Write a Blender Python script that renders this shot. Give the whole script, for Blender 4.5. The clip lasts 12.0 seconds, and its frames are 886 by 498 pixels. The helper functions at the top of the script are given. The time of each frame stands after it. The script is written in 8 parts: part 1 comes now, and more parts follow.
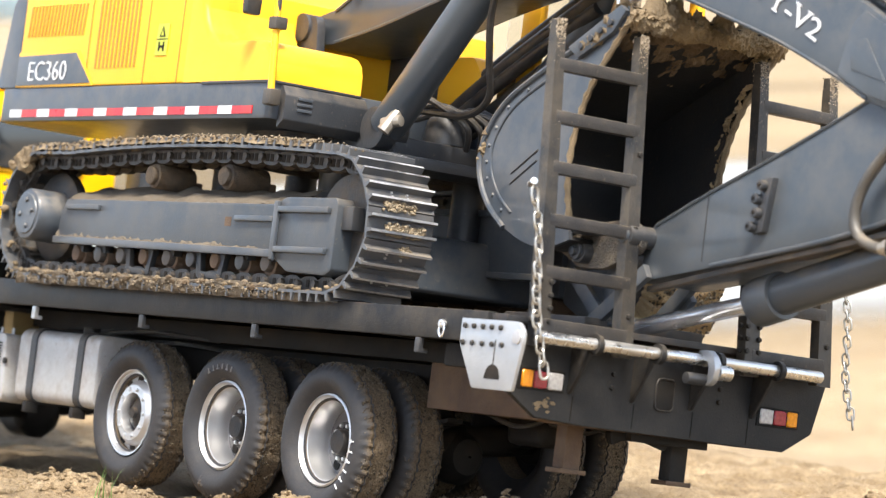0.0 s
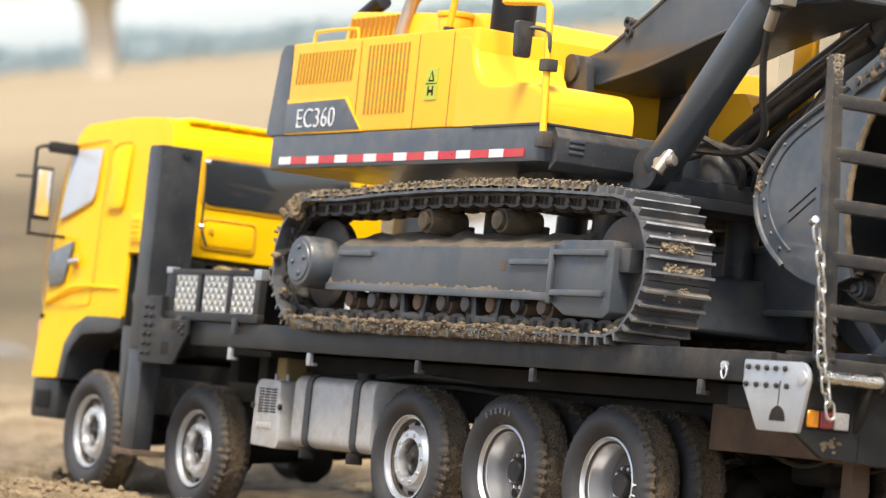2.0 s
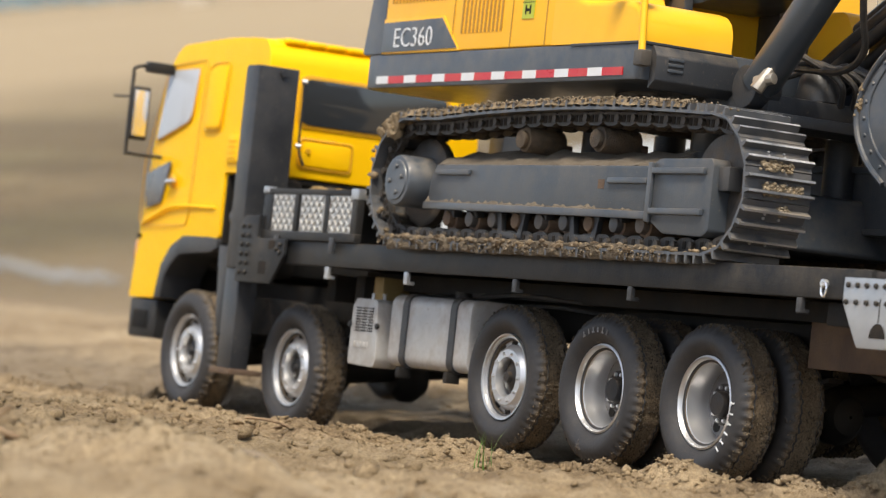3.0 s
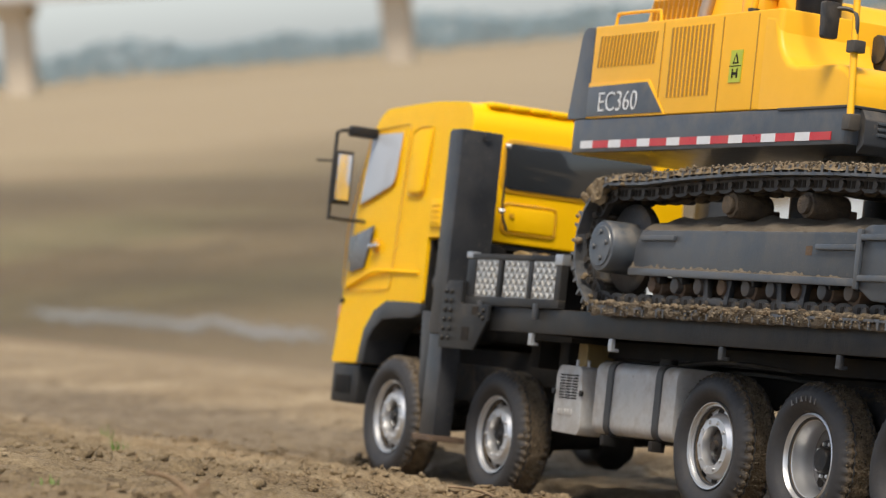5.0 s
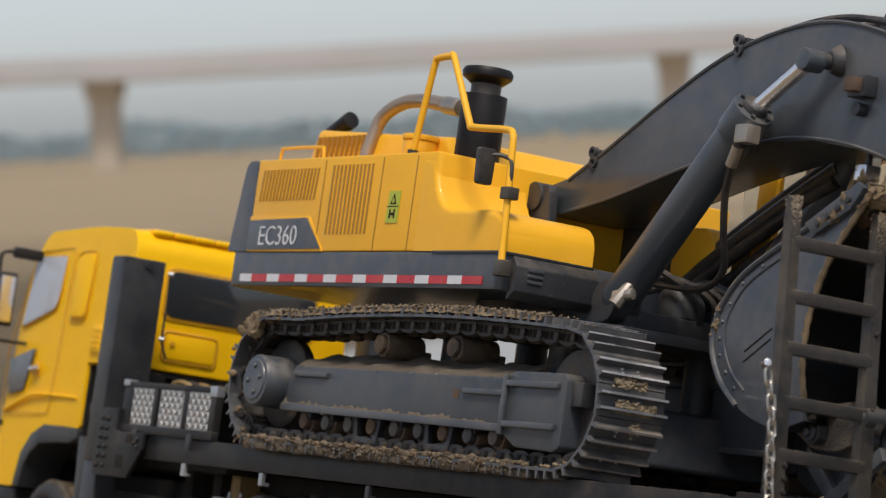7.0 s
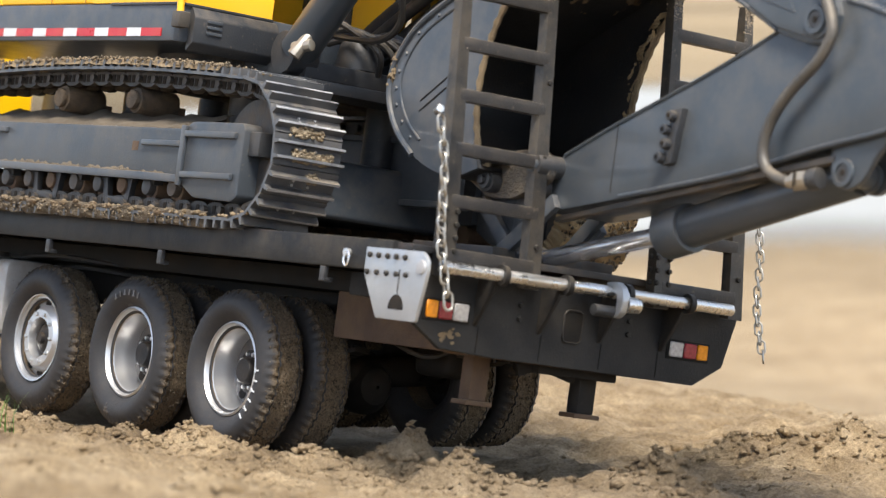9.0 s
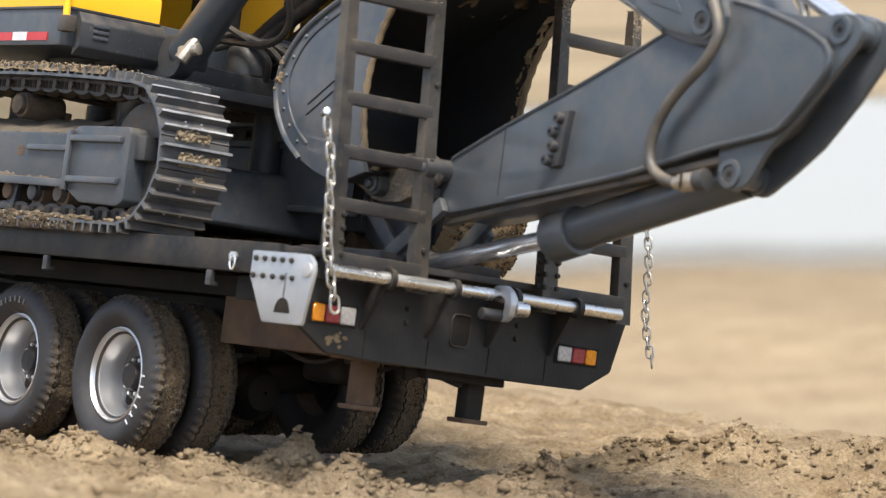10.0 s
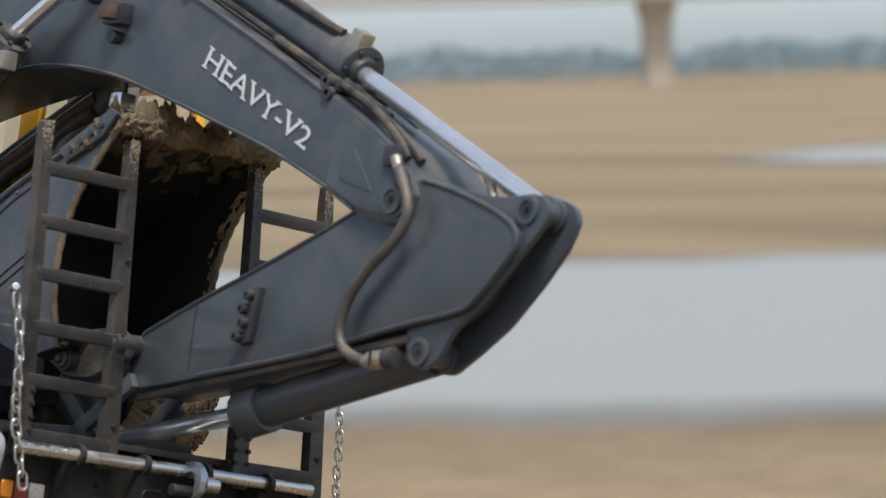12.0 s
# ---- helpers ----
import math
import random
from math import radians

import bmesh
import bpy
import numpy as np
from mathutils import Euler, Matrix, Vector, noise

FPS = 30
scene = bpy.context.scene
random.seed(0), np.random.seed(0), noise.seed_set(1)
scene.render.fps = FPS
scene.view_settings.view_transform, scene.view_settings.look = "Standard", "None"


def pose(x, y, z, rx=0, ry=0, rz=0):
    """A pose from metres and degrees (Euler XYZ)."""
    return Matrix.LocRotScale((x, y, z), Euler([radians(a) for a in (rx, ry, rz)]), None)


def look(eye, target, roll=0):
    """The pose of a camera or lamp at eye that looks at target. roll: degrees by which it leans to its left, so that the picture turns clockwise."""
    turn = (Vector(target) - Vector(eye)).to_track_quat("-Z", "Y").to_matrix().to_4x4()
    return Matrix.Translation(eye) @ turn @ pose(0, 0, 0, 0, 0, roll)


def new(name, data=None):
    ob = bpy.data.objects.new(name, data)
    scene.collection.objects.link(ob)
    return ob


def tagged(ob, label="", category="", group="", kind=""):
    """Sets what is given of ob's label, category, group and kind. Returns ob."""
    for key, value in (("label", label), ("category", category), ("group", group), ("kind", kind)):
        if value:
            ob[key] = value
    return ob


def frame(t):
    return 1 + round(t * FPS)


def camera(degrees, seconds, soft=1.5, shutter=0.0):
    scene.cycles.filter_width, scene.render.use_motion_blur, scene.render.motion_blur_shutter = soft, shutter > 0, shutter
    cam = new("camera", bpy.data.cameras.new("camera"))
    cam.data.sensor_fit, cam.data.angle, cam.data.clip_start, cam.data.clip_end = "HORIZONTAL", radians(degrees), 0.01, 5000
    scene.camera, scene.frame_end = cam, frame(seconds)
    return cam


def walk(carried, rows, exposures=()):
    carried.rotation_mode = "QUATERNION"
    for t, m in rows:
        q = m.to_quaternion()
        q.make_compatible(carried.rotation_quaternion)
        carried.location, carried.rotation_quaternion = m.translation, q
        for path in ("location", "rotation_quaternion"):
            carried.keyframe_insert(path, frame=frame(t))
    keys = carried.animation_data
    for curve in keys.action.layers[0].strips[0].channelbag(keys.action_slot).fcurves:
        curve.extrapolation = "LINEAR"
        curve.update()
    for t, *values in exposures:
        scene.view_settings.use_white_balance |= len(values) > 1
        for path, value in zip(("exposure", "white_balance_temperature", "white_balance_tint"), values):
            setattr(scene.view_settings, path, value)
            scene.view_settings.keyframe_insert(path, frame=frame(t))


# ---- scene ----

# The truck stands on a slope of the river bank: its own up direction is not the world's.
UP = Vector((0.0075, -0.2205, 0.9754)).normalized()
AX = (Vector((1, 0, 0)) - UP.x * UP).normalized()
M = Matrix((AX, UP.cross(AX), UP)).to_4x4()

cam = camera(15.202, 12.0, soft=1.25)
# t, x, y, z, yaw, pitch, roll in the truck's own axes (x to its rear, y to its right, z up from its wheels)
ROWS = [
    (0.0, 1.3285, -1.0868, 0.0542, 54.751, 3.196, 6.962),
    (0.5, 1.3202, -1.0941, 0.0550, 55.246, 3.060, 6.550),
    (1.0, 1.3138, -1.0959, 0.0613, 55.732, 3.228, 6.198),
    (1.5, 1.3091, -1.0967, 0.0653, 57.342, 3.885, 5.745),
    (2.0, 1.3102, -1.0991, 0.0622, 58.930, 3.158, 5.858),
    (2.5, 1.3115, -1.1027, 0.0591, 59.693, 2.291, 5.950),
    (2.7, 1.3105, -1.1021, 0.0560, 59.965, 2.073, 5.986),
    (4.3, 1.2900, -1.0945, 0.0600, 62.566, 1.418, 5.811),
    (4.5, 1.2892, -1.0938, 0.0614, 63.089, 1.624, 5.679),
    (5.0, 1.2889, -1.0917, 0.0630, 63.980, 2.362, 6.151),
    (5.5, 1.2865, -1.0898, 0.0654, 64.202, 3.159, 6.794),
    (6.0, 1.2872, -1.0861, 0.0692, 62.386, 4.280, 7.545),
    (6.5, 1.2962, -1.0802, 0.0736, 60.799, 4.717, 7.753),
    (7.0, 1.3070, -1.0708, 0.0791, 59.139, 4.924, 7.942),
    (7.5, 1.3193, -1.0640, 0.0811, 57.730, 5.012, 7.985),
    (7.7, 1.3216, -1.0610, 0.0805, 57.146, 4.584, 7.963),
    (9.3, 1.3236, -1.0491, 0.0563, 53.545, 1.619, 7.422),
    (9.5, 1.3258, -1.0452, 0.0529, 53.485, 1.560, 7.380),
    (10.0, 1.3206, -1.0418, 0.0543, 52.153, 2.540, 7.429),
    (10.5, 1.3225, -1.0400, 0.0548, 50.018, 3.639, 7.250),
    (11.0, 1.3257, -1.0406, 0.0564, 48.668, 4.467, 7.095),
    (11.5, 1.3265, -1.0404, 0.0624, 47.900, 5.330, 7.078),
    (12.0, 1.3280, -1.0396, 0.0634, 47.467, 5.914, 7.331),
]
# the clip's camera opens up for the dark rear, closes for the bright bank and warms its balance there
EXPOSURES = [(0.0, 1.79, 6500, 10), (0.5, 1.84, 6475, 10), (1.0, 1.77, 6450, 10), (2.5, 1.08, 6740, 10), (4.5, 0.71, 6700, 10), (5.0, 0.58, 6690, 10), (5.5, 0.37, 6690, 12), (6.0, 0.14, 6610, 13), (6.5, -0.06, 6590, 15), (7.0, 0.10, 6520, 13), (7.5, 0.36, 6380, 11), (9.5, 1.38, 6450, 10), (10.5, 0.91, 6330, 10), (11.0, 0.68, 6270, 10), (12.0, 0.41, 6150, 10)]
walk(cam, [(t, M @ pose(x, y, z, 90 + pitch, 0, yaw) @ pose(0, 0, 0, 0, 0, roll)) for t, x, y, z, yaw, pitch, roll in ROWS],
     exposures=EXPOSURES)
cam.data.dof.use_dof = True
cam.data.dof.focus_distance = 1.83
cam.data.dof.aperture_fstop = 14.5

# ---- daylight ----
world = bpy.data.worlds.new("sky")
scene.world = world
world.use_nodes = True
wn = world.node_tree.nodes
sky = wn.new("ShaderNodeTexSky")
sky.sky_type, sky.sun_disc = "NISHITA", False
SUN_EL, SUN_AZ = 62.0, 114.0
sky.sun_elevation, sky.sun_rotation = radians(SUN_EL), radians(SUN_AZ)
sky.air_density, sky.dust_density, sky.ozone_density = 1.0, 1.1, 2.0
wn["Background"].inputs["Strength"].default_value = 0.118
haze_mix = wn.new("ShaderNodeHueSaturation")
haze_mix.inputs["Saturation"].default_value = 0.46
world.node_tree.links.new(sky.outputs[0], haze_mix.inputs["Color"])
cool = wn.new("ShaderNodeMix")
cool.data_type, cool.blend_type = "RGBA", "MULTIPLY"
cool.inputs[0].default_value, cool.inputs[7].default_value = 1.0, (0.93, 0.985, 1.055, 1)
world.node_tree.links.new(haze_mix.outputs[0], cool.inputs[6])
world.node_tree.links.new(cool.outputs[2], wn["Background"].inputs[0])
sun = new("sun", bpy.data.lights.new("sun", "SUN"))
sun.data.energy, sun.data.angle, sun.data.color = 2.7, radians(18.0), (1.0, 0.915, 0.79)
sun_dir = Vector((math.sin(radians(SUN_AZ)) * math.cos(radians(SUN_EL)), math.cos(radians(SUN_AZ)) * math.cos(radians(SUN_EL)), math.sin(radians(SUN_EL))))
sun.matrix_world = look((0, 0, 5), Vector((0, 0, 5)) - sun_dir)

# ---- materials ----
def nodes_of(name):
    m = bpy.data.materials.new(name)
    m.use_nodes = True
    t = m.node_tree
    return m, t, t.nodes, t.links, t.nodes["Principled BSDF"]


def ramp_node(n, l, src, stops):
    r = n.new("ShaderNodeValToRGB")
    e = r.color_ramp.elements
    e[0].position, e[0].color = stops[0][0], (*stops[0][1], 1)
    e[1].position, e[1].color = stops[-1][0], (*stops[-1][1], 1)
    for p, c in stops[1:-1]:
        x = e.new(p)
        x.color = (*c, 1)
    l.new(src, r.inputs[0])
    return r.outputs[0]


def noise_node(n, l, co, scale, detail=4.0, rough=0.55):
    x = n.new("ShaderNodeTexNoise")
    x.inputs["Scale"].default_value, x.inputs["Detail"].default_value, x.inputs["Roughness"].default_value = scale, detail, rough
    l.new(co, x.inputs["Vector"])
    return x.outputs["Fac"]


def math_node(n, l, op, a, b):
    x = n.new("ShaderNodeMath")
    x.operation = op
    for k, v in enumerate((a, b)):
        if isinstance(v, (int, float)):
            x.inputs[k].default_value = v
        else:
            l.new(v, x.inputs[k])
    return x.outputs[0]


def mix_node(n, l, fac, a, b):
    x = n.new("ShaderNodeMix")
    x.data_type = "RGBA"
    for k, v in ((0, fac), (6, a), (7, b)):
        if isinstance(v, tuple):
            x.inputs[k].default_value = (*v, 1)
        elif isinstance(v, (int, float)):
            x.inputs[k].default_value = v
        else:
            l.new(v, x.inputs[k])
    return x.outputs[2]


DUST = (0.36, 0.28, 0.18)
MUD = (0.17, 0.115, 0.065)


def surface(name, col, rough=0.45, metal=0.0, dust=0.25, top=0.5, var=0.12, grain=0.25, scale=1.0, dirt=DUST, coat=0.0, spots=0.0):
    """Paint, rubber or metal with blotches, fine grain, settled dust and dried spatter."""
    m, t, n, l, b = nodes_of(name)
    co = n.new("ShaderNodeTexCoord").outputs["Object"]
    big = noise_node(n, l, co, 38 * scale, 5)
    fine = noise_node(n, l, co, 900 * scale, 3, 0.6)
    mid = noise_node(n, l, co, 140 * scale, 6, 0.65)
    dark = tuple(c * (1 - var) for c in col)
    light = tuple(min(1, c * (1 + var)) for c in col)
    base = ramp_node(n, l, big, [(0.3, dark), (0.7, light)])
    nz = n.new("ShaderNodeSeparateXYZ")
    l.new(n.new("ShaderNodeNewGeometry").outputs["Normal"], nz.inputs[0])
    up = math_node(n, l, "MAXIMUM", nz.outputs[2], 0.0)
    patch = ramp_node(n, l, math_node(n, l, "ADD", math_node(n, l, "MULTIPLY", big, 0.6), math_node(n, l, "MULTIPLY", mid, 0.4)), [(0.42, (0, 0, 0)), (0.62, (1, 1, 1))])
    amount = math_node(n, l, "MULTIPLY", patch, math_node(n, l, "ADD", math_node(n, l, "MULTIPLY", up, top), dust))
    if spots:
        spat = ramp_node(n, l, noise_node(n, l, co, 420 * scale, 2, 0.5), [(0.66, (0, 0, 0)), (0.72, (1, 1, 1))])
        amount = math_node(n, l, "MAXIMUM", amount, math_node(n, l, "MULTIPLY", spat, spots))
    amount = math_node(n, l, "MINIMUM", amount, 1.0)
    l.new(mix_node(n, l, amount, base, dirt), b.inputs["Base Color"])
    rr = math_node(n, l, "ADD", math_node(n, l, "MULTIPLY", mid, 0.22), rough - 0.11)
    l.new(math_node(n, l, "ADD", rr, math_node(n, l, "MULTIPLY", amount, max(0.0, 0.9 - rough))), b.inputs["Roughness"])
    l.new(math_node(n, l, "MULTIPLY", math_node(n, l, "SUBTRACT", 1.0, amount), metal), b.inputs["Metallic"])
    b.inputs["Coat Weight"].default_value = coat
    bp = n.new("ShaderNodeBump")
    bp.inputs["Strength"].default_value, bp.inputs["Distance"].default_value = grain, 0.0016 if grain > 0.85 else 0.0006
    l.new(math_node(n, l, "ADD", fine, math_node(n, l, "MULTIPLY", amount, mid)), bp.inputs["Height"])
    l.new(bp.outputs[0], b.inputs["Normal"])
    return m


GREY = surface("slate_paint", (0.050, 0.060, 0.073), 0.33, dust=0.015, top=0.55, grain=0.12, coat=0.15, spots=0.10)
STEEL_BLACK = surface("black_steel", (0.018, 0.0185, 0.0195), 0.42, dust=0.02, top=0.28, grain=0.3, spots=0.05)
FRAME_BLACK = surface("sooty_steel", (0.012, 0.012, 0.012), 0.6, dust=0.05, top=0.2, dirt=MUD, grain=0.4)
DECK = surface("deck_steel", (0.022, 0.023, 0.026), 0.55, dust=0.3, top=0.4, dirt=MUD, grain=0.4)
CHARCOAL = surface("charcoal_plastic", (0.026, 0.029, 0.034), 0.42, dust=0.02, top=0.3, grain=0.25, spots=0.15)
YELLOW = surface("amber_paint", (0.86, 0.44, 0.020), 0.36, dust=0.02, top=0.08, var=0.04, grain=0.05, coat=0.12)
YELLOW_CAB = surface("lemon_paint", (0.95, 0.53, 0.001), 0.46, dust=0.01, top=0.02, var=0.03, grain=0.05, coat=0.0)
# Darker lemon: relief shade of grooves, gaps and rims put into the colour
LEMON_SHADE = surface("lemon_groove_shade", (0.62, 0.31, 0.004), 0.5, dust=0.02, var=0.06)
# Darker amber: shade inside grille slots and seams put into the colour
AMBER_SHADE = surface("amber_slot_shade", (0.36, 0.17, 0.010), 0.5, dust=0.03, var=0.08)
ALLOY = surface("polished_alloy", (0.66, 0.66, 0.66), 0.34, metal=0.85, dust=0.06, top=0.05, var=0.05, grain=0.08)
ALLOY_DULL = surface("machined_alloy", (0.55, 0.55, 0.56), 0.42, metal=0.75, dust=0.10, var=0.1, grain=0.2)
CHROME = surface("chrome", (0.85, 0.86, 0.88), 0.20, metal=0.85, dust=0.02, top=0.05, var=0.03, grain=0.02)
BAR_STEEL = surface("bright_bar", (0.72, 0.71, 0.69), 0.25, metal=1.0, dust=0.10, top=0.2, grain=0.1)
PLATE = surface("brushed_plate", (0.50, 0.52, 0.54), 0.40, metal=0.75, dust=0.10, top=0.2, var=0.14, grain=0.3, spots=0.15)
SHOE = surface("track_shoe_steel", (0.11, 0.117, 0.127), 0.36, metal=0.5, dust=0.12, top=0.4, grain=0.3, spots=0.25)
# Ridge tops get a brighter metal than the shoe plates
GROUSER = surface("bright_ridge_metal", (0.66, 0.67, 0.69), 0.30, metal=0.95, dust=0.10, top=0.25, var=0.2, grain=0.3, spots=0.25)
POST = surface("scuffed_black_steel", (0.015, 0.0152, 0.016), 0.42, dust=0.06, top=0.7, grain=0.4, spots=0.22)
LINK = surface("muddy_link", (0.05, 0.048, 0.046), 0.5, metal=0.3, dust=0.45, top=0.3, var=0.3, dirt=MUD, grain=0.6)
RUST = surface("rusty_mud_steel", (0.10, 0.062, 0.040), 0.75, dust=0.5, top=0.3, var=0.3, dirt=MUD, grain=0.7)
MUD_DRY = surface("dried_mud", (0.22, 0.16, 0.092), 0.95, dust=0.20, top=0.2, var=0.35, grain=1.0, scale=1.5)
# Darker brown than the mud on the lip and upper track
MUD_DARK = surface("dark_brown_mud", (0.13, 0.085, 0.045), 0.92, dust=0.25, var=0.35, grain=1.0, scale=1.5)
WHITE = surface("white_print", (0.66, 0.67, 0.68), 0.4, dust=0.03, var=0.04, grain=0.03)
RED = surface("red_film", (0.50, 0.012, 0.018), 0.3, dust=0.02, var=0.06, grain=0.03)
SILVER_WHITE = surface("scuffed_white", (0.52, 0.51, 0.49), 0.40, metal=0.35, dust=0.42, top=0.3, var=0.16, dirt=(0.24, 0.17, 0.10), grain=0.3, spots=0.35)
CHECKER = surface("silver_foil", (0.44, 0.44, 0.43), 0.34, metal=0.7, dust=0.05, var=0.08, grain=0.2)
HOSE = surface("black_hose", (0.022, 0.022, 0.023), 0.45, dust=0.12, top=0.3, grain=0.2)
HOSE_GREY = surface("braided_hose", (0.10, 0.093, 0.083), 0.45, metal=0.3, dust=0.12, grain=0.5)
NICKEL = surface("nickel_fitting", (0.42, 0.38, 0.32), 0.38, metal=0.85, dust=0.15, top=0.2, grain=0.15)
# Near-black parts; on holes, slots and sockets it stands in for inner shade
DARK_WELL = surface("black_and_hole_shade", (0.010, 0.010, 0.010), 0.8, dust=0.06, dirt=MUD, grain=0.4)
# Near-black carries the shade inside the bucket; the mud spots are dirt
BUCKET_SHADE = surface("bucket_inner_shade", (0.012, 0.013, 0.014), 0.5, dust=0.05, top=0.10, dirt=MUD, grain=0.4, spots=0.25)
DECAL = surface("sticker_lime", (0.45, 0.50, 0.03), 0.45, dust=0.05)
CHAIN_STEEL = surface("galvanised_chain", (0.44, 0.42, 0.38), 0.30, metal=0.9, dust=0.14, grain=0.1)
MAST = surface("mast_steel", (0.024, 0.026, 0.030), 0.36, dust=0.03, top=0.2, var=0.3, grain=0.2, spots=0.15)

for _m in (STEEL_BLACK, FRAME_BLACK, DARK_WELL, YELLOW, YELLOW_CAB):
    _m.node_tree.nodes["Principled BSDF"].inputs["Specular IOR Level"].default_value = 0.22


def lens(name, col):
    m, t, n, l, b = nodes_of(name)
    co = n.new("ShaderNodeTexCoord").outputs["Object"]
    w = noise_node(n, l, co, 500, 2)
    l.new(ramp_node(n, l, w, [(0.3, tuple(c * 0.7 for c in col)), (0.7, col)]), b.inputs["Base Color"])
    b.inputs["Roughness"].default_value, b.inputs["Coat Weight"].default_value = 0.2, 0.5
    return m


AMBER = lens("amber_lens", (0.85, 0.30, 0.01))
REDLENS = lens("red_lens", (0.30, 0.025, 0.040))
CLEAR = lens("clear_lens", (0.50, 0.48, 0.46))
GLASS, _t, _n, _l, _b = nodes_of("tinted_glass")
_b.inputs["Base Color"].default_value, _b.inputs["Roughness"].default_value = (0.03, 0.033, 0.036, 1), 0.08
_b.inputs["Coat Weight"].default_value = 0.5
# Side windows are drawn in an opaque pale grey
GLASS_PALE, _t, _n, _l, _b = nodes_of("pale_window_grey")
_b.inputs["Base Color"].default_value, _b.inputs["Roughness"].default_value = (0.42, 0.44, 0.47, 1), 0.15
CLEAR_GLASS, _t, _n, _l, _b = nodes_of("clear_glass")
_b.inputs["Base Color"].default_value, _b.inputs["Roughness"].default_value = (0.9, 0.95, 0.95, 1), 0.02
_b.inputs["Transmission Weight"].default_value = 1.0


# ---- mesh tools (all in the truck's own axes) ----
BASE = {}


def thing(name, at, label, category, group=""):
    """The Empty of a thing, at its base."""
    ob = new(name)
    ob.empty_display_size = 0.02
    ob.matrix_basis = M @ Matrix.Translation(at)
    BASE[ob] = Matrix.Translation(at)
    return tagged(ob, label, category, group)


def mesh_of(bm, name, material, smooth=40):
    me = bpy.data.meshes.new(name)
    bmesh.ops.recalc_face_normals(bm, faces=bm.faces)
    if smooth:
        for f in bm.faces:
            f.smooth = True
        for e in bm.edges:
            if len(e.link_faces) != 2 or e.calc_face_angle(0) > radians(smooth):
                e.smooth = False
    bm.to_mesh(me)
    bm.free()
    me.materials.append(material)
    return me


def part(name, bm, material, parent, label="", smooth=40):
    ob = new(name, mesh_of(bm, name, material, smooth))
    ob.parent = parent
    ob.matrix_basis = BASE[parent].inverted() if parent in BASE else Matrix.Identity(4)
    return tagged(ob, label)


def piece(name, me, parent, m):
    """One more object on a shared mesh, at the pose m in the truck's axes."""
    ob = new(name, me)
    ob.parent = parent
    ob.matrix_basis = (BASE[parent].inverted() if parent in BASE else Matrix.Identity(4)) @ m
    return ob


def bevel(bm, w, seg=2):
    if w > 0:
        es = [e for e in bm.edges if len(e.link_faces) == 2 and e.calc_face_angle(0) > radians(25)]
        bmesh.ops.bevel(bm, geom=es, offset=w, segments=seg, affect="EDGES", profile=0.6, clamp_overlap=True)
    return bm


def box(x0, x1, y0, y1, z0, z1, w=0.0006, seg=2, bm=None, m=None):
    b = bmesh.new()
    bmesh.ops.create_cube(b, size=1)
    for v in b.verts:
        v.co = Vector(((x0 + x1) / 2 + v.co.x * (x1 - x0), (y0 + y1) / 2 + v.co.y * (y1 - y0), (z0 + z1) / 2 + v.co.z * (z1 - z0)))
    bevel(b, w, seg)
    return join(bm, b, m)


def join(bm, b, m=None):
    """Adds b to bm, or gives b back when there is nothing to add it to."""
    if m is not None:
        b.transform(m)
    if bm is None:
        return b
    me = bpy.data.meshes.new("tmp")
    b.to_mesh(me)
    b.free()
    bm.from_mesh(me)
    bpy.data.meshes.remove(me)
    return bm


def prism(profile, a0, a1, axis="y", w=0.0005, seg=2, bm=None, m=None):
    """A profile of (x, z) drawn along y, of (y, z) along x, or of (x, y) along z."""
    b = bmesh.new()
    put = {"y": lambda p, a: (p[0], a, p[1]), "x": lambda p, a: (a, p[0], p[1]), "z": lambda p, a: (p[0], p[1], a)}[axis]
    lo = [b.verts.new(put(p, a0)) for p in profile]
    hi = [b.verts.new(put(p, a1)) for p in profile]
    b.faces.new(lo)
    b.faces.new(hi[::-1])
    for k in range(len(profile)):
        j = (k + 1) % len(profile)
        b.faces.new((lo[k], hi[k], hi[j], lo[j]))
    bmesh.ops.recalc_face_normals(b, faces=b.faces)
    bevel(b, w, seg)
    return join(bm, b, m)


def rounded(profile, r, seg=4):
    """The same outline with its corners rounded; r is one radius or one for each corner."""
    out, k = [], len(profile)
    for i, p in enumerate(profile):
        rad = r[i] if isinstance(r, (list, tuple)) else r
        p = Vector(p)
        a, c = Vector(profile[i - 1]) - p, Vector(profile[(i + 1) % k]) - p
        d = min(rad, a.length * 0.45, c.length * 0.45)
        if d <= 1e-6:
            out.append(tuple(p))
            continue
        p0, p1 = p + a.normalized() * d, p + c.normalized() * d
        for s in range(seg + 1):
            u = s / seg
            out.append(tuple(p0 * (1 - u) ** 2 + p * 2 * u * (1 - u) + p1 * u * u))
    return out


def rod(p0, p1, r0, r1=None, seg=20, w=0.0, bm=None):
    p0, p1 = Vector(p0), Vector(p1)
    b = bmesh.new()
    bmesh.ops.create_cone(b, segments=seg, radius1=r0, radius2=r0 if r1 is None else r1, depth=(p1 - p0).length, cap_ends=True, cap_tris=False)
    bevel(b, w, 2)
    q = (p1 - p0).to_track_quat("Z", "Y").to_matrix().to_4x4()
    b.transform(Matrix.Translation((p0 + p1) / 2) @ q)
    return join(bm, b)


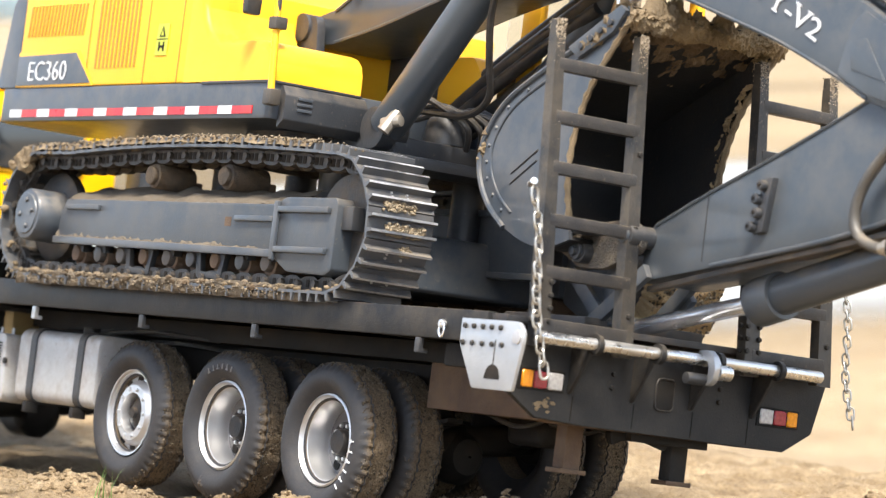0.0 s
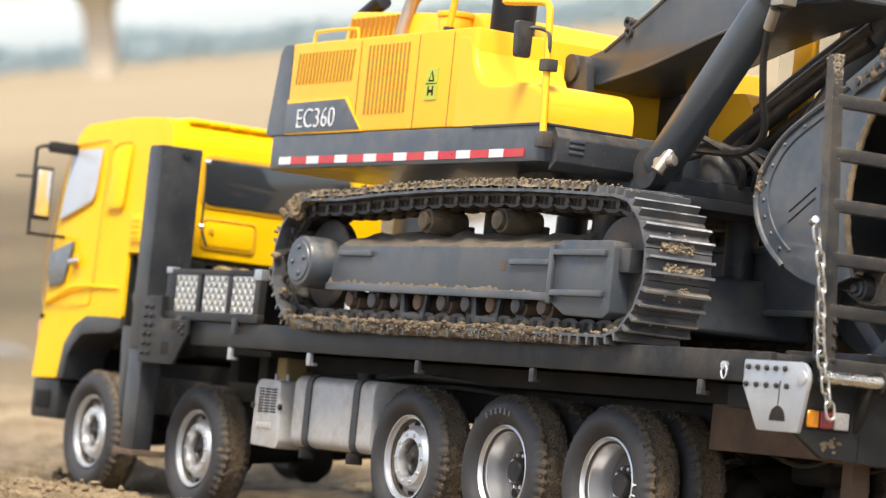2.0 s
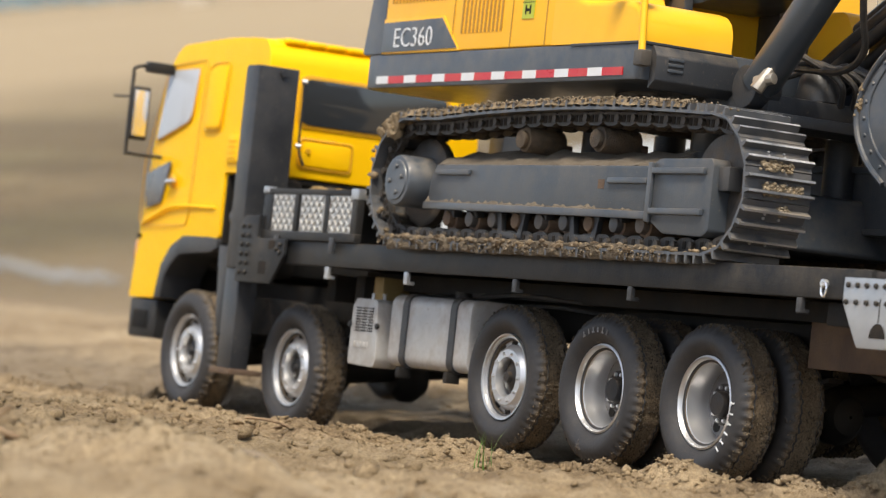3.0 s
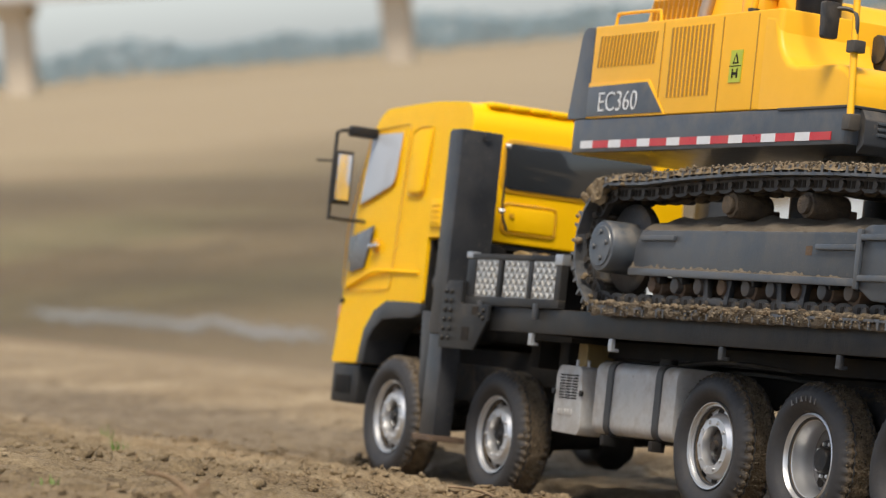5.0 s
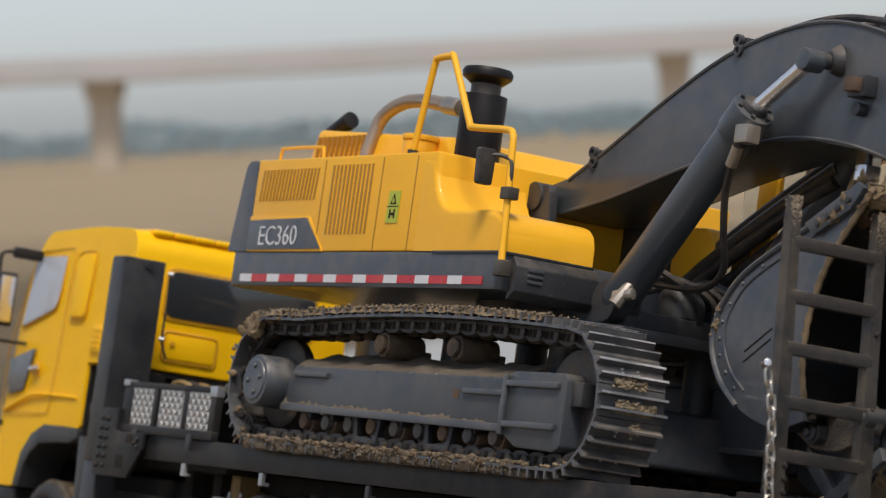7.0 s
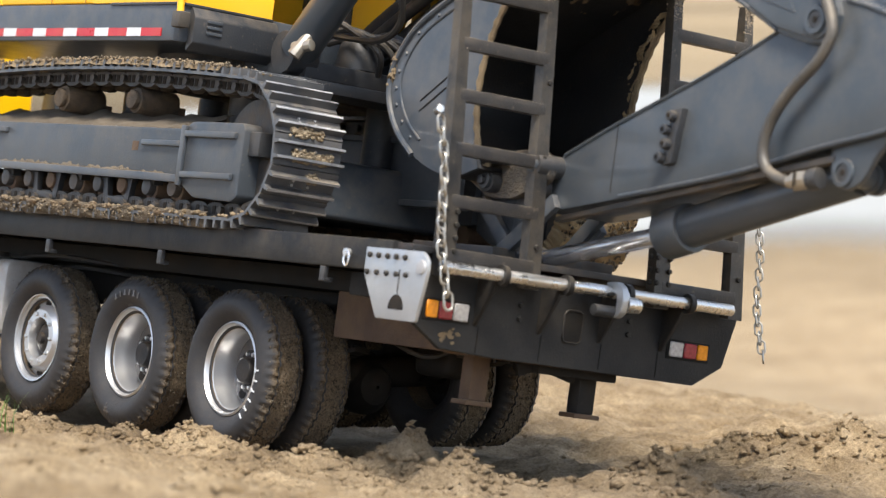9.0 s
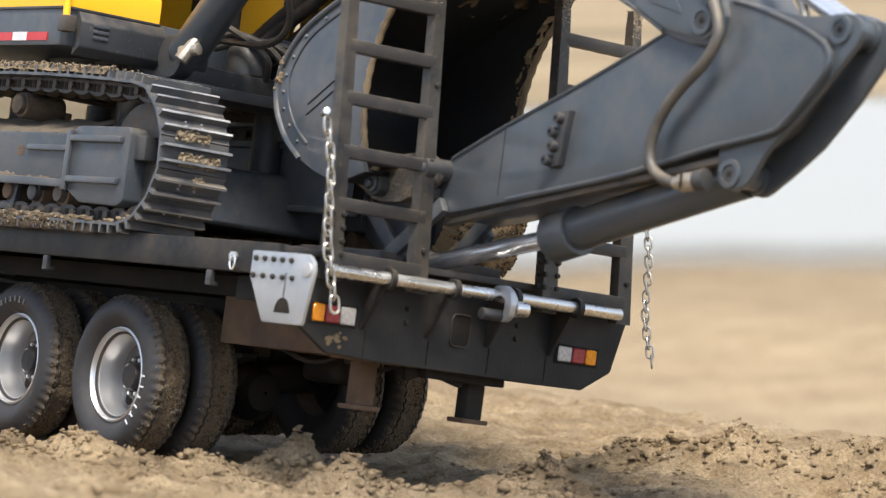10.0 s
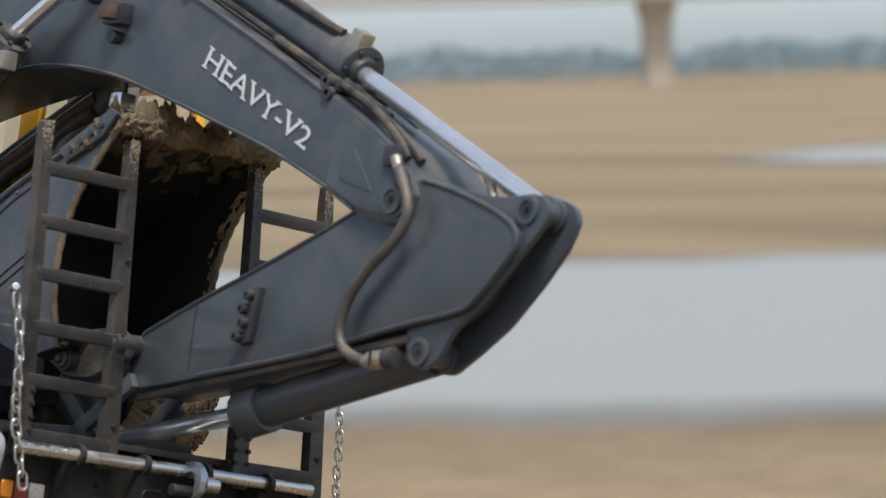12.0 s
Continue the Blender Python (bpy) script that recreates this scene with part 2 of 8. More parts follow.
def revolve(profile, center, axis="y", seg=40, bm=None):
    """A closed profile of (radius, along) turned round an axis through center."""
    b = bmesh.new()
    rings = []
    for s in range(seg):
        a = 2 * math.pi * s / seg
        c, d = math.cos(a), math.sin(a)
        ring = []
        for r, t in profile:
            v = {"y": (r * c, t, r * d), "x": (t, r * c, r * d), "z": (r * c, r * d, t)}[axis]
            ring.append(b.verts.new(Vector(v) + Vector(center)))
        rings.append(ring)
    for s in range(seg):
        A, B = rings[s], rings[(s + 1) % seg]
        for k in range(len(profile)):
            j = (k + 1) % len(profile)
            b.faces.new((A[k], A[j], B[j], B[k]))
    bmesh.ops.remove_doubles(b, verts=b.verts, dist=1e-6)
    bmesh.ops.recalc_face_normals(b, faces=b.faces)
    return join(bm, b)


def curve_points(pts, n=6):
    """A smooth way through the points (Catmull-Rom)."""
    p = [Vector(q) for q in pts]
    p = [2 * p[0] - p[1]] + p + [2 * p[-1] - p[-2]]
    out = []
    for i in range(1, len(p) - 2):
        for s in range(n):
            t = s / n
            out.append(0.5 * (2 * p[i] + (p[i + 1] - p[i - 1]) * t + (2 * p[i - 1] - 5 * p[i] + 4 * p[i + 1] - p[i + 2]) * t * t + (3 * p[i] - p[i - 1] - 3 * p[i + 1] + p[i + 2]) * t ** 3))
    return out + [p[-2]]


def tube(pts, r, seg=10, smooth=6, closed=False, bm=None, ribs=0.0):
    way = curve_points(pts, smooth) if smooth else [Vector(q) for q in pts]
    b = bmesh.new()
    rings, nrm = [], None
    for i, p in enumerate(way):
        if closed:
            d = (way[(i + 1) % len(way)] - way[i - 1]).normalized()
        else:
            d = (way[min(i + 1, len(way) - 1)] - way[max(i - 1, 0)]).normalized()
        if nrm is None:
            nrm = d.orthogonal().normalized()
        nrm = (nrm - nrm.dot(d) * d).normalized()
        s = d.cross(nrm)
        rr = r * (1 + ribs * (i % 2))
        rings.append([b.verts.new(p + rr * (math.cos(2 * math.pi * k / seg) * nrm + math.sin(2 * math.pi * k / seg) * s)) for k in range(seg)])
    last = len(rings) if closed else len(rings) - 1
    for i in range(last):
        A, B = rings[i], rings[(i + 1) % len(rings)]
        for k in range(seg):
            b.faces.new((A[k], A[(k + 1) % seg], B[(k + 1) % seg], B[k]))
    if not closed:
        b.faces.new(rings[0][::-1])
        b.faces.new(rings[-1])
    return join(bm, b)


def bolt_mesh(r=0.0014, h=0.0012, material=None, seg=8):
    """A small round-headed bolt that points to -y."""
    return mesh_of(rod((0, 0, 0), (0, -h, 0), r, r * 0.82, seg, 0.0002), "bolt", material)


def letters(text, size, m, material, parent, name, squeeze=1.0, bold=0.0, shear=0.0):
    c = bpy.data.curves.new(name, "FONT")
    c.body, c.size, c.extrude, c.offset, c.shear = text, size, 0.0002, bold, shear
    c.align_x, c.resolution_u = "LEFT", 3
    o = bpy.data.objects.new(name, c)
    scene.collection.objects.link(o)
    me = bpy.data.meshes.new_from_object(o.evaluated_get(bpy.context.evaluated_depsgraph_get()))
    bpy.data.objects.remove(o)
    me.transform(Matrix.Diagonal((squeeze, 1, 1, 1)))
    me.materials.append(material)
    return piece(name, me, parent, m)


def serif_letters(text, size, m, material, parent, name, squeeze, bold):
    """Lettering with short slab feet on its upright strokes."""
    me = letters(text, size, m, material, parent, name, squeeze, bold).data
    cap = max(v.co.y for v in me.vertices)

    def extent(body):
        c = bpy.data.curves.new("measure", "FONT")
        c.body, c.size, c.offset = body, size, bold
        o = bpy.data.objects.new("measure", c)
        scene.collection.objects.link(o)
        t = bpy.data.meshes.new_from_object(o.evaluated_get(bpy.context.evaluated_depsgraph_get()))
        bpy.data.objects.remove(o)
        xs = [v.co.x * squeeze for v in t.vertices]
        return min(xs), max(xs)
    feet = {"H": ((0, 0), (0, 1), (1, 0), (1, 1)), "E": ((0, 0), (0, 1)), "A": ((0, 0), (1, 0)), "V": ((0, 1), (1, 1)), "Y": ((0, 1), (1, 1), (0.5, 0))}
    sw = size * 0.11 * squeeze
    bm = None
    for i, ch in enumerate(text):
        if ch not in feet:
            continue
        lo, hi = extent(ch)
        right = extent(text[:i + 1])[1]
        left = right - (hi - lo)
        for u, v in feet[ch]:
            x = left + sw / 2 + (right - left - sw) * u
            z = cap * v
            bm = box(x - sw * 0.95, x + sw * 0.95, z - size * 0.025, z + size * 0.025, -0.0002, 0.00025, 0, 1, bm)
    o = piece(name, mesh_of(bm, name, material, 0), parent, m)
    return o


def blob(center, size, seed, sub=2, rough=0.45, bm=None, squash=(1, 1, 1)):
    """A lump of earth."""
    b = bmesh.new()
    bmesh.ops.create_icosphere(b, subdivisions=sub, radius=1)
    off = Vector((seed * 3.1, seed * 1.7, seed * 0.9))
    for v in b.verts:
        d = 1 + rough * noise.fractal(v.co * 1.3 + off, 0.8, 2.2, 4)
        v.co = Vector((v.co.x * squash[0], v.co.y * squash[1], v.co.z * squash[2])) * d * size + Vector(center)
    return join(bm, b)

# ---- river bank, water and distance ----
def smooth_max(a, b, k):
    return 0.5 * (a + b + math.sqrt((a - b) ** 2 + k * k))


PLANE = Vector((M[0][2], M[1][2], M[2][2]))  # the truck's up in the world
FLAT = -0.90
RISE = 0.065  # the bank flattens out under the far wheels


def bank(x, y):
    u = min(1.0, max(0.0, (y + 0.10) / 0.60))
    p = -(PLANE.x * x + PLANE.y * y) / PLANE.z + RISE * u * u * (3 - 2 * u)
    p = smooth_max(p, FLAT, 0.05)
    return -smooth_max(-p, -0.75, 0.12)


MOUNDS = [(-0.045, -0.045, 0.050, 0.024), (-0.085, -0.020, 0.045, 0.020), (-0.005, -0.035, 0.040, 0.012), (0.030, 0.045, 0.055, 0.016), (0.075, 0.020, 0.050, 0.010), (0.00, 0.215, 0.055, 0.026), (0.06, 0.260, 0.065, 0.026), (-0.05, 0.190, 0.045, 0.016), (0.12, 0.20, 0.055, 0.010),
          (-0.12, -0.128, 0.045, 0.016), (-0.06, -0.110, 0.04, 0.012), (-0.21, -0.135, 0.04, 0.010), (-0.31, -0.15, 0.05, 0.012),
          (-0.06, -0.53, 0.06, 0.012), (0.06, -0.50, 0.07, 0.012), (0.16, -0.66, 0.08, 0.010), (-0.45, -0.17, 0.07, 0.010), (-0.60, -0.19, 0.06, 0.010), (-0.98, 0.02, 0.05, 0.010), (-1.08, 0.06, 0.06, 0.012), (-0.93, -0.05, 0.04, 0.008)]


def ground_height(x, y):
    z = bank(x, y)
    d = math.hypot(x, y)
    near = 1 / (1 + (d / 2.2) ** 4)
    v = Vector((x, y, 0))
    z += near * (0.008 * noise.fractal(v * 9, 0.9, 2.1, 5) + 0.0055 * noise.fractal(v * 48, 0.7, 2.2, 5) + 0.0016 * abs(noise.noise(v * 130)))
    for k, (mx, my, mr, mh) in enumerate(MOUNDS):
        q = ((x - mx) ** 2 + (y - my) ** 2) / mr ** 2
        if q < 4:
            z += mh * math.exp(-2.2 * q) * (0.85 + 0.55 * noise.fractal(v * 45 + Vector((k, 0, 0)), 0.6, 2.2, 5))
    # wheel paths lie flat under the tyres
    for wy in (-0.066, 0.066):
        w = math.exp(-(((y - wy) / 0.034) ** 4)) if -0.92 < x < -0.13 else 0.0
        z = z * (1 - w) + (bank(x, y) + 0.001 + 0.0015 * noise.noise(v * 60)) * w
    # old tracks across the open sand behind the tail
    if x > -0.3 and near > 0.2:
        z += 0.004 * near * math.sin(60 * (0.35 * x + y) + 2 * noise.noise(v * 4))* max(0, noise.noise(v * 3 + Vector((5, 2, 0))))
    if d > 60:
        z += 0.006 * (d - 60) * 0.02 * noise.noise(v * 0.01)
    return z


def graded(lo, hi, step, far):
    mid = list(np.arange(lo, hi, step))
    out, s, p = [], step, hi
    while p < far:
        out.append(p)
        s *= 1.13
        p += s
    back, s, p = [], step, lo - step
    while p > -far:
        back.append(p)
        s *= 1.13
        p -= s
    return back[::-1] + mid + out


def sand_material():
    m, t, n, l, b = nodes_of("river_sand")
    co = n.new("ShaderNodeTexCoord").outputs["Object"]
    a = noise_node(n, l, co, 6.0, 6, 0.6)
    c = noise_node(n, l, co, 42.0, 6, 0.65)
    g = noise_node(n, l, co, 1500.0, 3, 0.7)
    wide = noise_node(n, l, co, 0.22, 3, 0.5)
    streak_map = n.new("ShaderNodeMapping")
    streak_map.inputs["Rotation"].default_value = (0, 0, radians(40))
    streak_map.inputs["Scale"].default_value = (0.05, 0.35, 1.0)
    l.new(co, streak_map.inputs[0])
    streak = noise_node(n, l, streak_map.outputs[0], 1.0, 4, 0.55)
    near = ramp_node(n, l, math_node(n, l, "ADD", math_node(n, l, "MULTIPLY", a, 0.55), math_node(n, l, "MULTIPLY", c, 0.45)),
                     [(0.32, (0.18, 0.118, 0.060)), (0.45, (0.38, 0.270, 0.148)), (0.56, (0.53, 0.395, 0.235)), (0.70, (0.66, 0.52, 0.335))])
    rut = n.new("ShaderNodeSeparateXYZ")
    l.new(co, rut.inputs[0])
    off = math_node(n, l, "ABSOLUTE", math_node(n, l, "SUBTRACT", rut.outputs[1], 0.02), 0)
    # Sand is mixed browner in a ragged band along the truck's centre line
    centre_band = ramp_node(n, l, math_node(n, l, "ADD", off, math_node(n, l, "MULTIPLY", math_node(n, l, "ADD", a, c), 0.12)), [(0.21, (0.55, 0.55, 0.55)), (0.29, (0, 0, 0))])
    band_brown = ramp_node(n, l, c, [(0.35, (0.10, 0.074, 0.046)), (0.65, (0.27, 0.205, 0.135))])
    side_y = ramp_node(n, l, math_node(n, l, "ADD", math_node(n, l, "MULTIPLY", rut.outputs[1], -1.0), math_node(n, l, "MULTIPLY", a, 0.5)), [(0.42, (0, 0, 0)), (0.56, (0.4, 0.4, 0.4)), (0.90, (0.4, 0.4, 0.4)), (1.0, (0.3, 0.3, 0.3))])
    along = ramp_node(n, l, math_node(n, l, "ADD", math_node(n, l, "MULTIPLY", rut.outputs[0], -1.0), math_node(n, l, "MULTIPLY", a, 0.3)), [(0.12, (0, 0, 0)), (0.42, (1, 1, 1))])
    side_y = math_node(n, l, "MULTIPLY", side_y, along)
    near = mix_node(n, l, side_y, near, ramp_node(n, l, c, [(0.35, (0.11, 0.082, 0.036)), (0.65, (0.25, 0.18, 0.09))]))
    near = mix_node(n, l, centre_band, near, band_brown)
    # Mostly unseen sand by the camera, made paler to bounce light onto the truck
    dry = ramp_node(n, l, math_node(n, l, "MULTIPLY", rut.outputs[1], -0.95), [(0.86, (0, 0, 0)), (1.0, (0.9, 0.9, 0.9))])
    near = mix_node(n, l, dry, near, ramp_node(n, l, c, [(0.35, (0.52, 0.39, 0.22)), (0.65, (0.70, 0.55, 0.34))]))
    far = ramp_node(n, l, streak, [(0.36, (0.075, 0.050, 0.020)), (0.46, (0.118, 0.080, 0.035)), (0.55, (0.175, 0.122, 0.058)), (0.66, (0.26, 0.185, 0.094))])
    sep = n.new("ShaderNodeSeparateXYZ")
    l.new(co, sep.inputs[0])
    dist = n.new("ShaderNodeVectorMath")
    dist.operation = "LENGTH"
    l.new(co, dist.inputs[0])
    blotch = ramp_node(n, l, math_node(n, l, "ADD", math_node(n, l, "MULTIPLY", noise_node(n, l, co, 1.3, 5, 0.65), 0.6), math_node(n, l, "MULTIPLY", streak, 0.4)), [(0.36, (0.85, 0.85, 0.85)), (0.58, (0.15, 0.15, 0.15))])
    mid_out = ramp_node(n, l, math_node(n, l, "MULTIPLY", dist.outputs["Value"], 0.1), [(0.10, (0, 0, 0)), (0.26, (1, 1, 1))])
    near = mix_node(n, l, math_node(n, l, "MULTIPLY", blotch, mid_out), near, (0.33, 0.245, 0.142))
    out = ramp_node(n, l, math_node(n, l, "MULTIPLY", dist.outputs["Value"], 0.05), [(0.30, (0, 0, 0)), (0.75, (1, 1, 1))])
    grass = ramp_node(n, l, math_node(n, l, "ADD", math_node(n, l, "MULTIPLY", wide, 0.6), math_node(n, l, "MULTIPLY", streak, 0.4)), [(0.50, (0, 0, 0)), (0.62, (0.55, 0.55, 0.55))])
    far2 = mix_node(n, l, math_node(n, l, "MULTIPLY", grass, out), far, (0.15, 0.14, 0.055))
    flats = ramp_node(n, l, math_node(n, l, "MULTIPLY", math_node(n, l, "ADD", dist.outputs["Value"], math_node(n, l, "MULTIPLY", streak, 20.0)), 0.01), [(0.33, (0, 0, 0)), (0.60, (0.75, 0.75, 0.75))])
    mottle = ramp_node(n, l, noise_node(n, l, co, 1.9, 5, 0.7), [(0.38, (0, 0, 0)), (0.62, (0.85, 0.85, 0.85))])
    far2 = mix_node(n, l, math_node(n, l, "MULTIPLY", mottle, out), far2, (0.092, 0.067, 0.031))
    far2 = mix_node(n, l, flats, far2, (0.36, 0.275, 0.165))
    lie = math_node(n, l, "ADD", math_node(n, l, "ADD", math_node(n, l, "MULTIPLY", sep.outputs[0], 0.075), math_node(n, l, "MULTIPLY", sep.outputs[1], 0.1)), math_node(n, l, "MULTIPLY", streak, 0.3))
    bare = ramp_node(n, l, lie, [(0.10, (0, 0, 0)), (0.32, (0.8, 0.8, 0.8))])
    far2 = mix_node(n, l, bare, far2, ramp_node(n, l, streak, [(0.38, (0.18, 0.130, 0.068)), (0.62, (0.35, 0.262, 0.150))]))
    # Ground behind the camera is also brightened as an unseen reflector
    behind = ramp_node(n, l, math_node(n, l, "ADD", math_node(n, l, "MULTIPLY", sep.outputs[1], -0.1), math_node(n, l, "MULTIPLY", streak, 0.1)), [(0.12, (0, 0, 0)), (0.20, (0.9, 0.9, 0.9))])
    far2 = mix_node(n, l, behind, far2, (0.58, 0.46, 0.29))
    grit = ramp_node(n, l, math_node(n, l, "ADD", math_node(n, l, "MULTIPLY", noise_node(n, l, co, 420.0, 4, 0.75), 0.7), math_node(n, l, "MULTIPLY", g, 0.3)), [(0.36, (0.58, 0.56, 0.53)), (0.62, (1.18, 1.18, 1.18))])
    speck = n.new("ShaderNodeMix")
    speck.data_type, speck.blend_type = "RGBA", "MULTIPLY"
    speck.inputs[0].default_value = 1.0
    l.new(near, speck.inputs[6])
    l.new(grit, speck.inputs[7])
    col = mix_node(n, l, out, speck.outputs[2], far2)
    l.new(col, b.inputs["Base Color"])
    b.inputs["Roughness"].default_value = 0.95
    bp = n.new("ShaderNodeBump")
    bp.inputs["Strength"].default_value, bp.inputs["Distance"].default_value = 1.0, 0.0055
    l.new(math_node(n, l, "ADD", math_node(n, l, "MULTIPLY", g, 0.35), math_node(n, l, "ADD", math_node(n, l, "MULTIPLY", noise_node(n, l, co, 260.0, 5, 0.7), 0.7), c)), bp.inputs["Height"])
    l.new(bp.outputs[0], b.inputs["Normal"])
    return m


SAND = sand_material()


def build_ground():
    xs, ys = graded(-1.05, 0.62, 0.0045, 2500), graded(-0.50, 0.42, 0.0045, 2500)
    nx, ny = len(xs), len(ys)
    verts = [(x, y, ground_height(x, y)) for y in ys for x in xs]
    idx = np.arange(nx * ny).reshape(ny, nx)
    quads = np.stack([idx[:-1, :-1], idx[:-1, 1:], idx[1:, 1:], idx[1:, :-1]], -1).reshape(-1, 4)
    me = bpy.data.meshes.new("ground")
    me.from_pydata(verts, [], quads.tolist())
    me.shade_smooth()
    me.materials.append(SAND)
    return tagged(new("ground", me), "dry pale river sand with ruts and clods sloping to the water", "ground", kind="structure")


build_ground()


def build_water():
    m, t, n, l, b = nodes_of("river_water")
    co = n.new("ShaderNodeTexCoord").outputs["Object"]
    b.inputs["Base Color"].default_value, b.inputs["Roughness"].default_value = (0.30, 0.28, 0.235, 1), 0.30
    b.inputs["IOR"].default_value, b.inputs["Specular Tint"].default_value = 1.33, (1.0, 0.95, 0.88, 1)
    bp = n.new("ShaderNodeBump")
    bp.inputs["Strength"].default_value, bp.inputs["Distance"].default_value = 0.25, 0.02
    l.new(noise_node(n, l, co, 3.0, 3), bp.inputs["Height"])
    l.new(bp.outputs[0], b.inputs["Normal"])
    ex, ey = 1.32, -1.03

    fade = n.new("ShaderNodeAttribute")
    fade.attribute_name = "depth"
    wash = math_node(n, l, "ADD", fade.outputs["Fac"], math_node(n, l, "MULTIPLY", math_node(n, l, "SUBTRACT", noise_node(n, l, co, 0.8, 4), 0.5), 0.35))
    l.new(ramp_node(n, l, wash, [(0.12, (0, 0, 0)), (0.85, (1, 1, 1))]), b.inputs["Alpha"])

    def sheet(name, a0, a1, near, far, label, deep=1.0, shore=0.22):
        """Water between two ranges from the bank, shallow along its rim."""
        k, steps = 90, (0.0, shore * 0.5, shore, 0.5, 1 - shore, 1 - shore * 0.5, 1.0)
        rows, depth = [], []
        for j, v in enumerate(steps):
            for i in range(k + 1):
                u = i / k
                a = radians(a0 + (a1 - a0) * u)
                w = 0.35 * noise.fractal(Vector((u * 9, a0, 0)), 1, 2, 3)
                r = (near(u) * (1 - v) + far(u) * v) * (1 + 0.12 * w)
                rows.append((ex - math.sin(a) * r, ey + math.cos(a) * r, FLAT + 0.012))
                depth.append(deep * min(1.0, min(v, 1 - v) / shore) * min(1.0, min(u, 1 - u) / 0.10))
        me = bpy.data.meshes.new(name)
        me.from_pydata(rows, [], [(j * (k + 1) + i, j * (k + 1) + i + 1, (j + 1) * (k + 1) + i + 1, (j + 1) * (k + 1) + i) for j in range(len(steps) - 1) for i in range(k)])
        me.attributes.new("depth", "FLOAT", "POINT").data.foreach_set("value", depth)
        me.materials.append(m)
        tagged(new(name, me), label, "water", kind="structure")

    sheet("water", 8, 66, lambda u: 10.6 + (0 if u < 0.86 else 22 * (u - 0.86) ), lambda u: 21.5 - (0 if u < 0.86 else 52 * (u - 0.86)), "calm pale river water reflecting the hazy sky", 1.0, 0.16)
    sheet("water", 66.0, 71.6, lambda u: 13.05 + 3.25 * u, lambda u: 14.3 + 3.6 * u, "narrow pale strip of shallow water on the sand", 0.46, 0.48)
    sheet("water", 18, 43.0, lambda u: 31 + 9 * u ** 4, lambda u: 60 - 17 * u ** 3, "distant pale channel of river water", 0.9, 0.35)


build_water()


# Distance haze is mixed into the base colours of far trees and bridge
def haze_tint(name, col):
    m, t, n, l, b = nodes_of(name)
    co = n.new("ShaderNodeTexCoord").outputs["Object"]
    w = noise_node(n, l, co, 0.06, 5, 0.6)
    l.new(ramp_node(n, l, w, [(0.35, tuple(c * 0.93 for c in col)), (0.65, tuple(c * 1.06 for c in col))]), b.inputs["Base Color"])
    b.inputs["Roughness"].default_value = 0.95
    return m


FAR_LEAF = haze_tint("haze_tinted_leaves", (0.21, 0.275, 0.30))
PIER = haze_tint("pier_concrete", (0.55, 0.47, 0.37))
CONCRETE = haze_tint("bridge_concrete", (0.45, 0.43, 0.41))


def polar(az, r, z):
    return Vector((1.32 - math.sin(radians(az)) * r, -1.03 + math.cos(radians(az)) * r, z))


def build_far_trees():
    rng = random.Random(4)
    verts, faces = [], []
    ico = bmesh.new()
    bmesh.ops.create_icosphere(ico, subdivisions=1, radius=1)
    iv, jf = [v.co.copy() for v in ico.verts], [[v.index for v in f.verts] for f in ico.faces]
    ico.free()
    for k in range(21000):
        az = rng.uniform(15, 95)
        r = rng.uniform(330, 420)
        h = rng.uniform(0.15, 0.34)
        c = polar(az, r, FLAT + 0.2 + rng.uniform(0, 3.9) * (0.75 + 0.25 * math.sin(az * 1.7) * math.sin(az * 0.6 + 1)))
        s0 = len(verts)
        for v in iv:
            d = 1 + 0.5 * noise.noise(v * 1.7 + Vector((k, 0, 0)))
            verts.append(c + Vector((v.x * h * 1.3, v.y * h * 1.3, v.z * h)) * d)
        faces += [[s0 + i for i in f] for f in jf]
    me = bpy.data.meshes.new("far_trees")
    me.from_pydata([tuple(v) for v in verts], [], faces)
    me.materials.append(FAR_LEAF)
    tagged(new("far_trees", me), "far-bank belt of trees, haze mixed into their blue-green", "trees", kind="stuff")


build_far_trees()


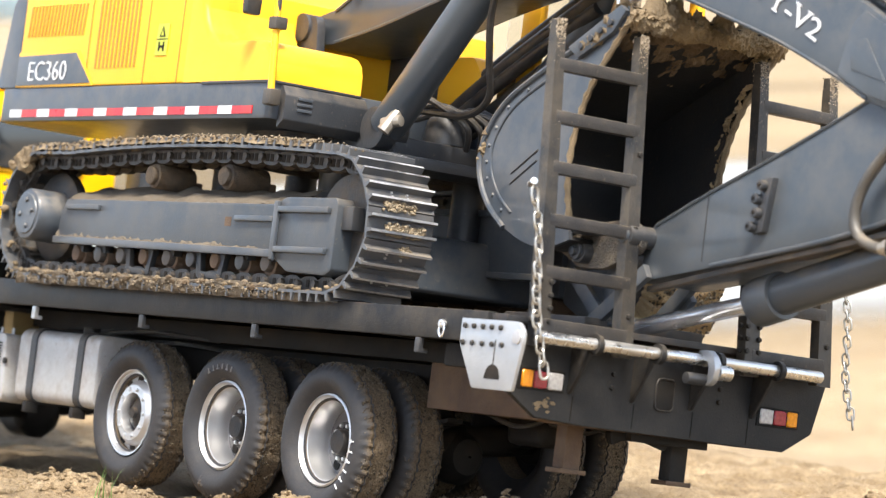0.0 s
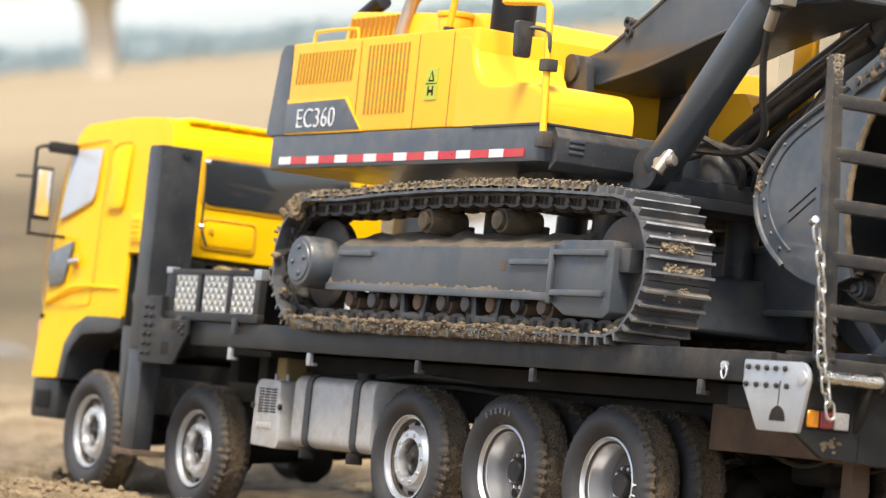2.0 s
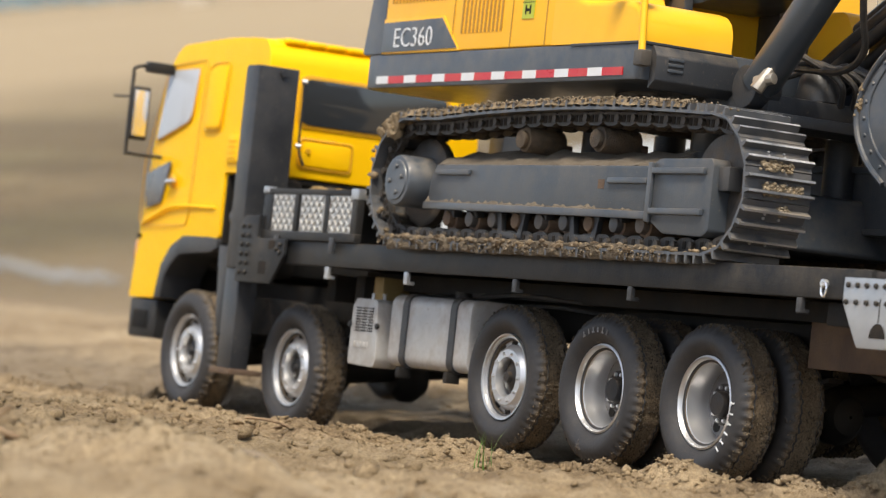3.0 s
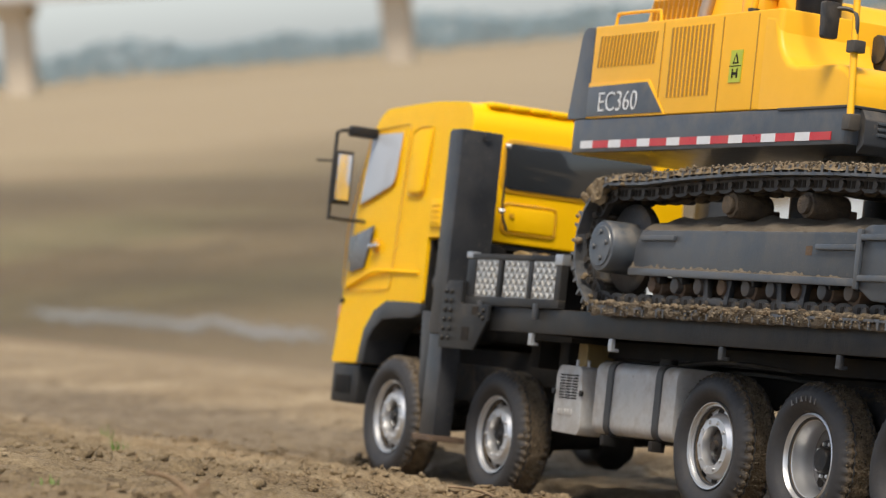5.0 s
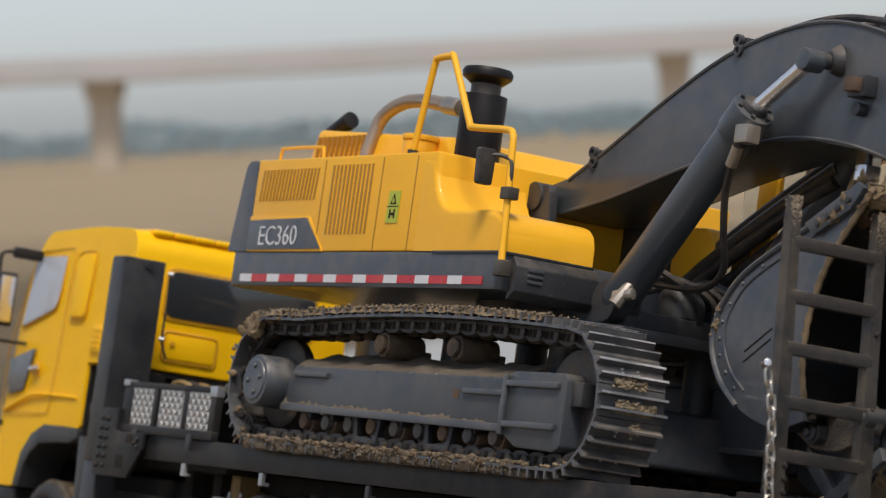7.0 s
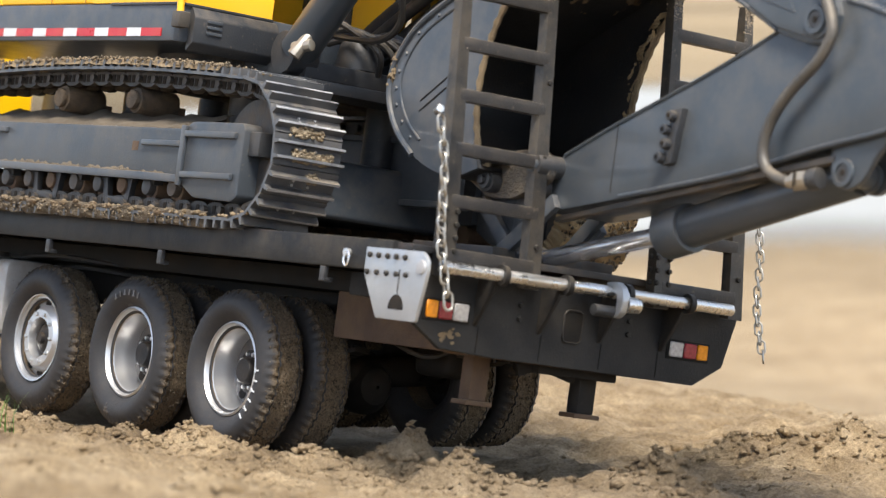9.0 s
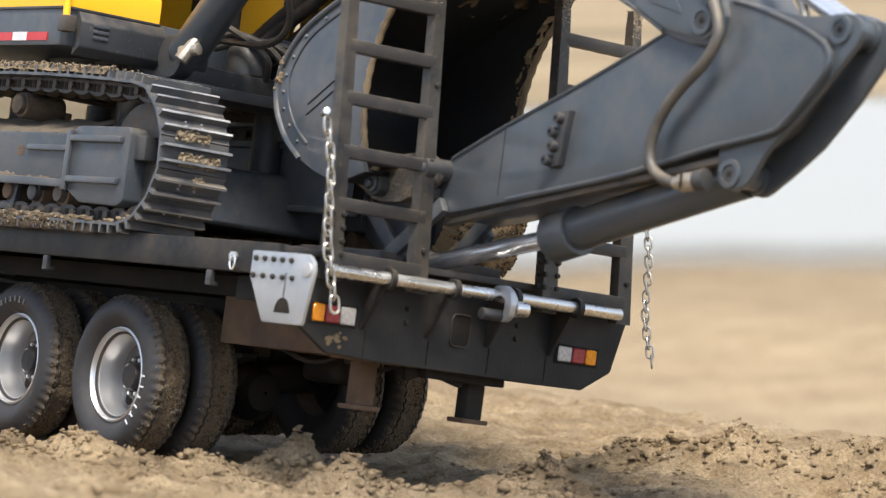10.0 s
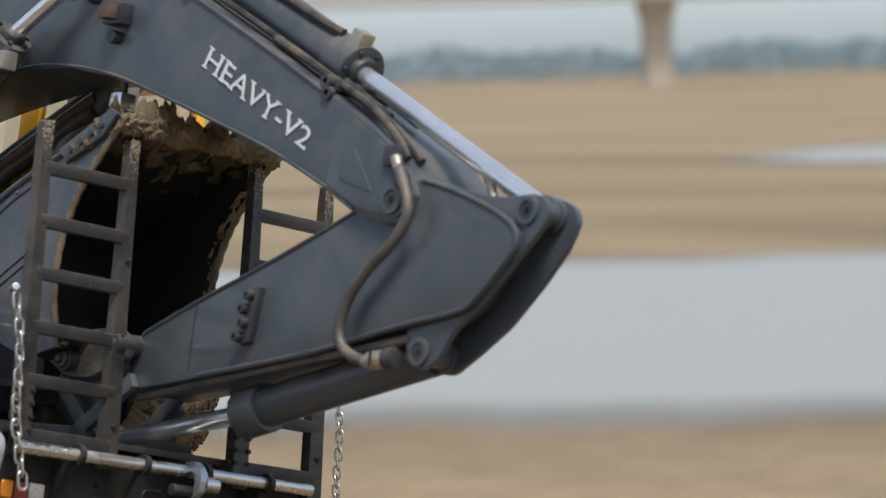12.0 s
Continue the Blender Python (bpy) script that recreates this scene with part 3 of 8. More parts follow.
def build_bridge():
    D, A0 = 190.0, 52.0
    u = Vector((-math.cos(radians(A0)), -math.sin(radians(A0)), 0))
    c = polar(A0, D, 0)
    root = new("road_bridge")
    root.location = c
    tagged(root, "long concrete road bridge on single piers, far off", "bridge")
    turn = Matrix.Rotation(math.atan2(u.y, u.x), 4, "Z")

    def put(name, bm):
        bm.transform(turn)
        o = new(name, mesh_of(bm, name, PIER if name.startswith("pier") else CONCRETE))
        o.parent = root
    def climb(s):
        return 0.0006 * max(0.0, s - 35) ** 2

    def span(y0, y1, z0, z1):
        """A beam along the bridge that climbs towards its near bank."""
        b = bmesh.new()
        rings = [[b.verts.new((s, y, z + climb(s))) for y, z in ((y0, z0), (y1, z0), (y1, z1), (y0, z1))] for s in range(-160, 200, 10)]
        for A, B in zip(rings, rings[1:]):
            for k in range(4):
                b.faces.new((A[k], A[(k + 1) % 4], B[(k + 1) % 4], B[k]))
        b.faces.new(rings[0][::-1]), b.faces.new(rings[-1])
        return b
    put("deck", span(-3, 3, 4.1, 5.0))
    put("parapet", span(-3.1, -2.8, 5.004, 5.7))
    for az in (78.5, 71.0, 64.5, 54.7, 43.4, 31.0):
        s = math.tan(radians(az - A0)) * D
        put("pier", prism(rounded([(s - 0.85, -0.8), (s + 0.85, -0.8), (s + 0.85, 0.8), (s - 0.85, 0.8)], 0.3), -1.0, 3.2 + climb(s), "z", 0))
        put("pier_cap", prism([(s - 0.86, 3.1 + climb(s)), (s + 0.86, 3.1 + climb(s)), (s + 1.05, 4.09 + climb(s)), (s - 1.05, 4.09 + climb(s))], -1.4, 1.4, "y", 0.05))


build_bridge()


def scatter_clods():
    """Crumbs and clods of dry sand, thick along the wheel path and on the heaps."""
    rng = random.Random(17)
    ico = bmesh.new()
    bmesh.ops.create_icosphere(ico, subdivisions=1, radius=1)
    iv, jf = [v.co.copy() for v in ico.verts], [[v.index for v in f.verts] for f in ico.faces]
    ico.free()
    verts, faces = [], []

    def clod(x, y, r):
        z = ground_height(x, y) + r * 0.25
        sd = rng.uniform(0, 99)
        s0 = len(verts)
        sx, sy, sz = rng.uniform(0.8, 1.4), rng.uniform(0.8, 1.4), rng.uniform(0.5, 0.9)
        for v in iv:
            d = 1 + 0.75 * noise.noise(v * 1.6 + Vector((sd, 0, 0)))
            verts.append((x + v.x * r * sx * d, y + v.y * r * sy * d, z + v.z * r * sz * d))
        faces.extend([[s0 + i for i in f] for f in jf])

    for k in range(9000):
        x = rng.uniform(-1.15, 0.75)
        y = -0.115 + rng.gauss(0, 0.035) if k % 3 else rng.uniform(-0.75, 0.5)
        if -0.9 < x < 0.0 and -0.098 < y < 0.098 and k % 3 == 0:
            continue
        clod(x, y, min(0.0040, 0.0005 + rng.expovariate(1 / 0.0006)))
    for k in range(5500):
        cx, cy = rng.uniform(-0.75, 0.55), rng.uniform(-0.80, -0.18)
        if noise.noise(Vector((cx * 7, cy * 7, 0.5))) < 0.12 or cx > 0.25 - cy * 0.1:
            continue
        clod(cx, cy, min(0.0065, 0.0005 + rng.expovariate(1 / 0.0010)))
    for mx, my, mr, mh in MOUNDS:
        for k in range(int(40000 * mr * mr + 200)):
            a, q = rng.uniform(0, 6.283), abs(rng.gauss(0, 0.55)) * mr
            clod(mx + q * math.cos(a), my + q * math.sin(a), min(0.0042, 0.0005 + rng.expovariate(1 / 0.0006)))
    me = bpy.data.meshes.new("sand_clods")
    me.from_pydata(verts, [], faces)
    me.shade_smooth()
    me.materials.append(SAND)
    tagged(new("sand_clods", me), "loose crumbs and clods of dry sand", "clods", kind="stuff")


scatter_clods()


def scatter_grains():
    """Coarse grains and small crumbs on the open sand round the truck."""
    rng = random.Random(23)
    verts, faces = [], []
    shape = ((1, 0, 0), (-1, 0, 0), (0, 1, 0), (0, -1, 0), (0, 0, 1), (0, 0, -1))
    tris = [(i, j, k) if (i + j + k) % 2 else (j, i, k) for i in (0, 1) for j in (2, 3) for k in (4, 5)]
    for x0, x1, y0, y1, n in ((-0.14, 0.50, -0.30, 0.45, 17000), (-0.90, -0.10, -0.34, -0.08, 11000), (-0.75, 0.30, -0.75, -0.34, 9000), (-1.45, -0.88, -0.30, 0.35, 5000)):
        for k in range(n):
            x, y = rng.uniform(x0, x1), rng.uniform(y0, y1)
            if noise.noise(Vector((x * 14, y * 14, 0.3))) + 0.6 * noise.noise(Vector((x * 50, y * 50, 0.9))) < rng.uniform(-0.5, 0.6):
                continue
            r = min(0.0032, 0.0004 + rng.expovariate(1 / 0.00055))
            z = ground_height(x, y) + r * 0.2
            s0 = len(verts)
            for d in shape:
                verts.append((x + r * (d[0] * rng.uniform(0.7, 1.4) + rng.uniform(-0.3, 0.3)), y + r * (d[1] * rng.uniform(0.7, 1.4) + rng.uniform(-0.3, 0.3)), z + r * d[2] * rng.uniform(0.5, 1.0)))
            faces += [(s0 + i, s0 + j, s0 + k2) for i, j, k2 in tris]
    me = bpy.data.meshes.new("sand_grains")
    me.from_pydata(verts, [], faces)
    me.shade_smooth()
    me.materials.append(SAND)
    tagged(new("sand_grains", me), "coarse grains and crumbs of loose sand", "sand", kind="stuff")


scatter_grains()


def grass_tuft(x, y, n, tall, label):
    rng = random.Random(int(x * 1000) + n)
    verts, faces = [], []
    for k in range(n):
        a, lean = rng.uniform(0, 6.283), rng.uniform(0.15, 0.9)
        h = tall * rng.uniform(0.5, 1.0)
        bx, by = x + rng.gauss(0, 0.004), y + rng.gauss(0, 0.004)
        bz = ground_height(bx, by) - 0.001
        w = 0.0007
        s0 = len(verts)
        for j in range(5):
            u = j / 4
            ww = w * (1 - u * 0.95)
            cx, cy, cz = bx + math.cos(a) * lean * h * u * u * 0.6, by + math.sin(a) * lean * h * u * u * 0.6, bz + h * u * (1 - 0.25 * u * lean)
            verts += [(cx - math.sin(a) * ww, cy + math.cos(a) * ww, cz), (cx + math.sin(a) * ww, cy - math.cos(a) * ww, cz)]
        faces += [(s0 + 2 * j, s0 + 2 * j + 1, s0 + 2 * j + 3, s0 + 2 * j + 2) for j in range(4)]
    me = bpy.data.meshes.new("grass_tuft")
    me.from_pydata(verts, [], faces)
    me.materials.append(GRASS)
    tagged(new("grass_tuft", me), label, "grass", kind="stuff")


GRASS = surface("grass_blade", (0.14, 0.24, 0.045), 0.6, dust=0.1, var=0.25, scale=0.5)
grass_tuft(-0.250, -0.172, 7, 0.040, "a few thin green grass blades in the sand")
grass_tuft(0.500, -0.335, 18, 0.033, "small green grass tuft on open sand")
grass_tuft(-0.840, -0.278, 14, 0.014, "small green grass tuft on open sand")
grass_tuft(-0.960, -0.175, 12, 0.008, "small green grass tuft on open sand")
grass_tuft(-1.035, -0.211, 16, 0.018, "bright green seedling leaves in the sand")
grass_tuft(-0.988, -0.167, 10, 0.010, "bright green seedling leaves in the sand")
grass_tuft(-0.182, -0.550, 10, 0.008, "small green grass tuft on open sand")


BARK = surface("dry_twig_bark", (0.24, 0.155, 0.085), 0.8, dust=0.2, top=0.3, var=0.35, grain=0.9)
BARK_GREY = surface("weathered_stick", (0.19, 0.145, 0.10), 0.85, dust=0.25, top=0.3, var=0.35, grain=0.9)


def twig(p0, p1, r, material, label, stub=True):
    """A dry stick, crooked and tapered, from its lying end to its raised one."""
    p0, p1 = Vector(p0), Vector(p1)
    rng = random.Random(int(abs(p0.x) * 1e4))
    root = M @ p0
    root.z = ground_height(root.x, root.y) + r * 0.4
    d = (M.to_3x3() @ (p1 - p0))
    b = bmesh.new()
    rings = []
    side = d.orthogonal().normalized()
    up = d.normalized().cross(side)
    for i in range(13):
        u = i / 12
        c = root + d * u + (side * math.sin(5 * u + 1) + up * math.sin(7 * u)) * r * 0.9
        rr = r * (1.0 - 0.35 * u) * rng.uniform(0.88, 1.12)
        rings.append([b.verts.new(c + (side * math.cos(k * math.pi / 4) + up * math.sin(k * math.pi / 4)) * rr) for k in range(8)])
    for A, B in zip(rings, rings[1:]):
        for k in range(8):
            b.faces.new((A[k], A[(k + 1) % 8], B[(k + 1) % 8], B[k]))
    b.faces.new(rings[0][::-1])
    b.faces.new(rings[-1])
    if stub:
        c = root + d * 0.55
        rod(c, c + up * r * 4 + d * 0.12, r * 0.5, r * 0.25, 8, 0, b)
    tagged(new("twig", mesh_of(b, "twig", material, 60)), label, "twig", "dry twigs")


twig((-0.0207, -0.5444, 0.003), (-0.0354, -0.5741, 0.0154), 0.0016, BARK, "reddish-brown dry twig propped on crumbled sand")
twig((0.158, -0.6435, 0.002), (0.1663, -0.6283, 0.0221), 0.0014, BARK, "short brown dry twig stuck in the sand", False)
twig((0.1589, -0.6445, 0.002), (0.1502, -0.6624, 0.0142), 0.0007, BARK, "thin brown dry stalk leaning in the sand", False)
twig((0.0493, -0.4331, 0.001), (0.0289, -0.4738, 0.0100), 0.0027, BARK_GREY, "thick weathered grey-brown stick lying on the sand")
twig((-0.4152, -0.188, 0.003), (-0.4365, -0.2303, 0.0088), 0.0011, BARK, "thin brown dry twig beside the truck wheels")

# ---- the flatbed truck ----
truck = thing("flatbed_truck", (-0.42, 0, 0), "model flatbed truck, lemon-yellow cab, black bed, five muddy axles", "truck")
BOLT_BLACK = bolt_mesh(0.0016, 0.0016, STEEL_BLACK, 6)
BOLT_GREY = bolt_mesh(0.0017, 0.0013, GREY, 8)
NUT = bolt_mesh(0.0013, 0.0018, ALLOY, 6)


def tyre_bm(x, z, y0, y1, R=0.0430):
    """A tyre between y0 (outer) and y1, with shoulder blocks cut into its tread."""
    s = 1 if y1 > y0 else -1
    w = abs(y1 - y0)
    prof = [(0.0247, 0.0058), (0.0262, 0.0046), (0.0285, 0.0021), (0.0312, 0.0005), (0.0342, 0.0), (0.0369, 0.0006), (0.0393, 0.0020), (0.0412, 0.0036), (0.0424, 0.0052), (0.0428, 0.0062), (0.0421, 0.0066), (0.0421, 0.0076), (R, 0.0080),
            (R, 0.0095), (R, 0.0110), (R, w * 0.5)]
    full = prof + [(r, w - t) for r, t in prof[::-1][1:]]
    full += [(0.022, w - 0.007), (0.022, 0.007)]
    b = revolve([(r, t * s) for r, t in full], (x, y0, z), "y", 200)
    c = Vector((x, 0, z))
    for v in b.verts:
        d = Vector((v.co.x, 0, v.co.z)) - c
        r = d.length
        if r > 0.0410:
            a = math.atan2(d.z, d.x)
            edge = min(abs(v.co.y - y0), abs(v.co.y - y1)) < 0.0085
            k = (math.sin(a * 50 + 0.4) > 0) * 0.0011 * edge + 0.0007 * noise.noise(v.co * 160) + 0.0006 * noise.noise(v.co * 520)
            d *= (r - 0.0007 + k) / r
            v.co = Vector((c.x + d.x, v.co.y, c.z + d.z))
    return b


FADED = surface("worn_white_mark", (0.26, 0.25, 0.24), 0.6, dust=0.3, var=0.3, dirt=(0.10, 0.08, 0.06))


def granules(parent, name, places, material, seed, label=""):
    """Loose grains and crumbs stuck to a surface, as one part: each a rough eight-sided lump."""
    rng = random.Random(seed)
    verts, faces = [], []
    for p, r in places:
        s0 = len(verts)
        for d in ((1, 0, 0), (-1, 0, 0), (0, 1, 0), (0, -1, 0), (0, 0, 1), (0, 0, -1)):
            verts.append(tuple(p[i] + r * (d[i] * rng.uniform(0.7, 1.3) + rng.uniform(-0.3, 0.3)) for i in range(3)))
        faces += [(s0 + i, s0 + j, s0 + k) if (i + j + k) % 2 else (s0 + j, s0 + i, s0 + k) for i in (0, 1) for j in (2, 3) for k in (4, 5)]
    me = bpy.data.meshes.new(name)
    me.from_pydata(verts, [], faces)
    me.shade_smooth()
    me.materials.append(material)
    ob = new(name, me)
    ob.parent = parent
    ob.matrix_basis = BASE[parent].inverted() if parent in BASE else Matrix.Identity(4)
    return tagged(ob, label, kind="stuff")


def grain_material(name, stops):
    m, t, n, l, b = nodes_of(name)
    l.new(ramp_node(n, l, n.new("ShaderNodeNewGeometry").outputs["Random Per Island"], stops), b.inputs["Base Color"])
    b.inputs["Roughness"].default_value = 0.95
    return m


CRUMB = grain_material("sand_crumbs", [(0.0, (0.035, 0.027, 0.018)), (0.5, (0.095, 0.072, 0.046)), (1.0, (0.21, 0.165, 0.11))])
STUCK = grain_material("stuck_pale_grains", [(0.0, (0.16, 0.125, 0.085)), (1.0, (0.42, 0.35, 0.26))])
CRUMB_PALE = grain_material("pale_crumbs", [(0.0, (0.060, 0.045, 0.029)), (0.5, (0.13, 0.10, 0.066)), (1.0, (0.25, 0.195, 0.13))])


def tread_crumbs(tyre, x, z, y0, y1):
    """Damp sand packed on the tread in grains."""
    rng = random.Random(int(abs(x) * 1e4) + int(abs(y0) * 1e5) + (y0 > 0))
    out = []
    for k in range(2300 if y0 < 0 else 1300):
        a, v = rng.uniform(0, 6.2832), rng.uniform(0.10, 0.90)
        q = Vector((math.cos(a) * 3, v * 2.5, math.sin(a) * 3 + x * 40))
        if noise.noise(q * 1.6) < -0.25:
            continue
        r = 0.0419 + rng.uniform(0, 0.0010) - 0.0016 * max(0.0, abs(v - 0.5) - 0.28) / 0.12
        out.append(((x + r * math.cos(a), y0 + (y1 - y0) * v, z + r * math.sin(a)), rng.uniform(0.0003, 0.0008)))
    granules(tyre, "tread_sand", out, CRUMB, 3)


def arc_bars(parent, x, z, y, a0, a1, n, r=0.0332):
    """White raised marks along the sidewall, in place of a maker's lettering."""
    bm = None
    rng = random.Random(int(abs(x) * 1000))
    for k in range(n):
        a = radians(a0 + (a1 - a0) * k / (n - 1))
        h = 0.0019 * rng.uniform(0.8, 1.0)
        m = Matrix.Translation((x, y, z)) @ Matrix.Rotation(-a, 4, "Y") @ Matrix.Translation((r, 0, 0))
        bm = box(-h, h, -0.0003, 0.0003, -0.00045, 0.00045, 0.0001, 1, bm, m)
        if k % 2:
            bm = box(-h, -h + 0.0009, -0.0003, 0.0003, -0.0011, 0.0011, 0.0001, 1, bm, m)
    part("sidewall_mark", bm, FADED if x < -0.2 else WHITE, parent)


def wheel(x, z, side, kind, marks=None, steer=0.0):
    """A wheel on an axle: side -1 is the near side. kind: dish (twin rear), hub (steered)."""
    s = -side
    yo = side * 0.0925
    name = "twin_wheel" if kind == "dish" else "wheel"
    hubm = rod((x, side * 0.05, z), (x, side * 0.066, z), 0.014, None, 24, 0.001)
    w = part(name, hubm, DARK_WELL, truck, "sand-caked rubber wheel with a bright alloy rim")
    outer = tyre_bm(x, z, yo, yo + s * 0.027)
    tread_crumbs(part("tyre", outer, RUBBER_SAND, w), x, z, yo, yo + s * 0.027)
    if kind == "dish":
        tread_crumbs(part("tyre", tyre_bm(x, z, yo + s * 0.0305, yo + s * 0.0575), RUBBER_SAND, w), x, z, yo + s * 0.0305, yo + s * 0.0575)
    face, yo = yo, yo + s * (0.0046 if kind == "dish" else 0.0030)  # the rim sits behind the bulge of the sidewall
    c = (x, yo, z)
    if kind == "dish":
        lip = revolve([(0.0256, s * -0.0002), (0.0246, s * -0.0007), (0.0238, s * 0.0004), (0.0232, s * 0.0024), (0.0223, s * 0.0029), (0.0216, s * 0.0034), (0.0208, s * 0.0085), (0.0200, s * 0.0105), (0.0198, s * 0.0170), (0.0214, s * 0.0180), (0.0243, s * 0.0160), (0.0257, s * 0.0030)], c, "y", 56)
        part("rim", lip, ALLOY, w, "polished deep-dish alloy rim")
        disc = revolve([(0.0001, s * 0.0165), (0.0203, s * 0.0165), (0.0203, s * 0.0180), (0.0001, s * 0.0180)], c, "y", 40)
        disc = revolve([(0.0001, s * 0.0085), (0.0052, s * 0.0088), (0.0062, s * 0.0100), (0.0066, s * 0.0125), (0.0118, s * 0.0132), (0.0126, s * 0.0166), (0.0001, s * 0.0166)], c, "y", 32, disc)
        part("wheel_disc", disc, DISC_GREY, w)
        part("hub", revolve([(0.0001, s * 0.0078), (0.0062, s * 0.0080), (0.0070, s * 0.0092), (0.0072, s * 0.0122), (0.0114, s * 0.0126), (0.0116, s * 0.0134), (0.0001, s * 0.0134)], c, "y", 32), HUB_BLACK, w, "dark hub with a ring of bright nuts")
        for k in range(2):
            a = radians(52 + 180 * k)
            hole = rod((x + 0.0158 * math.cos(a), yo + s * 0.0160, z + 0.0158 * math.sin(a)), (x + 0.0158 * math.cos(a), yo + s * 0.0164, z + 0.0158 * math.sin(a)), 0.0030, None, 16)
            part("hand_hole", hole, DARK_WELL, w)
        rn, yn = 0.0093, yo + s * 0.0126
    else:
        lip = revolve([(0.0249, s * 0.0004), (0.0253, s * 0.0022), (0.0236, s * 0.0022), (0.0231, s * 0.0046), (0.0224, s * 0.0062), (0.0200, s * 0.0060), (0.0180, s * 0.0036), (0.0165, s * 0.0020), (0.0120, s * 0.0018), (0.0110, s * 0.0050), (0.0110, s * 0.0090), (0.0225, s * 0.0100), (0.0257, s * 0.0030), (0.0256, s * 0.0003)], c, "y", 56)
        part("rim", lip, ALLOY, w, "bright convex alloy rim")
        hub = revolve([(0.0001, s * 0.0022), (0.0030, s * 0.0022), (0.0036, s * 0.0044), (0.0068, s * 0.0050), (0.0100, s * 0.0075), (0.0112, s * 0.0080), (0.0001, s * 0.0085)], c, "y", 28)
        part("hub_cap", hub, HUB_BLACK, w)
        for k in range(10):
            a = 2 * math.pi * (k + 0.5) / 10
            h = rod((x + 0.0196 * math.cos(a), yo + s * 0.0055, z + 0.0196 * math.sin(a)), (x + 0.0196 * math.cos(a), yo + s * 0.0082, z + 0.0196 * math.sin(a)), 0.0029, None, 14)
            part("hand_hole", h, DARK_WELL, w)
        rn, yn = 0.0142, yo + s * 0.0024
    for k in range(10):
        a = 2 * math.pi * k / 10
        piece("wheel_nut", NUT, w, Matrix.Translation((x + rn * math.cos(a), yn, z + rn * math.sin(a))) @ (Matrix.Identity(4) if side < 0 else Matrix.Rotation(math.pi, 4, "Z")))
    if marks:
        arc_bars(w, x, z, face - s * 0.0002, *marks)
    return w


HUB_BLACK = surface("greasy_hub", (0.020, 0.020, 0.021), 0.45, metal=0.4, dust=0.12, dirt=MUD, grain=0.3)
DISC_GREY = surface("dull_wheel_disc", (0.17, 0.17, 0.175), 0.45, metal=0.6, dust=0.12, var=0.12, grain=0.3, spots=0.2)


def rubber_sand():
    """Dark sidewalls with smears, and sand packed in the tread."""
    m, t, n, l, b = nodes_of("sandy_rubber")
    co = n.new("ShaderNodeTexCoord").outputs["Object"]
    fine, mid, big = noise_node(n, l, co, 900, 4, 0.75), noise_node(n, l, co, 170, 6, 0.65), noise_node(n, l, co, 45, 4)
    nn = n.new("ShaderNodeVectorMath")
    nn.operation = "DOT_PRODUCT"
    l.new(n.new("ShaderNodeNewGeometry").outputs["Normal"], nn.inputs[0])
    nn.inputs[1].default_value = tuple(M.to_3x3() @ Vector((0, 1, 0)))
    side = math_node(n, l, "ABSOLUTE", nn.outputs["Value"], 0)
    tread = ramp_node(n, l, side, [(0.30, (1, 1, 1)), (0.72, (0, 0, 0))])
    patch = ramp_node(n, l, math_node(n, l, "ADD", math_node(n, l, "MULTIPLY", mid, 0.55), math_node(n, l, "MULTIPLY", big, 0.45)), [(0.30, (0, 0, 0)), (0.50, (1, 1, 1))])
    spot = ramp_node(n, l, big, [(0.66, (0, 0, 0)), (0.72, (0.8, 0.8, 0.8))])
    dust = ramp_node(n, l, mid, [(0.40, (0.02, 0.02, 0.02)), (0.75, (0.12, 0.12, 0.12))])
    amount = math_node(n, l, "MAXIMUM", math_node(n, l, "MULTIPLY", tread, math_node(n, l, "ADD", math_node(n, l, "MULTIPLY", patch, 0.35), 0.65)), math_node(n, l, "MAXIMUM", math_node(n, l, "MULTIPLY", spot, patch), dust))
    sand = ramp_node(n, l, fine, [(0.34, (0.07, 0.048, 0.027)), (0.66, (0.25, 0.185, 0.115))])
    l.new(mix_node(n, l, amount, (0.026, 0.026, 0.028), sand), b.inputs["Base Color"])
    l.new(math_node(n, l, "ADD", math_node(n, l, "MULTIPLY", amount, 0.35), 0.58), b.inputs["Roughness"])
    bp = n.new("ShaderNodeBump")
    bp.inputs["Strength"].default_value, bp.inputs["Distance"].default_value = 0.8, 0.0012
    l.new(math_node(n, l, "MULTIPLY", amount, math_node(n, l, "ADD", fine, mid)), bp.inputs["Height"])
    l.new(bp.outputs[0], b.inputs["Normal"])
    return m


RUBBER_SAND = rubber_sand()
LIFT = 0.0165  # the axles stand askew: the far wheels ride up on the bank
AXLES = [(-0.1735, 0.0440, "dish"), (-0.2790, 0.0450, "dish"), (-0.3835, 0.0455, "hub"), (-0.6590, 0.0355, "hub"), (-0.8215, 0.0385, "hub")]
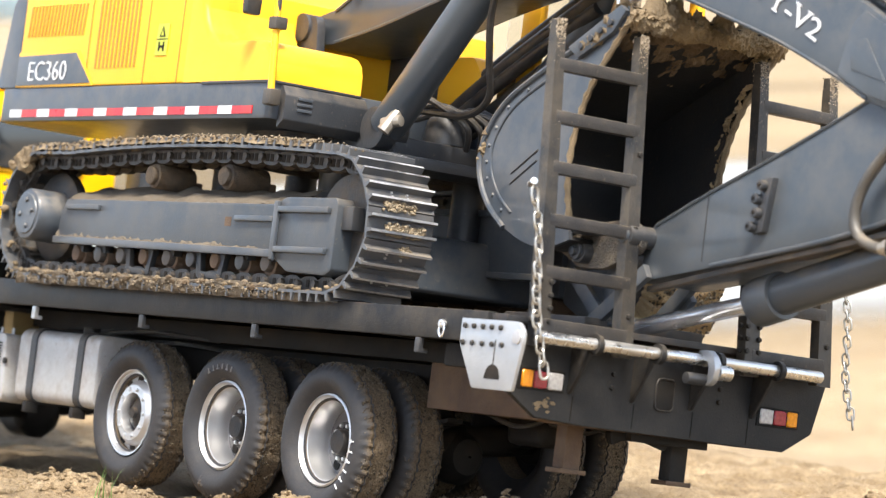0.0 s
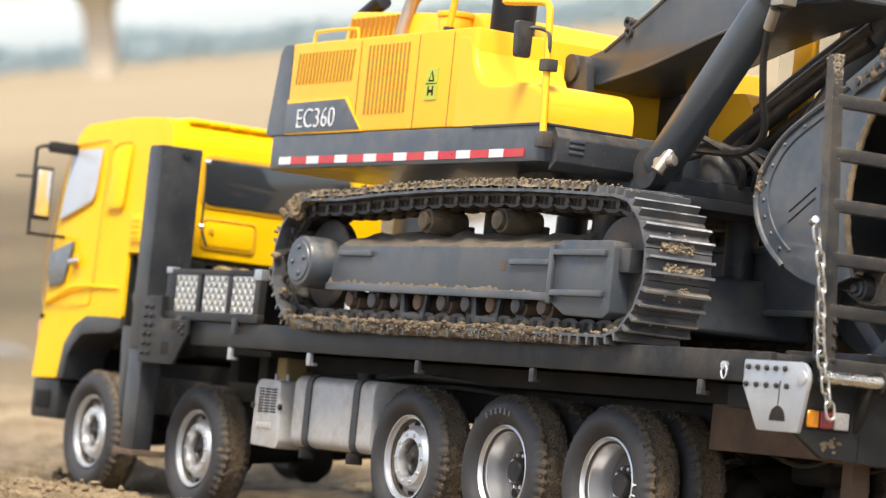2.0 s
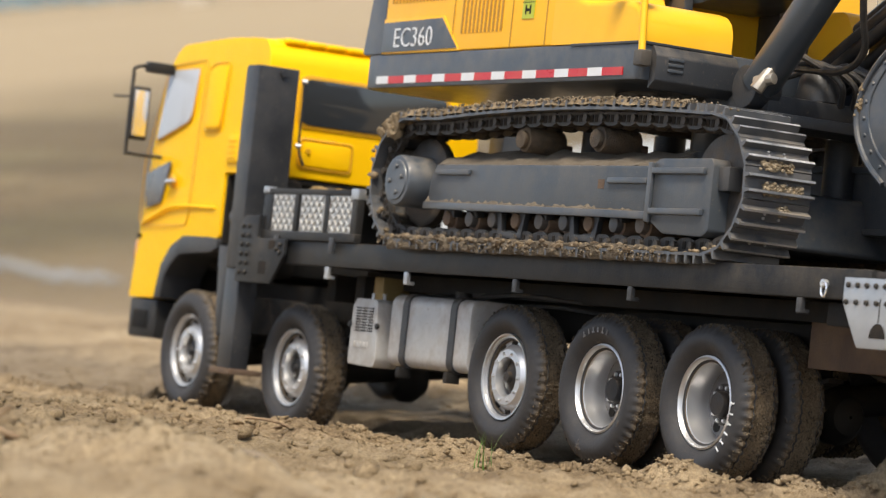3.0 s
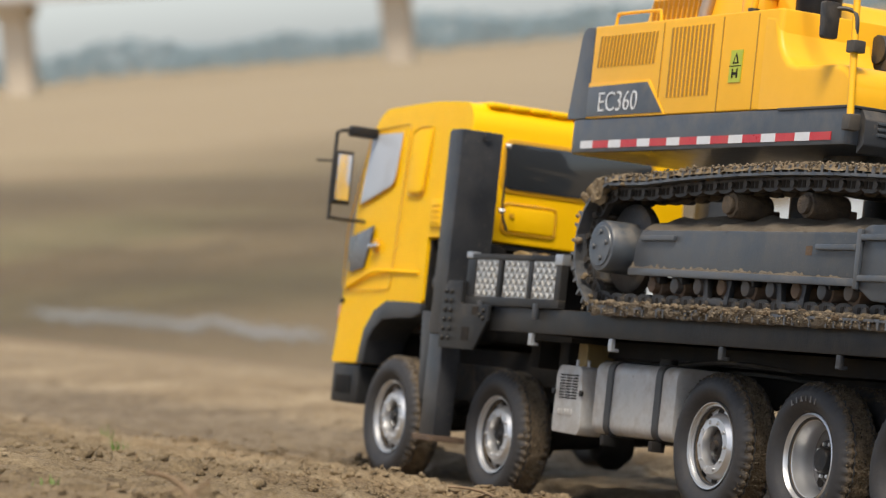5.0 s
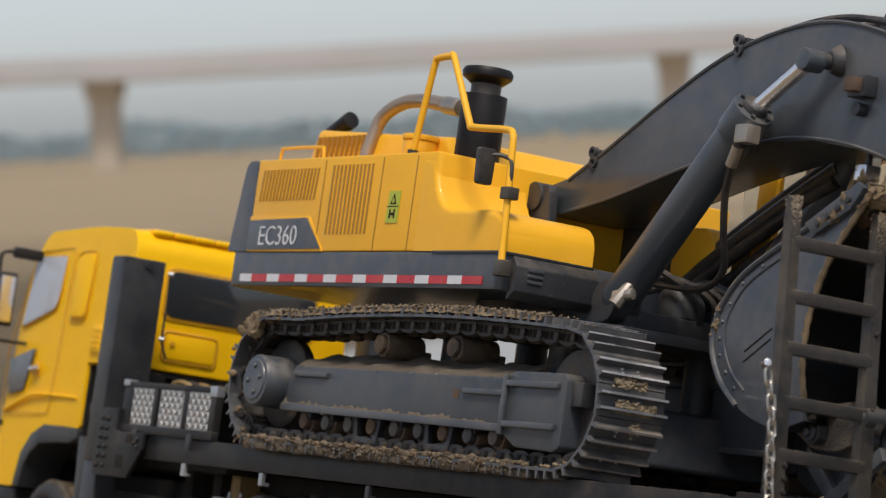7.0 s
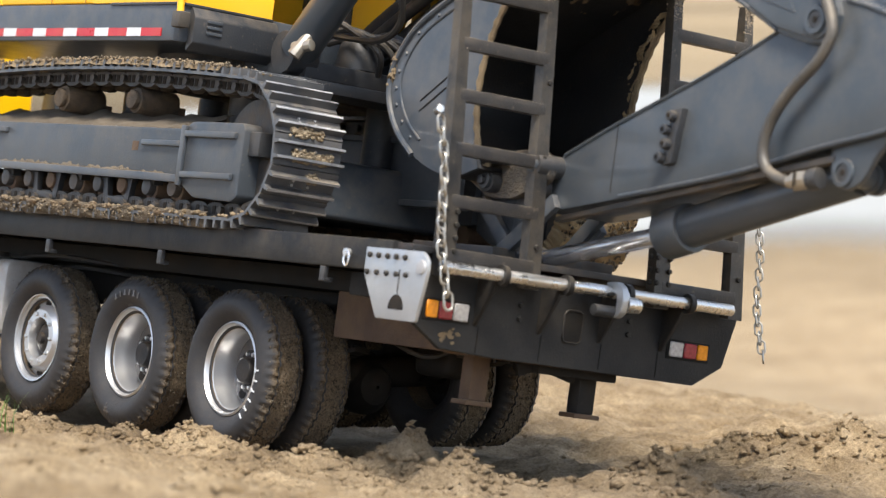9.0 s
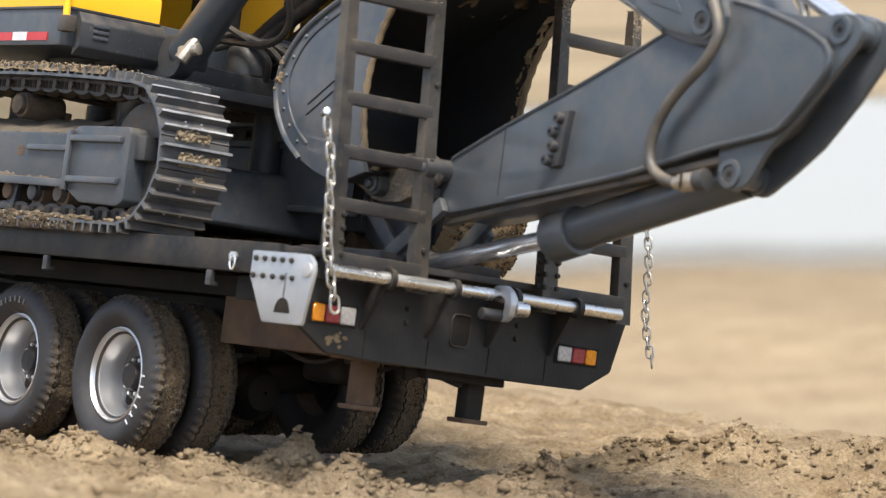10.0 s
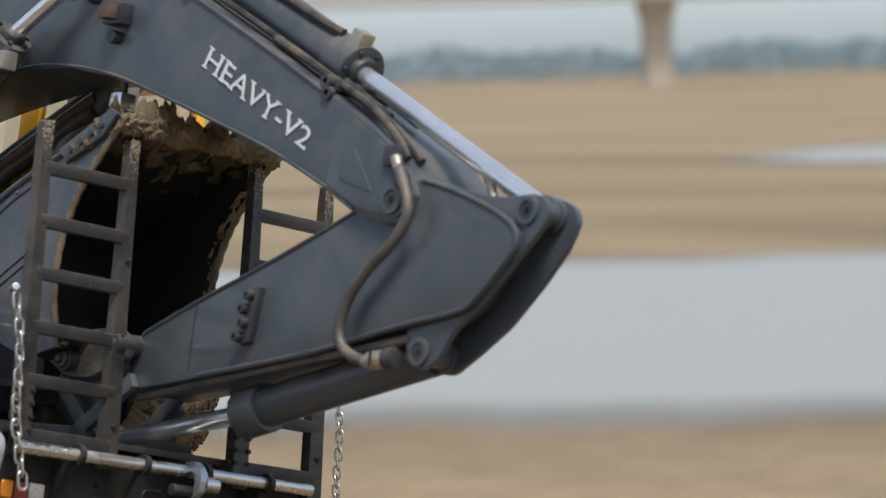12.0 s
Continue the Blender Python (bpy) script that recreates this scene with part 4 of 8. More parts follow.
for k, (ax, az, kind) in enumerate(AXLES):
    for side in (-1, 1):
        marks = None
        if side < 0 and k == 0:
            marks = (-46, 2, 6)
        if side < 0 and k == 1:
            marks = (74, 116, 6)
        w = wheel(ax, az, side, kind, marks)
        if side > 0:
            w.matrix_basis = w.matrix_basis @ Matrix.Translation((0, 0, LIFT * (1.35 if k > 2 else 1.0))) @ Matrix.Translation((ax, 0.079, az)) @ Matrix.Rotation(radians(5.5), 4, "X") @ Matrix.Translation((-ax, -0.079, -az))
    part("axle", rod((ax, -0.06, az), (ax, 0.06, az + LIFT * 0.9), 0.009, None, 16), FRAME_BLACK, truck)
    # Springs are assumed, not seen; they darken the gap between the wheels
    for y in (-0.036, 0.036):
        spring = bmesh.new()
        for leaf in range(4):
            run, drop = 0.046 - 0.010 * leaf, 0.0026 * leaf
            bow = [(ax - run + run * i / 3.0, az + 0.020 - drop - 0.006 * (1 - (i / 3.0 - 1) ** 2)) for i in range(7)]
            spring = prism(bow + [(x, z - 0.0022) for x, z in reversed(bow)], y - 0.005, y + 0.005, "y", 0, 1, spring)
        part("assumed_leaf_spring", spring, FRAME_BLACK, truck)
    diff = revolve([(0.001, -0.014), (0.010, -0.012), (0.016, -0.004), (0.016, 0.004), (0.010, 0.012), (0.001, 0.014)], (ax, 0, az), "x" if kind == "dish" else "y", 24)
    part("axle_housing", diff, FRAME_BLACK, truck)

# chassis and bed
for y in (-0.034, 0.028):
    part("chassis_rail", box(-0.93, -0.02, y, y + 0.006, 0.070, 0.092), FRAME_BLACK, truck)
for x in (-0.88, -0.74, -0.52, -0.33, -0.23, -0.10):
    part("cross_member", box(x - 0.004, x + 0.004, -0.028, 0.028, 0.072, 0.090), FRAME_BLACK, truck)
part("subframe", box(-0.62, -0.05, -0.060, 0.060, 0.0925, 0.1035, 0.001), FRAME_BLACK, truck)
part("deck_plate", box(-0.640, 0.0060, -0.1085, 0.1085, 0.1145, 0.1180, 0.0005), DECK, truck, "worn dark steel deck")
for y0, y1 in ((-0.1115, -0.1055), (0.1055, 0.1115)):
    part("side_rail", box(-0.640, -0.006, y0, y1, 0.1030, 0.1186, 0.0008), STEEL_BLACK, truck, "long black side rail")
for x in (-0.60, -0.48, -0.36, -0.24, -0.12):
    part("bed_beam", box(x - 0.003, x + 0.003, -0.1050, 0.1050, 0.1035, 0.1143), FRAME_BLACK, truck)
# lashing eyes and hooks under the rail
RING = mesh_of(tube([(0.0022 * math.cos(a), 0, 0.0036 * math.sin(a)) for a in [2 * math.pi * k / 16 for k in range(16)]], 0.0006, 8, 0, True), "lashing_ring", CHROME)
for x in (-0.0425,):
    part("ring_boss", rod((x, -0.1113, 0.1105), (x, -0.1140, 0.1105), 0.0022, None, 12, 0.0003), ALLOY, truck)
    piece("lashing_ring", RING, truck, Matrix.Translation((x + 0.001, -0.1135, 0.1075)))
for x in (-0.064, -0.222, -0.345, -0.475, -0.580):
    b = box(x - 0.0022, x + 0.0022, -0.1118, -0.1090, 0.0965, 0.1028, 0.0005)
    b = box(x - 0.0022, x + 0.0022, -0.1118, -0.1060, 0.0950, 0.0972, 0.0005, 2, b)
    part("under_hook", b, PLATE if x < -0.4 else CHARCOAL, truck)

# corner plates at the tail
def corner_plate(side):
    y = side * 0.1115
    X = 0.0040
    prof = [(-0.0285, 0.1142), (0.0190, 0.1142), (0.0235, 0.1105), (0.0245, 0.1060), (0.0190, 0.0797), (-0.0140, 0.0797), (-0.0285, 0.1015)]
    p = part("corner_plate", prism(rounded([(x + X, z) for x, z in prof], [0.0005, 0.002, 0.002, 0.002, 0.001, 0.001, 0.001], 2), y, y + side * 0.0022, "y", 0.0003), PLATE, truck, "bare brushed-steel bracket with two bolt rows")
    yf = y + side * 0.0024
    arch = [(0.0085, 0.0848), (-0.0045, 0.0848)] + [(0.0020 + 0.0065 * math.cos(a), 0.0848 + 0.0075 * math.sin(a)) for a in [math.pi * (1 - k / 10) for k in range(1, 10)]]
    part("arch_cutout", prism([(x + X, z) for x, z in arch], yf - side * 0.0006, yf, "y", 0), DARK_WELL, p)
    part("score_line", box(0.0018 + X, 0.0022 + X, yf - side * 0.0004, yf + side * 0.0001, 0.0925, 0.1045, 0), DARK_WELL, p)
    turn = Matrix.Identity(4) if side < 0 else Matrix.Rotation(math.pi, 4, "Z")
    for row, z in enumerate((0.1105, 0.1020)):
        for k in range(5):
            piece("bolt", BOLT_BLACK, p, Matrix.Translation((X - 0.0245 + 0.0075 * k + 0.0025 * row * (k - 1) * 0.3, y + side * 0.002, z)) @ turn)
    part("pivot", rod((0.0195 + X, y, 0.1065), (0.0195 + X, y + side * 0.0032, 0.1065), 0.0036, None, 18, 0.0004), ALLOY_DULL, p)


corner_plate(-1)

# tail plate: leans under, cut at both lower corners
TAIL_X = 0.0025
def tail_pt(y, z, off=0.0):
    """A place on the outer face of the tail."""
    return Vector((TAIL_X + off, y, z))


def tail_prism(profile, thick, off=0.0, w=0.0004):
    return prism(profile, TAIL_X + off - thick, TAIL_X + off, "x", w, 1)


tail = part("tail_plate", tail_prism([(-0.1085, 0.1080), (0.1105, 0.1080), (0.1098, 0.1040), (0.1032, 0.0783), (0.0845, 0.0671), (-0.0480, 0.0674), (-0.0817, 0.0687), (-0.0979, 0.0788), (-0.1085, 0.0860)], 0.0030), STEEL_BLACK, truck, "scratched black tail plate with gusset ribs")
part("tail_beam", box(-0.055, -0.0015, -0.100, 0.100, 0.0900, 0.1020, 0.001), FRAME_BLACK, truck)
part("tail_return", box(-0.060, -0.0010, 0.1040, 0.1070, 0.0800, 0.1030, 0.0006), STEEL_BLACK, truck)
part("bottom_return", box(-0.040, -0.0010, -0.0480, 0.0840, 0.0672, 0.0692, 0.0005), RUST, truck)
for y in (-0.0620, -0.0215, 0.0180, 0.0595):
    b = prism([(TAIL_X - 0.0004, 0.1065), (TAIL_X + 0.0150, 0.1065), (TAIL_X + 0.0140, 0.1020), (TAIL_X + 0.0010, 0.0825), (TAIL_X - 0.0004, 0.0825)], y - 0.0011, y + 0.0011, "y", 0.0003, 1)
    part("gusset", b, STEEL_BLACK, tail)
    part("bar_clip", revolve([(0.0032, -0.0014), (0.0052, -0.0014), (0.0052, 0.0014), (0.0032, 0.0014)], (0.0205, y, 0.1085), "y", 20), STEEL_BLACK, tail)
slot = part("slot", tail_prism(rounded([(-0.0057, 0.0965), (0.0061, 0.0965), (0.0061, 0.0807), (-0.0057, 0.0807)], 0.0035), 0.0004, 0.0004, 0), DARK_WELL, tail)
part("slot_rim", tube([(TAIL_X + 0.0004, y, z) for y, z in rounded([(-0.0060, 0.0968), (0.0064, 0.0968), (0.0064, 0.0804), (-0.0060, 0.0804)], 0.0035)], 0.0006, 6, 0, True), STEEL_BLACK, slot)
for y in (-0.0348, 0.0365):
    for z in (0.0957, 0.0888):
        piece("bolt", BOLT_BLACK, tail, Matrix.Translation(tail_pt(y, z, 0.0)) @ Matrix.Rotation(radians(90), 4, "Z"))
for y0 in (-0.0595, -0.0195, 0.0199, 0.0580):
    part("seam", tail_prism([(y0, 0.082), (y0 + 0.0005, 0.082), (y0 + 0.0005, 0.0690), (y0, 0.0690)], 0.0003, 0.0003, 0), DARK_WELL, tail)
b = None
for k in range(14):
    rng = random.Random(k + 3)
    b = blob((TAIL_X, -0.0760 + rng.gauss(0, 0.004), 0.0752 + rng.gauss(0, 0.0016)), rng.uniform(0.0006, 0.0014), k, 1, 0.5, b, (0.12, 1.5, 1))
part("mud_smear", b, MUD_DRY, tail)["kind"] = "stuff"
part("bar", rod((0.0205, -0.1000, 0.1085), (0.0205, 0.0890, 0.1085), 0.0031, None, 24, 0.0003), BAR_STEEL, tail, "bright steel hinge bar")


def tail_light(y0, z0, z1, flip, label):
    ob = part("tail_light", tail_prism([(y0 - 0.0012, z1 + 0.0012), (y0 + 0.0280, z1 + 0.0012), (y0 + 0.0280, z0 - 0.0012), (y0 - 0.0012, z0 - 0.0012)], 0.0010, 0.0006, 0.0002), DARK_WELL, tail, label)
    cols = [AMBER, REDLENS, CLEAR]
    wid = [0.0078, 0.0092, 0.0098]
    if flip:
        cols, wid = cols[::-1], wid[::-1]
    y = y0
    for c, w in zip(cols, wid):
        part("lens", tail_prism([(y + 0.0003, z1), (y + w - 0.0003, z1), (y + w - 0.0003, z0), (y + 0.0003, z0)], 0.0014, 0.0018, 0.0006), c, ob)
        y += w


tail_light(-0.0937, 0.0835, 0.0922, False, "amber, red and clear tail light block")
tail_light(0.0648, 0.0808, 0.0887, True, "clear, red and amber tail light block")
# swivel latch over the slot
hook = [(0.0180, 0.1135), (0.0260, 0.1140), (0.0310, 0.1110), (0.0330, 0.1050), (0.0320, 0.0990), (0.0290, 0.0960), (0.0225, 0.0955), (0.0195, 0.0985), (0.0215, 0.1005), (0.0255, 0.0990), (0.0275, 0.1010), (0.0275, 0.1060), (0.0255, 0.1085), (0.0180, 0.1085)]
latch = part("latch", prism(rounded(hook, 0.0015), 0.0060, 0.0100, "y", 0.0007), PLATE, tail, "worn grey hook latch on the hinge bar")
part("latch_pin", rod((0.0250, -0.0060, 0.0985), (0.0250, 0.0110, 0.0985), 0.0030, None, 18, 0.0004), CHARCOAL, latch)
part("latch_roller", rod((0.0290, 0.0105, 0.1030), (0.0290, 0.0190, 0.1030), 0.0042, None, 20, 0.0004), BAR_STEEL, latch)
part("latch_arm", prism(rounded([(0.0175, 0.1120), (0.0250, 0.1125), (0.0290, 0.1080), (0.0295, 0.1010), (0.0255, 0.1010), (0.0245, 0.1065), (0.0175, 0.1080)], 0.001), 0.0105, 0.0135, "y", 0.0006), PLATE, latch)
# stabiliser legs and hitch
for y in (-0.0330, 0.0380):
    part("stabiliser_leg", box(-0.0345, -0.0255, y - 0.0055, y + 0.0055, 0.0450, 0.0760, 0.0006), RUST if y < 0 else STEEL_BLACK, truck, "square drop leg with a small foot plate")
    part("foot_plate", box(-0.0365, -0.0235, y - 0.0085, y + 0.0085, 0.0425, 0.0450, 0.0005), RUST, truck)
part("hitch_beam", box(-0.0300, -0.0080, -0.010, 0.042, 0.0630, 0.0680, 0.001), FRAME_BLACK, truck)
part("hitch_bracket", prism(rounded([(-0.020, 0.067), (0.020, 0.067), (0.018, 0.060), (0.005, 0.063), (-0.010, 0.063), (-0.018, 0.060)], 0.0015), -0.0160, -0.0130, "x", 0.0004), FRAME_BLACK, truck)
part("rear_frame", box(-0.125, -0.025, -0.0580, 0.0580, 0.0680, 0.1000, 0.001), RUST, truck, "brown dusty rear frame box")
part("gearbox", box(-0.112, -0.078, -0.014, 0.014, 0.054, 0.075, 0.006, 3), FRAME_BLACK, truck)
for k, y in enumerate((-0.030, -0.012, 0.010, 0.032)):
    part("brake_hose", tube([(-0.045, y, 0.085), (-0.060, y + 0.004, 0.070), (-0.085, y + 0.002, 0.064 + 0.003 * (k % 2)), (-0.120, y - 0.004, 0.074)], 0.0013, 8), HOSE, truck)

# side tanks
def fuel_tank():
    prof = rounded([(-0.0920, 0.0895), (-0.0500, 0.0895), (-0.0500, 0.0445), (-0.0920, 0.0445)], 0.0075, 6)
    t = part("fuel_tank", prism(prof, -0.5240, -0.4240, "x", 0.0016, 2), SILVER_WHITE, truck, "scuffed pale metal fuel tank with two straps")
    for x in (-0.5040, -0.4440):
        big = rounded([(-0.0932, 0.0907), (-0.0488, 0.0907), (-0.0488, 0.0433), (-0.0932, 0.0433)], 0.0085, 6)
        part("strap", prism(big, x - 0.0035, x + 0.0035, "x", 0.0004, 1), CHARCOAL, t)
        part("strap_foot", box(x - 0.0022, x + 0.0022, -0.0945, -0.0850, 0.0375, 0.0440, 0.0006), FRAME_BLACK, t)
    part("filler_cap", rod((-0.470, -0.072, 0.0890), (-0.470, -0.072, 0.0940), 0.0055, None, 18, 0.0006), STEEL_BLACK, t)


fuel_tank()
b = prism(rounded([(-0.5700, 0.0428), (-0.5360, 0.0418), (-0.5330, 0.0470), (-0.5365, 0.0835), (-0.5400, 0.0850), (-0.5650, 0.0850), (-0.5695, 0.0800)], 0.002), -0.0950, -0.0780, "y", 0.0016, 2)
abox = part("battery_box", b, SILVER_WHITE, truck, "white side box with a slotted grille")
for col in range(3):
    for k in range(9):
        x = -0.5635 + col * 0.0082
        part("grille_slot", box(x, x + 0.0066, -0.0954, -0.0948, 0.0640 + k * 0.0018, 0.0649 + k * 0.0018, 0), DARK_WELL, abox)
for k in range(5):
    part("moulding", box(-0.5640 + k * 0.0042, -0.5618 + k * 0.0042, -0.0957, -0.0948, 0.0535, 0.0575, 0.0003, 1), SILVER_WHITE, abox)
for x in (-0.5700, -0.5345):
    part("box_screw", rod((x, -0.0945, 0.068), (x, -0.0962, 0.068), 0.0020, None, 12, 0.0003), STEEL_BLACK, abox)
for x in (-0.560, -0.545):
    part("vent_nipple", rod((x, -0.086, 0.0845), (x, -0.086, 0.0890), 0.0010, None, 10), ALLOY_DULL, truck)
part("far_tank", prism(rounded([(0.0500, 0.0895), (0.0920, 0.0895), (0.0920, 0.0445), (0.0500, 0.0445)], 0.0075, 5), -0.5240, -0.4240, "x", 0.0016), SILVER_WHITE, truck)
for k, (y, z) in enumerate(((-0.050, 0.097), (-0.058, 0.093), (-0.045, 0.088))):
    part("air_line", tube([(-0.62, y, z), (-0.55, y - 0.004, z - 0.004), (-0.50, y - 0.010, z - 0.006), (-0.42, y - 0.006, z + 0.002), (-0.34, y, z)], 0.0012, 6), HOSE, truck)
for x in (-0.575, -0.60, -0.64):
    part("valve_block", box(x - 0.006, x + 0.006, -0.075, -0.055, 0.082, 0.100, 0.001), surface("brass_block", (0.35, 0.25, 0.10), 0.5, metal=0.3, dust=0.2, dirt=MUD) if x == -0.575 else FRAME_BLACK, truck)

# front posts with their brackets
for side in (-1, 1):
    y0, y1 = sorted((side * 0.1135, side * 0.0825))
    m = part("front_post", prism([(-0.7235, 0.0980), (-0.7040, 0.0980), (-0.7040, 0.2365), (-0.7215, 0.2365), (-0.7235, 0.2335)], y0, y1, "y", 0.0012), MAST, truck, "tall black steel box post behind the cab")
    part("drop_leg", box(-0.7250, -0.7040, side * 0.1120 if side > 0 else -0.1120, side * 0.0980 if side > 0 else -0.0980, 0.0300, 0.0985, 0.0012), MAST, m)
    part("foot_pad", box(-0.7290, -0.6990, min(side * 0.1150, side * 0.0900), max(side * 0.1150, side * 0.0900), 0.0262, 0.0302, 0.0006), RUST, m)
    part("pin", rod((-0.7035, side * 0.0950, 0.2325), (-0.7022, side * 0.0950, 0.2325), 0.0026, None, 16), CHARCOAL, m)
    ys = side * 0.1140
    br = part("bolted_bracket", prism(rounded([(-0.6950, 0.1340), (-0.6740, 0.1340), (-0.6740, 0.1190), (-0.6335, 0.1190), (-0.6330, 0.1085), (-0.6500, 0.0890), (-0.7020, 0.0890), (-0.7030, 0.1260)], 0.001), min(ys, ys + side * 0.0024), max(ys, ys + side * 0.0024), "y", 0.0004), STEEL_BLACK, truck, "black bolted corner bracket")
    turn = Matrix.Identity(4) if side < 0 else Matrix.Rotation(math.pi, 4, "Z")
    for k in range(6):
        for c in range(2):
            piece("bolt", BOLT_BLACK, br, Matrix.Translation((-0.6955 + c * 0.0085, ys + side * 0.0024, 0.0955 + k * 0.0062)) @ turn)
    for x, z in ((-0.6390, 0.1150), (-0.6390, 0.1100), (-0.6440, 0.1120)):
        piece("bolt", BOLT_BLACK, br, Matrix.Translation((x, ys + side * 0.0024, z)) @ turn)
    part("square_hole", box(-0.6680, -0.6580, min(ys + side * 0.0022, ys + side * 0.0027), max(ys + side * 0.0022, ys + side * 0.0027), 0.0950, 0.1035, 0), DARK_WELL, br)
    part("window_hole", box(-0.6560, -0.6470, min(ys + side * 0.0022, ys + side * 0.0027), max(ys + side * 0.0022, ys + side * 0.0027), 0.1120, 0.1175, 0), DARK_WELL, br)
for z in (0.118,):
    part("post_link", box(-0.7280, -0.7080, -0.0825, 0.0825, z - 0.003, z + 0.003, 0.0006), MAST, truck)

# headboard with three chequered panels on each side
def headboard(side):
    y0, y1 = sorted((side * 0.1138, side * 0.1085))
    z0, z1 = 0.1188, 0.1525
    hb = part("headboard", box(-0.6745, -0.5430, y0, y1, z1 - 0.0038, z1, 0.0006), STEEL_BLACK, truck, "low black frame holding three chequer-plate panels")
    part("rail", box(-0.6745, -0.5430, y0, y1, z0, z0 + 0.0058, 0.0006), STEEL_BLACK, hb)
    for x0, x1 in ((-0.6745, -0.6622), (-0.6305, -0.6252), (-0.5868, -0.5818), (-0.5500, -0.5430)):
        part("upright", box(x0, x1, y0, y1, z0 + 0.0058, z1 - 0.0038, 0.0004), STEEL_BLACK, hb)
    yf = side * 0.1120
    pan = box(-0.0161, 0.0161, -0.0009, 0.0009, -0.0122, 0.0122, 0.0002, 1)
    for i in range(8):
        for k in range(6):
            mm = Matrix.Translation((-0.0136 + i * 0.0039, 0.0011 * side, -0.0098 + k * 0.0039)) @ Matrix.Rotation(radians(48 if (i + k) % 2 else -48), 4, "Y")
            pan = box(-0.0021, 0.0021, -0.0006, 0.0006, -0.00055, 0.00055, 0.0003, 1, pan, mm)
    me = mesh_of(pan, "chequer_panel", CHECKER, 30)
    for x in (-0.6463, -0.6060, -0.5659):
        tagged(piece("chequer_panel", me, hb, Matrix.Translation((x, yf, 0.1367))), "bright silver chequer plate")
    part("corner_cap", box(-0.6765, -0.6680, y0 - 0.0003, y1 + 0.0003, z1 - 0.0030, z1 + 0.0012, 0.0003), PLATE, hb)
    part("corner_cap", box(-0.5520, -0.5427, y0 - 0.0003, y1 + 0.0003, z1 - 0.0060, z1 + 0.0008, 0.0003), PLATE, hb)
    for x in (-0.650, -0.5720):
        part("hinge", box(x - 0.0028, x + 0.0028, side * 0.1138 - 0.0012, side * 0.1138 + 0.0012, 0.1115, 0.1215, 0.0004), CHARCOAL, hb)


headboard(-1)
headboard(1)


# the cab
def build_cab():
    YS = 0.0885
    # side outline from the front bumper round the roof to the wheel arch
    side = [(-0.9310, 0.0730), (-0.9350, 0.1050), (-0.9385, 0.1450), (-0.9360, 0.1760), (-0.9180, 0.2200), (-0.9020, 0.2500), (-0.8900, 0.2585), (-0.8100, 0.2620), (-0.7560, 0.2600), (-0.7470, 0.2500), (-0.7460, 0.2300),
            (-0.7460, 0.1655), (-0.7920, 0.1655), (-0.7900, 0.1190), (-0.8050, 0.1195), (-0.8450, 0.1195), (-0.8640, 0.1120), (-0.8780, 0.0980), (-0.8850, 0.0735)]
    b = prism(rounded(side, [0.003, 0.002, 0.01, 0.01, 0.01, 0.012, 0.01, 0.02, 0.01, 0.006, 0.004, 0.002, 0.002, 0.004, 0.006, 0.012, 0.012, 0.012, 0.002], 3), -YS, YS, "y", 0)
    # draw the roof and the front corners in
    for v in b.verts:
        u = max(0.0, (v.co.z - 0.170) / 0.092)
        f = max(0.0, (-0.900 - v.co.x) / 0.038)
        v.co.y *= 1 - 0.050 * u - 0.11 * f * f * (v.co.z > 0.10)
    es = [e for e in b.edges if all(v.co.x > -0.7500 and v.co.z > 0.1600 and abs(v.co.y) > 0.075 for v in e.verts) and abs(e.verts[0].co.y - e.verts[1].co.y) < 0.008]
    bmesh.ops.bevel(b, geom=es, offset=0.0130, segments=5, affect="EDGES", profile=0.5, clamp_overlap=True)
    bevel(b, 0.0035, 3)
    cab = part("cab", b, YELLOW_CAB, truck, "glossy lemon-yellow truck cab")

    def on_side(profile, y0, y1, w=0.0004):
        p = prism(profile, -y1, -y0, "y", w)
        for v in p.verts:
            u = max(0.0, (v.co.z - 0.170) / 0.092)
            v.co.y *= 1 - 0.050 * u
        return p
    win = rounded([(-0.9065, 0.2360), (-0.8990, 0.2400), (-0.8560, 0.2405), (-0.8590, 0.2030), (-0.9120, 0.1885)], [0.002, 0.002, 0.003, 0.008, 0.003])
    for s in (1, -1):
        def sided(bm):
            if s < 0:
                bmesh.ops.transform(bm, matrix=Matrix.Diagonal((1, -1, 1, 1)), verts=bm.verts)
                bmesh.ops.reverse_faces(bm, faces=bm.faces)
            return bm
        part("window_seal", sided(on_side([(x + (x + 0.885) * 0.04, z + (z - 0.215) * 0.05) for x, z in win], 0.0880, 0.0889, 0.0002)), LEMON_SHADE, cab)
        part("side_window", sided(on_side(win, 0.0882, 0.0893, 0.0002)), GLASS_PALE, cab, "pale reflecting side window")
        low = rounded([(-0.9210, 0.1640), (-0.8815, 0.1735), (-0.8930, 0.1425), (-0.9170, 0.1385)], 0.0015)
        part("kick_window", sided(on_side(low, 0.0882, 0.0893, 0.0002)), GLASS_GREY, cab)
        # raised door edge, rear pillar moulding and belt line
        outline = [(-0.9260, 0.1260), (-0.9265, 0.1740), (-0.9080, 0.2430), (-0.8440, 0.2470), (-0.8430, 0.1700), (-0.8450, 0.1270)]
        part("door_gap", sided(tube([(x, -0.0887 * (1 - 0.05 * max(0, (z - 0.17) / 0.092)), z) for x, z in rounded(outline, 0.006, 3)], 0.00045, 5, 0, True)), LEMON_SHADE, cab)
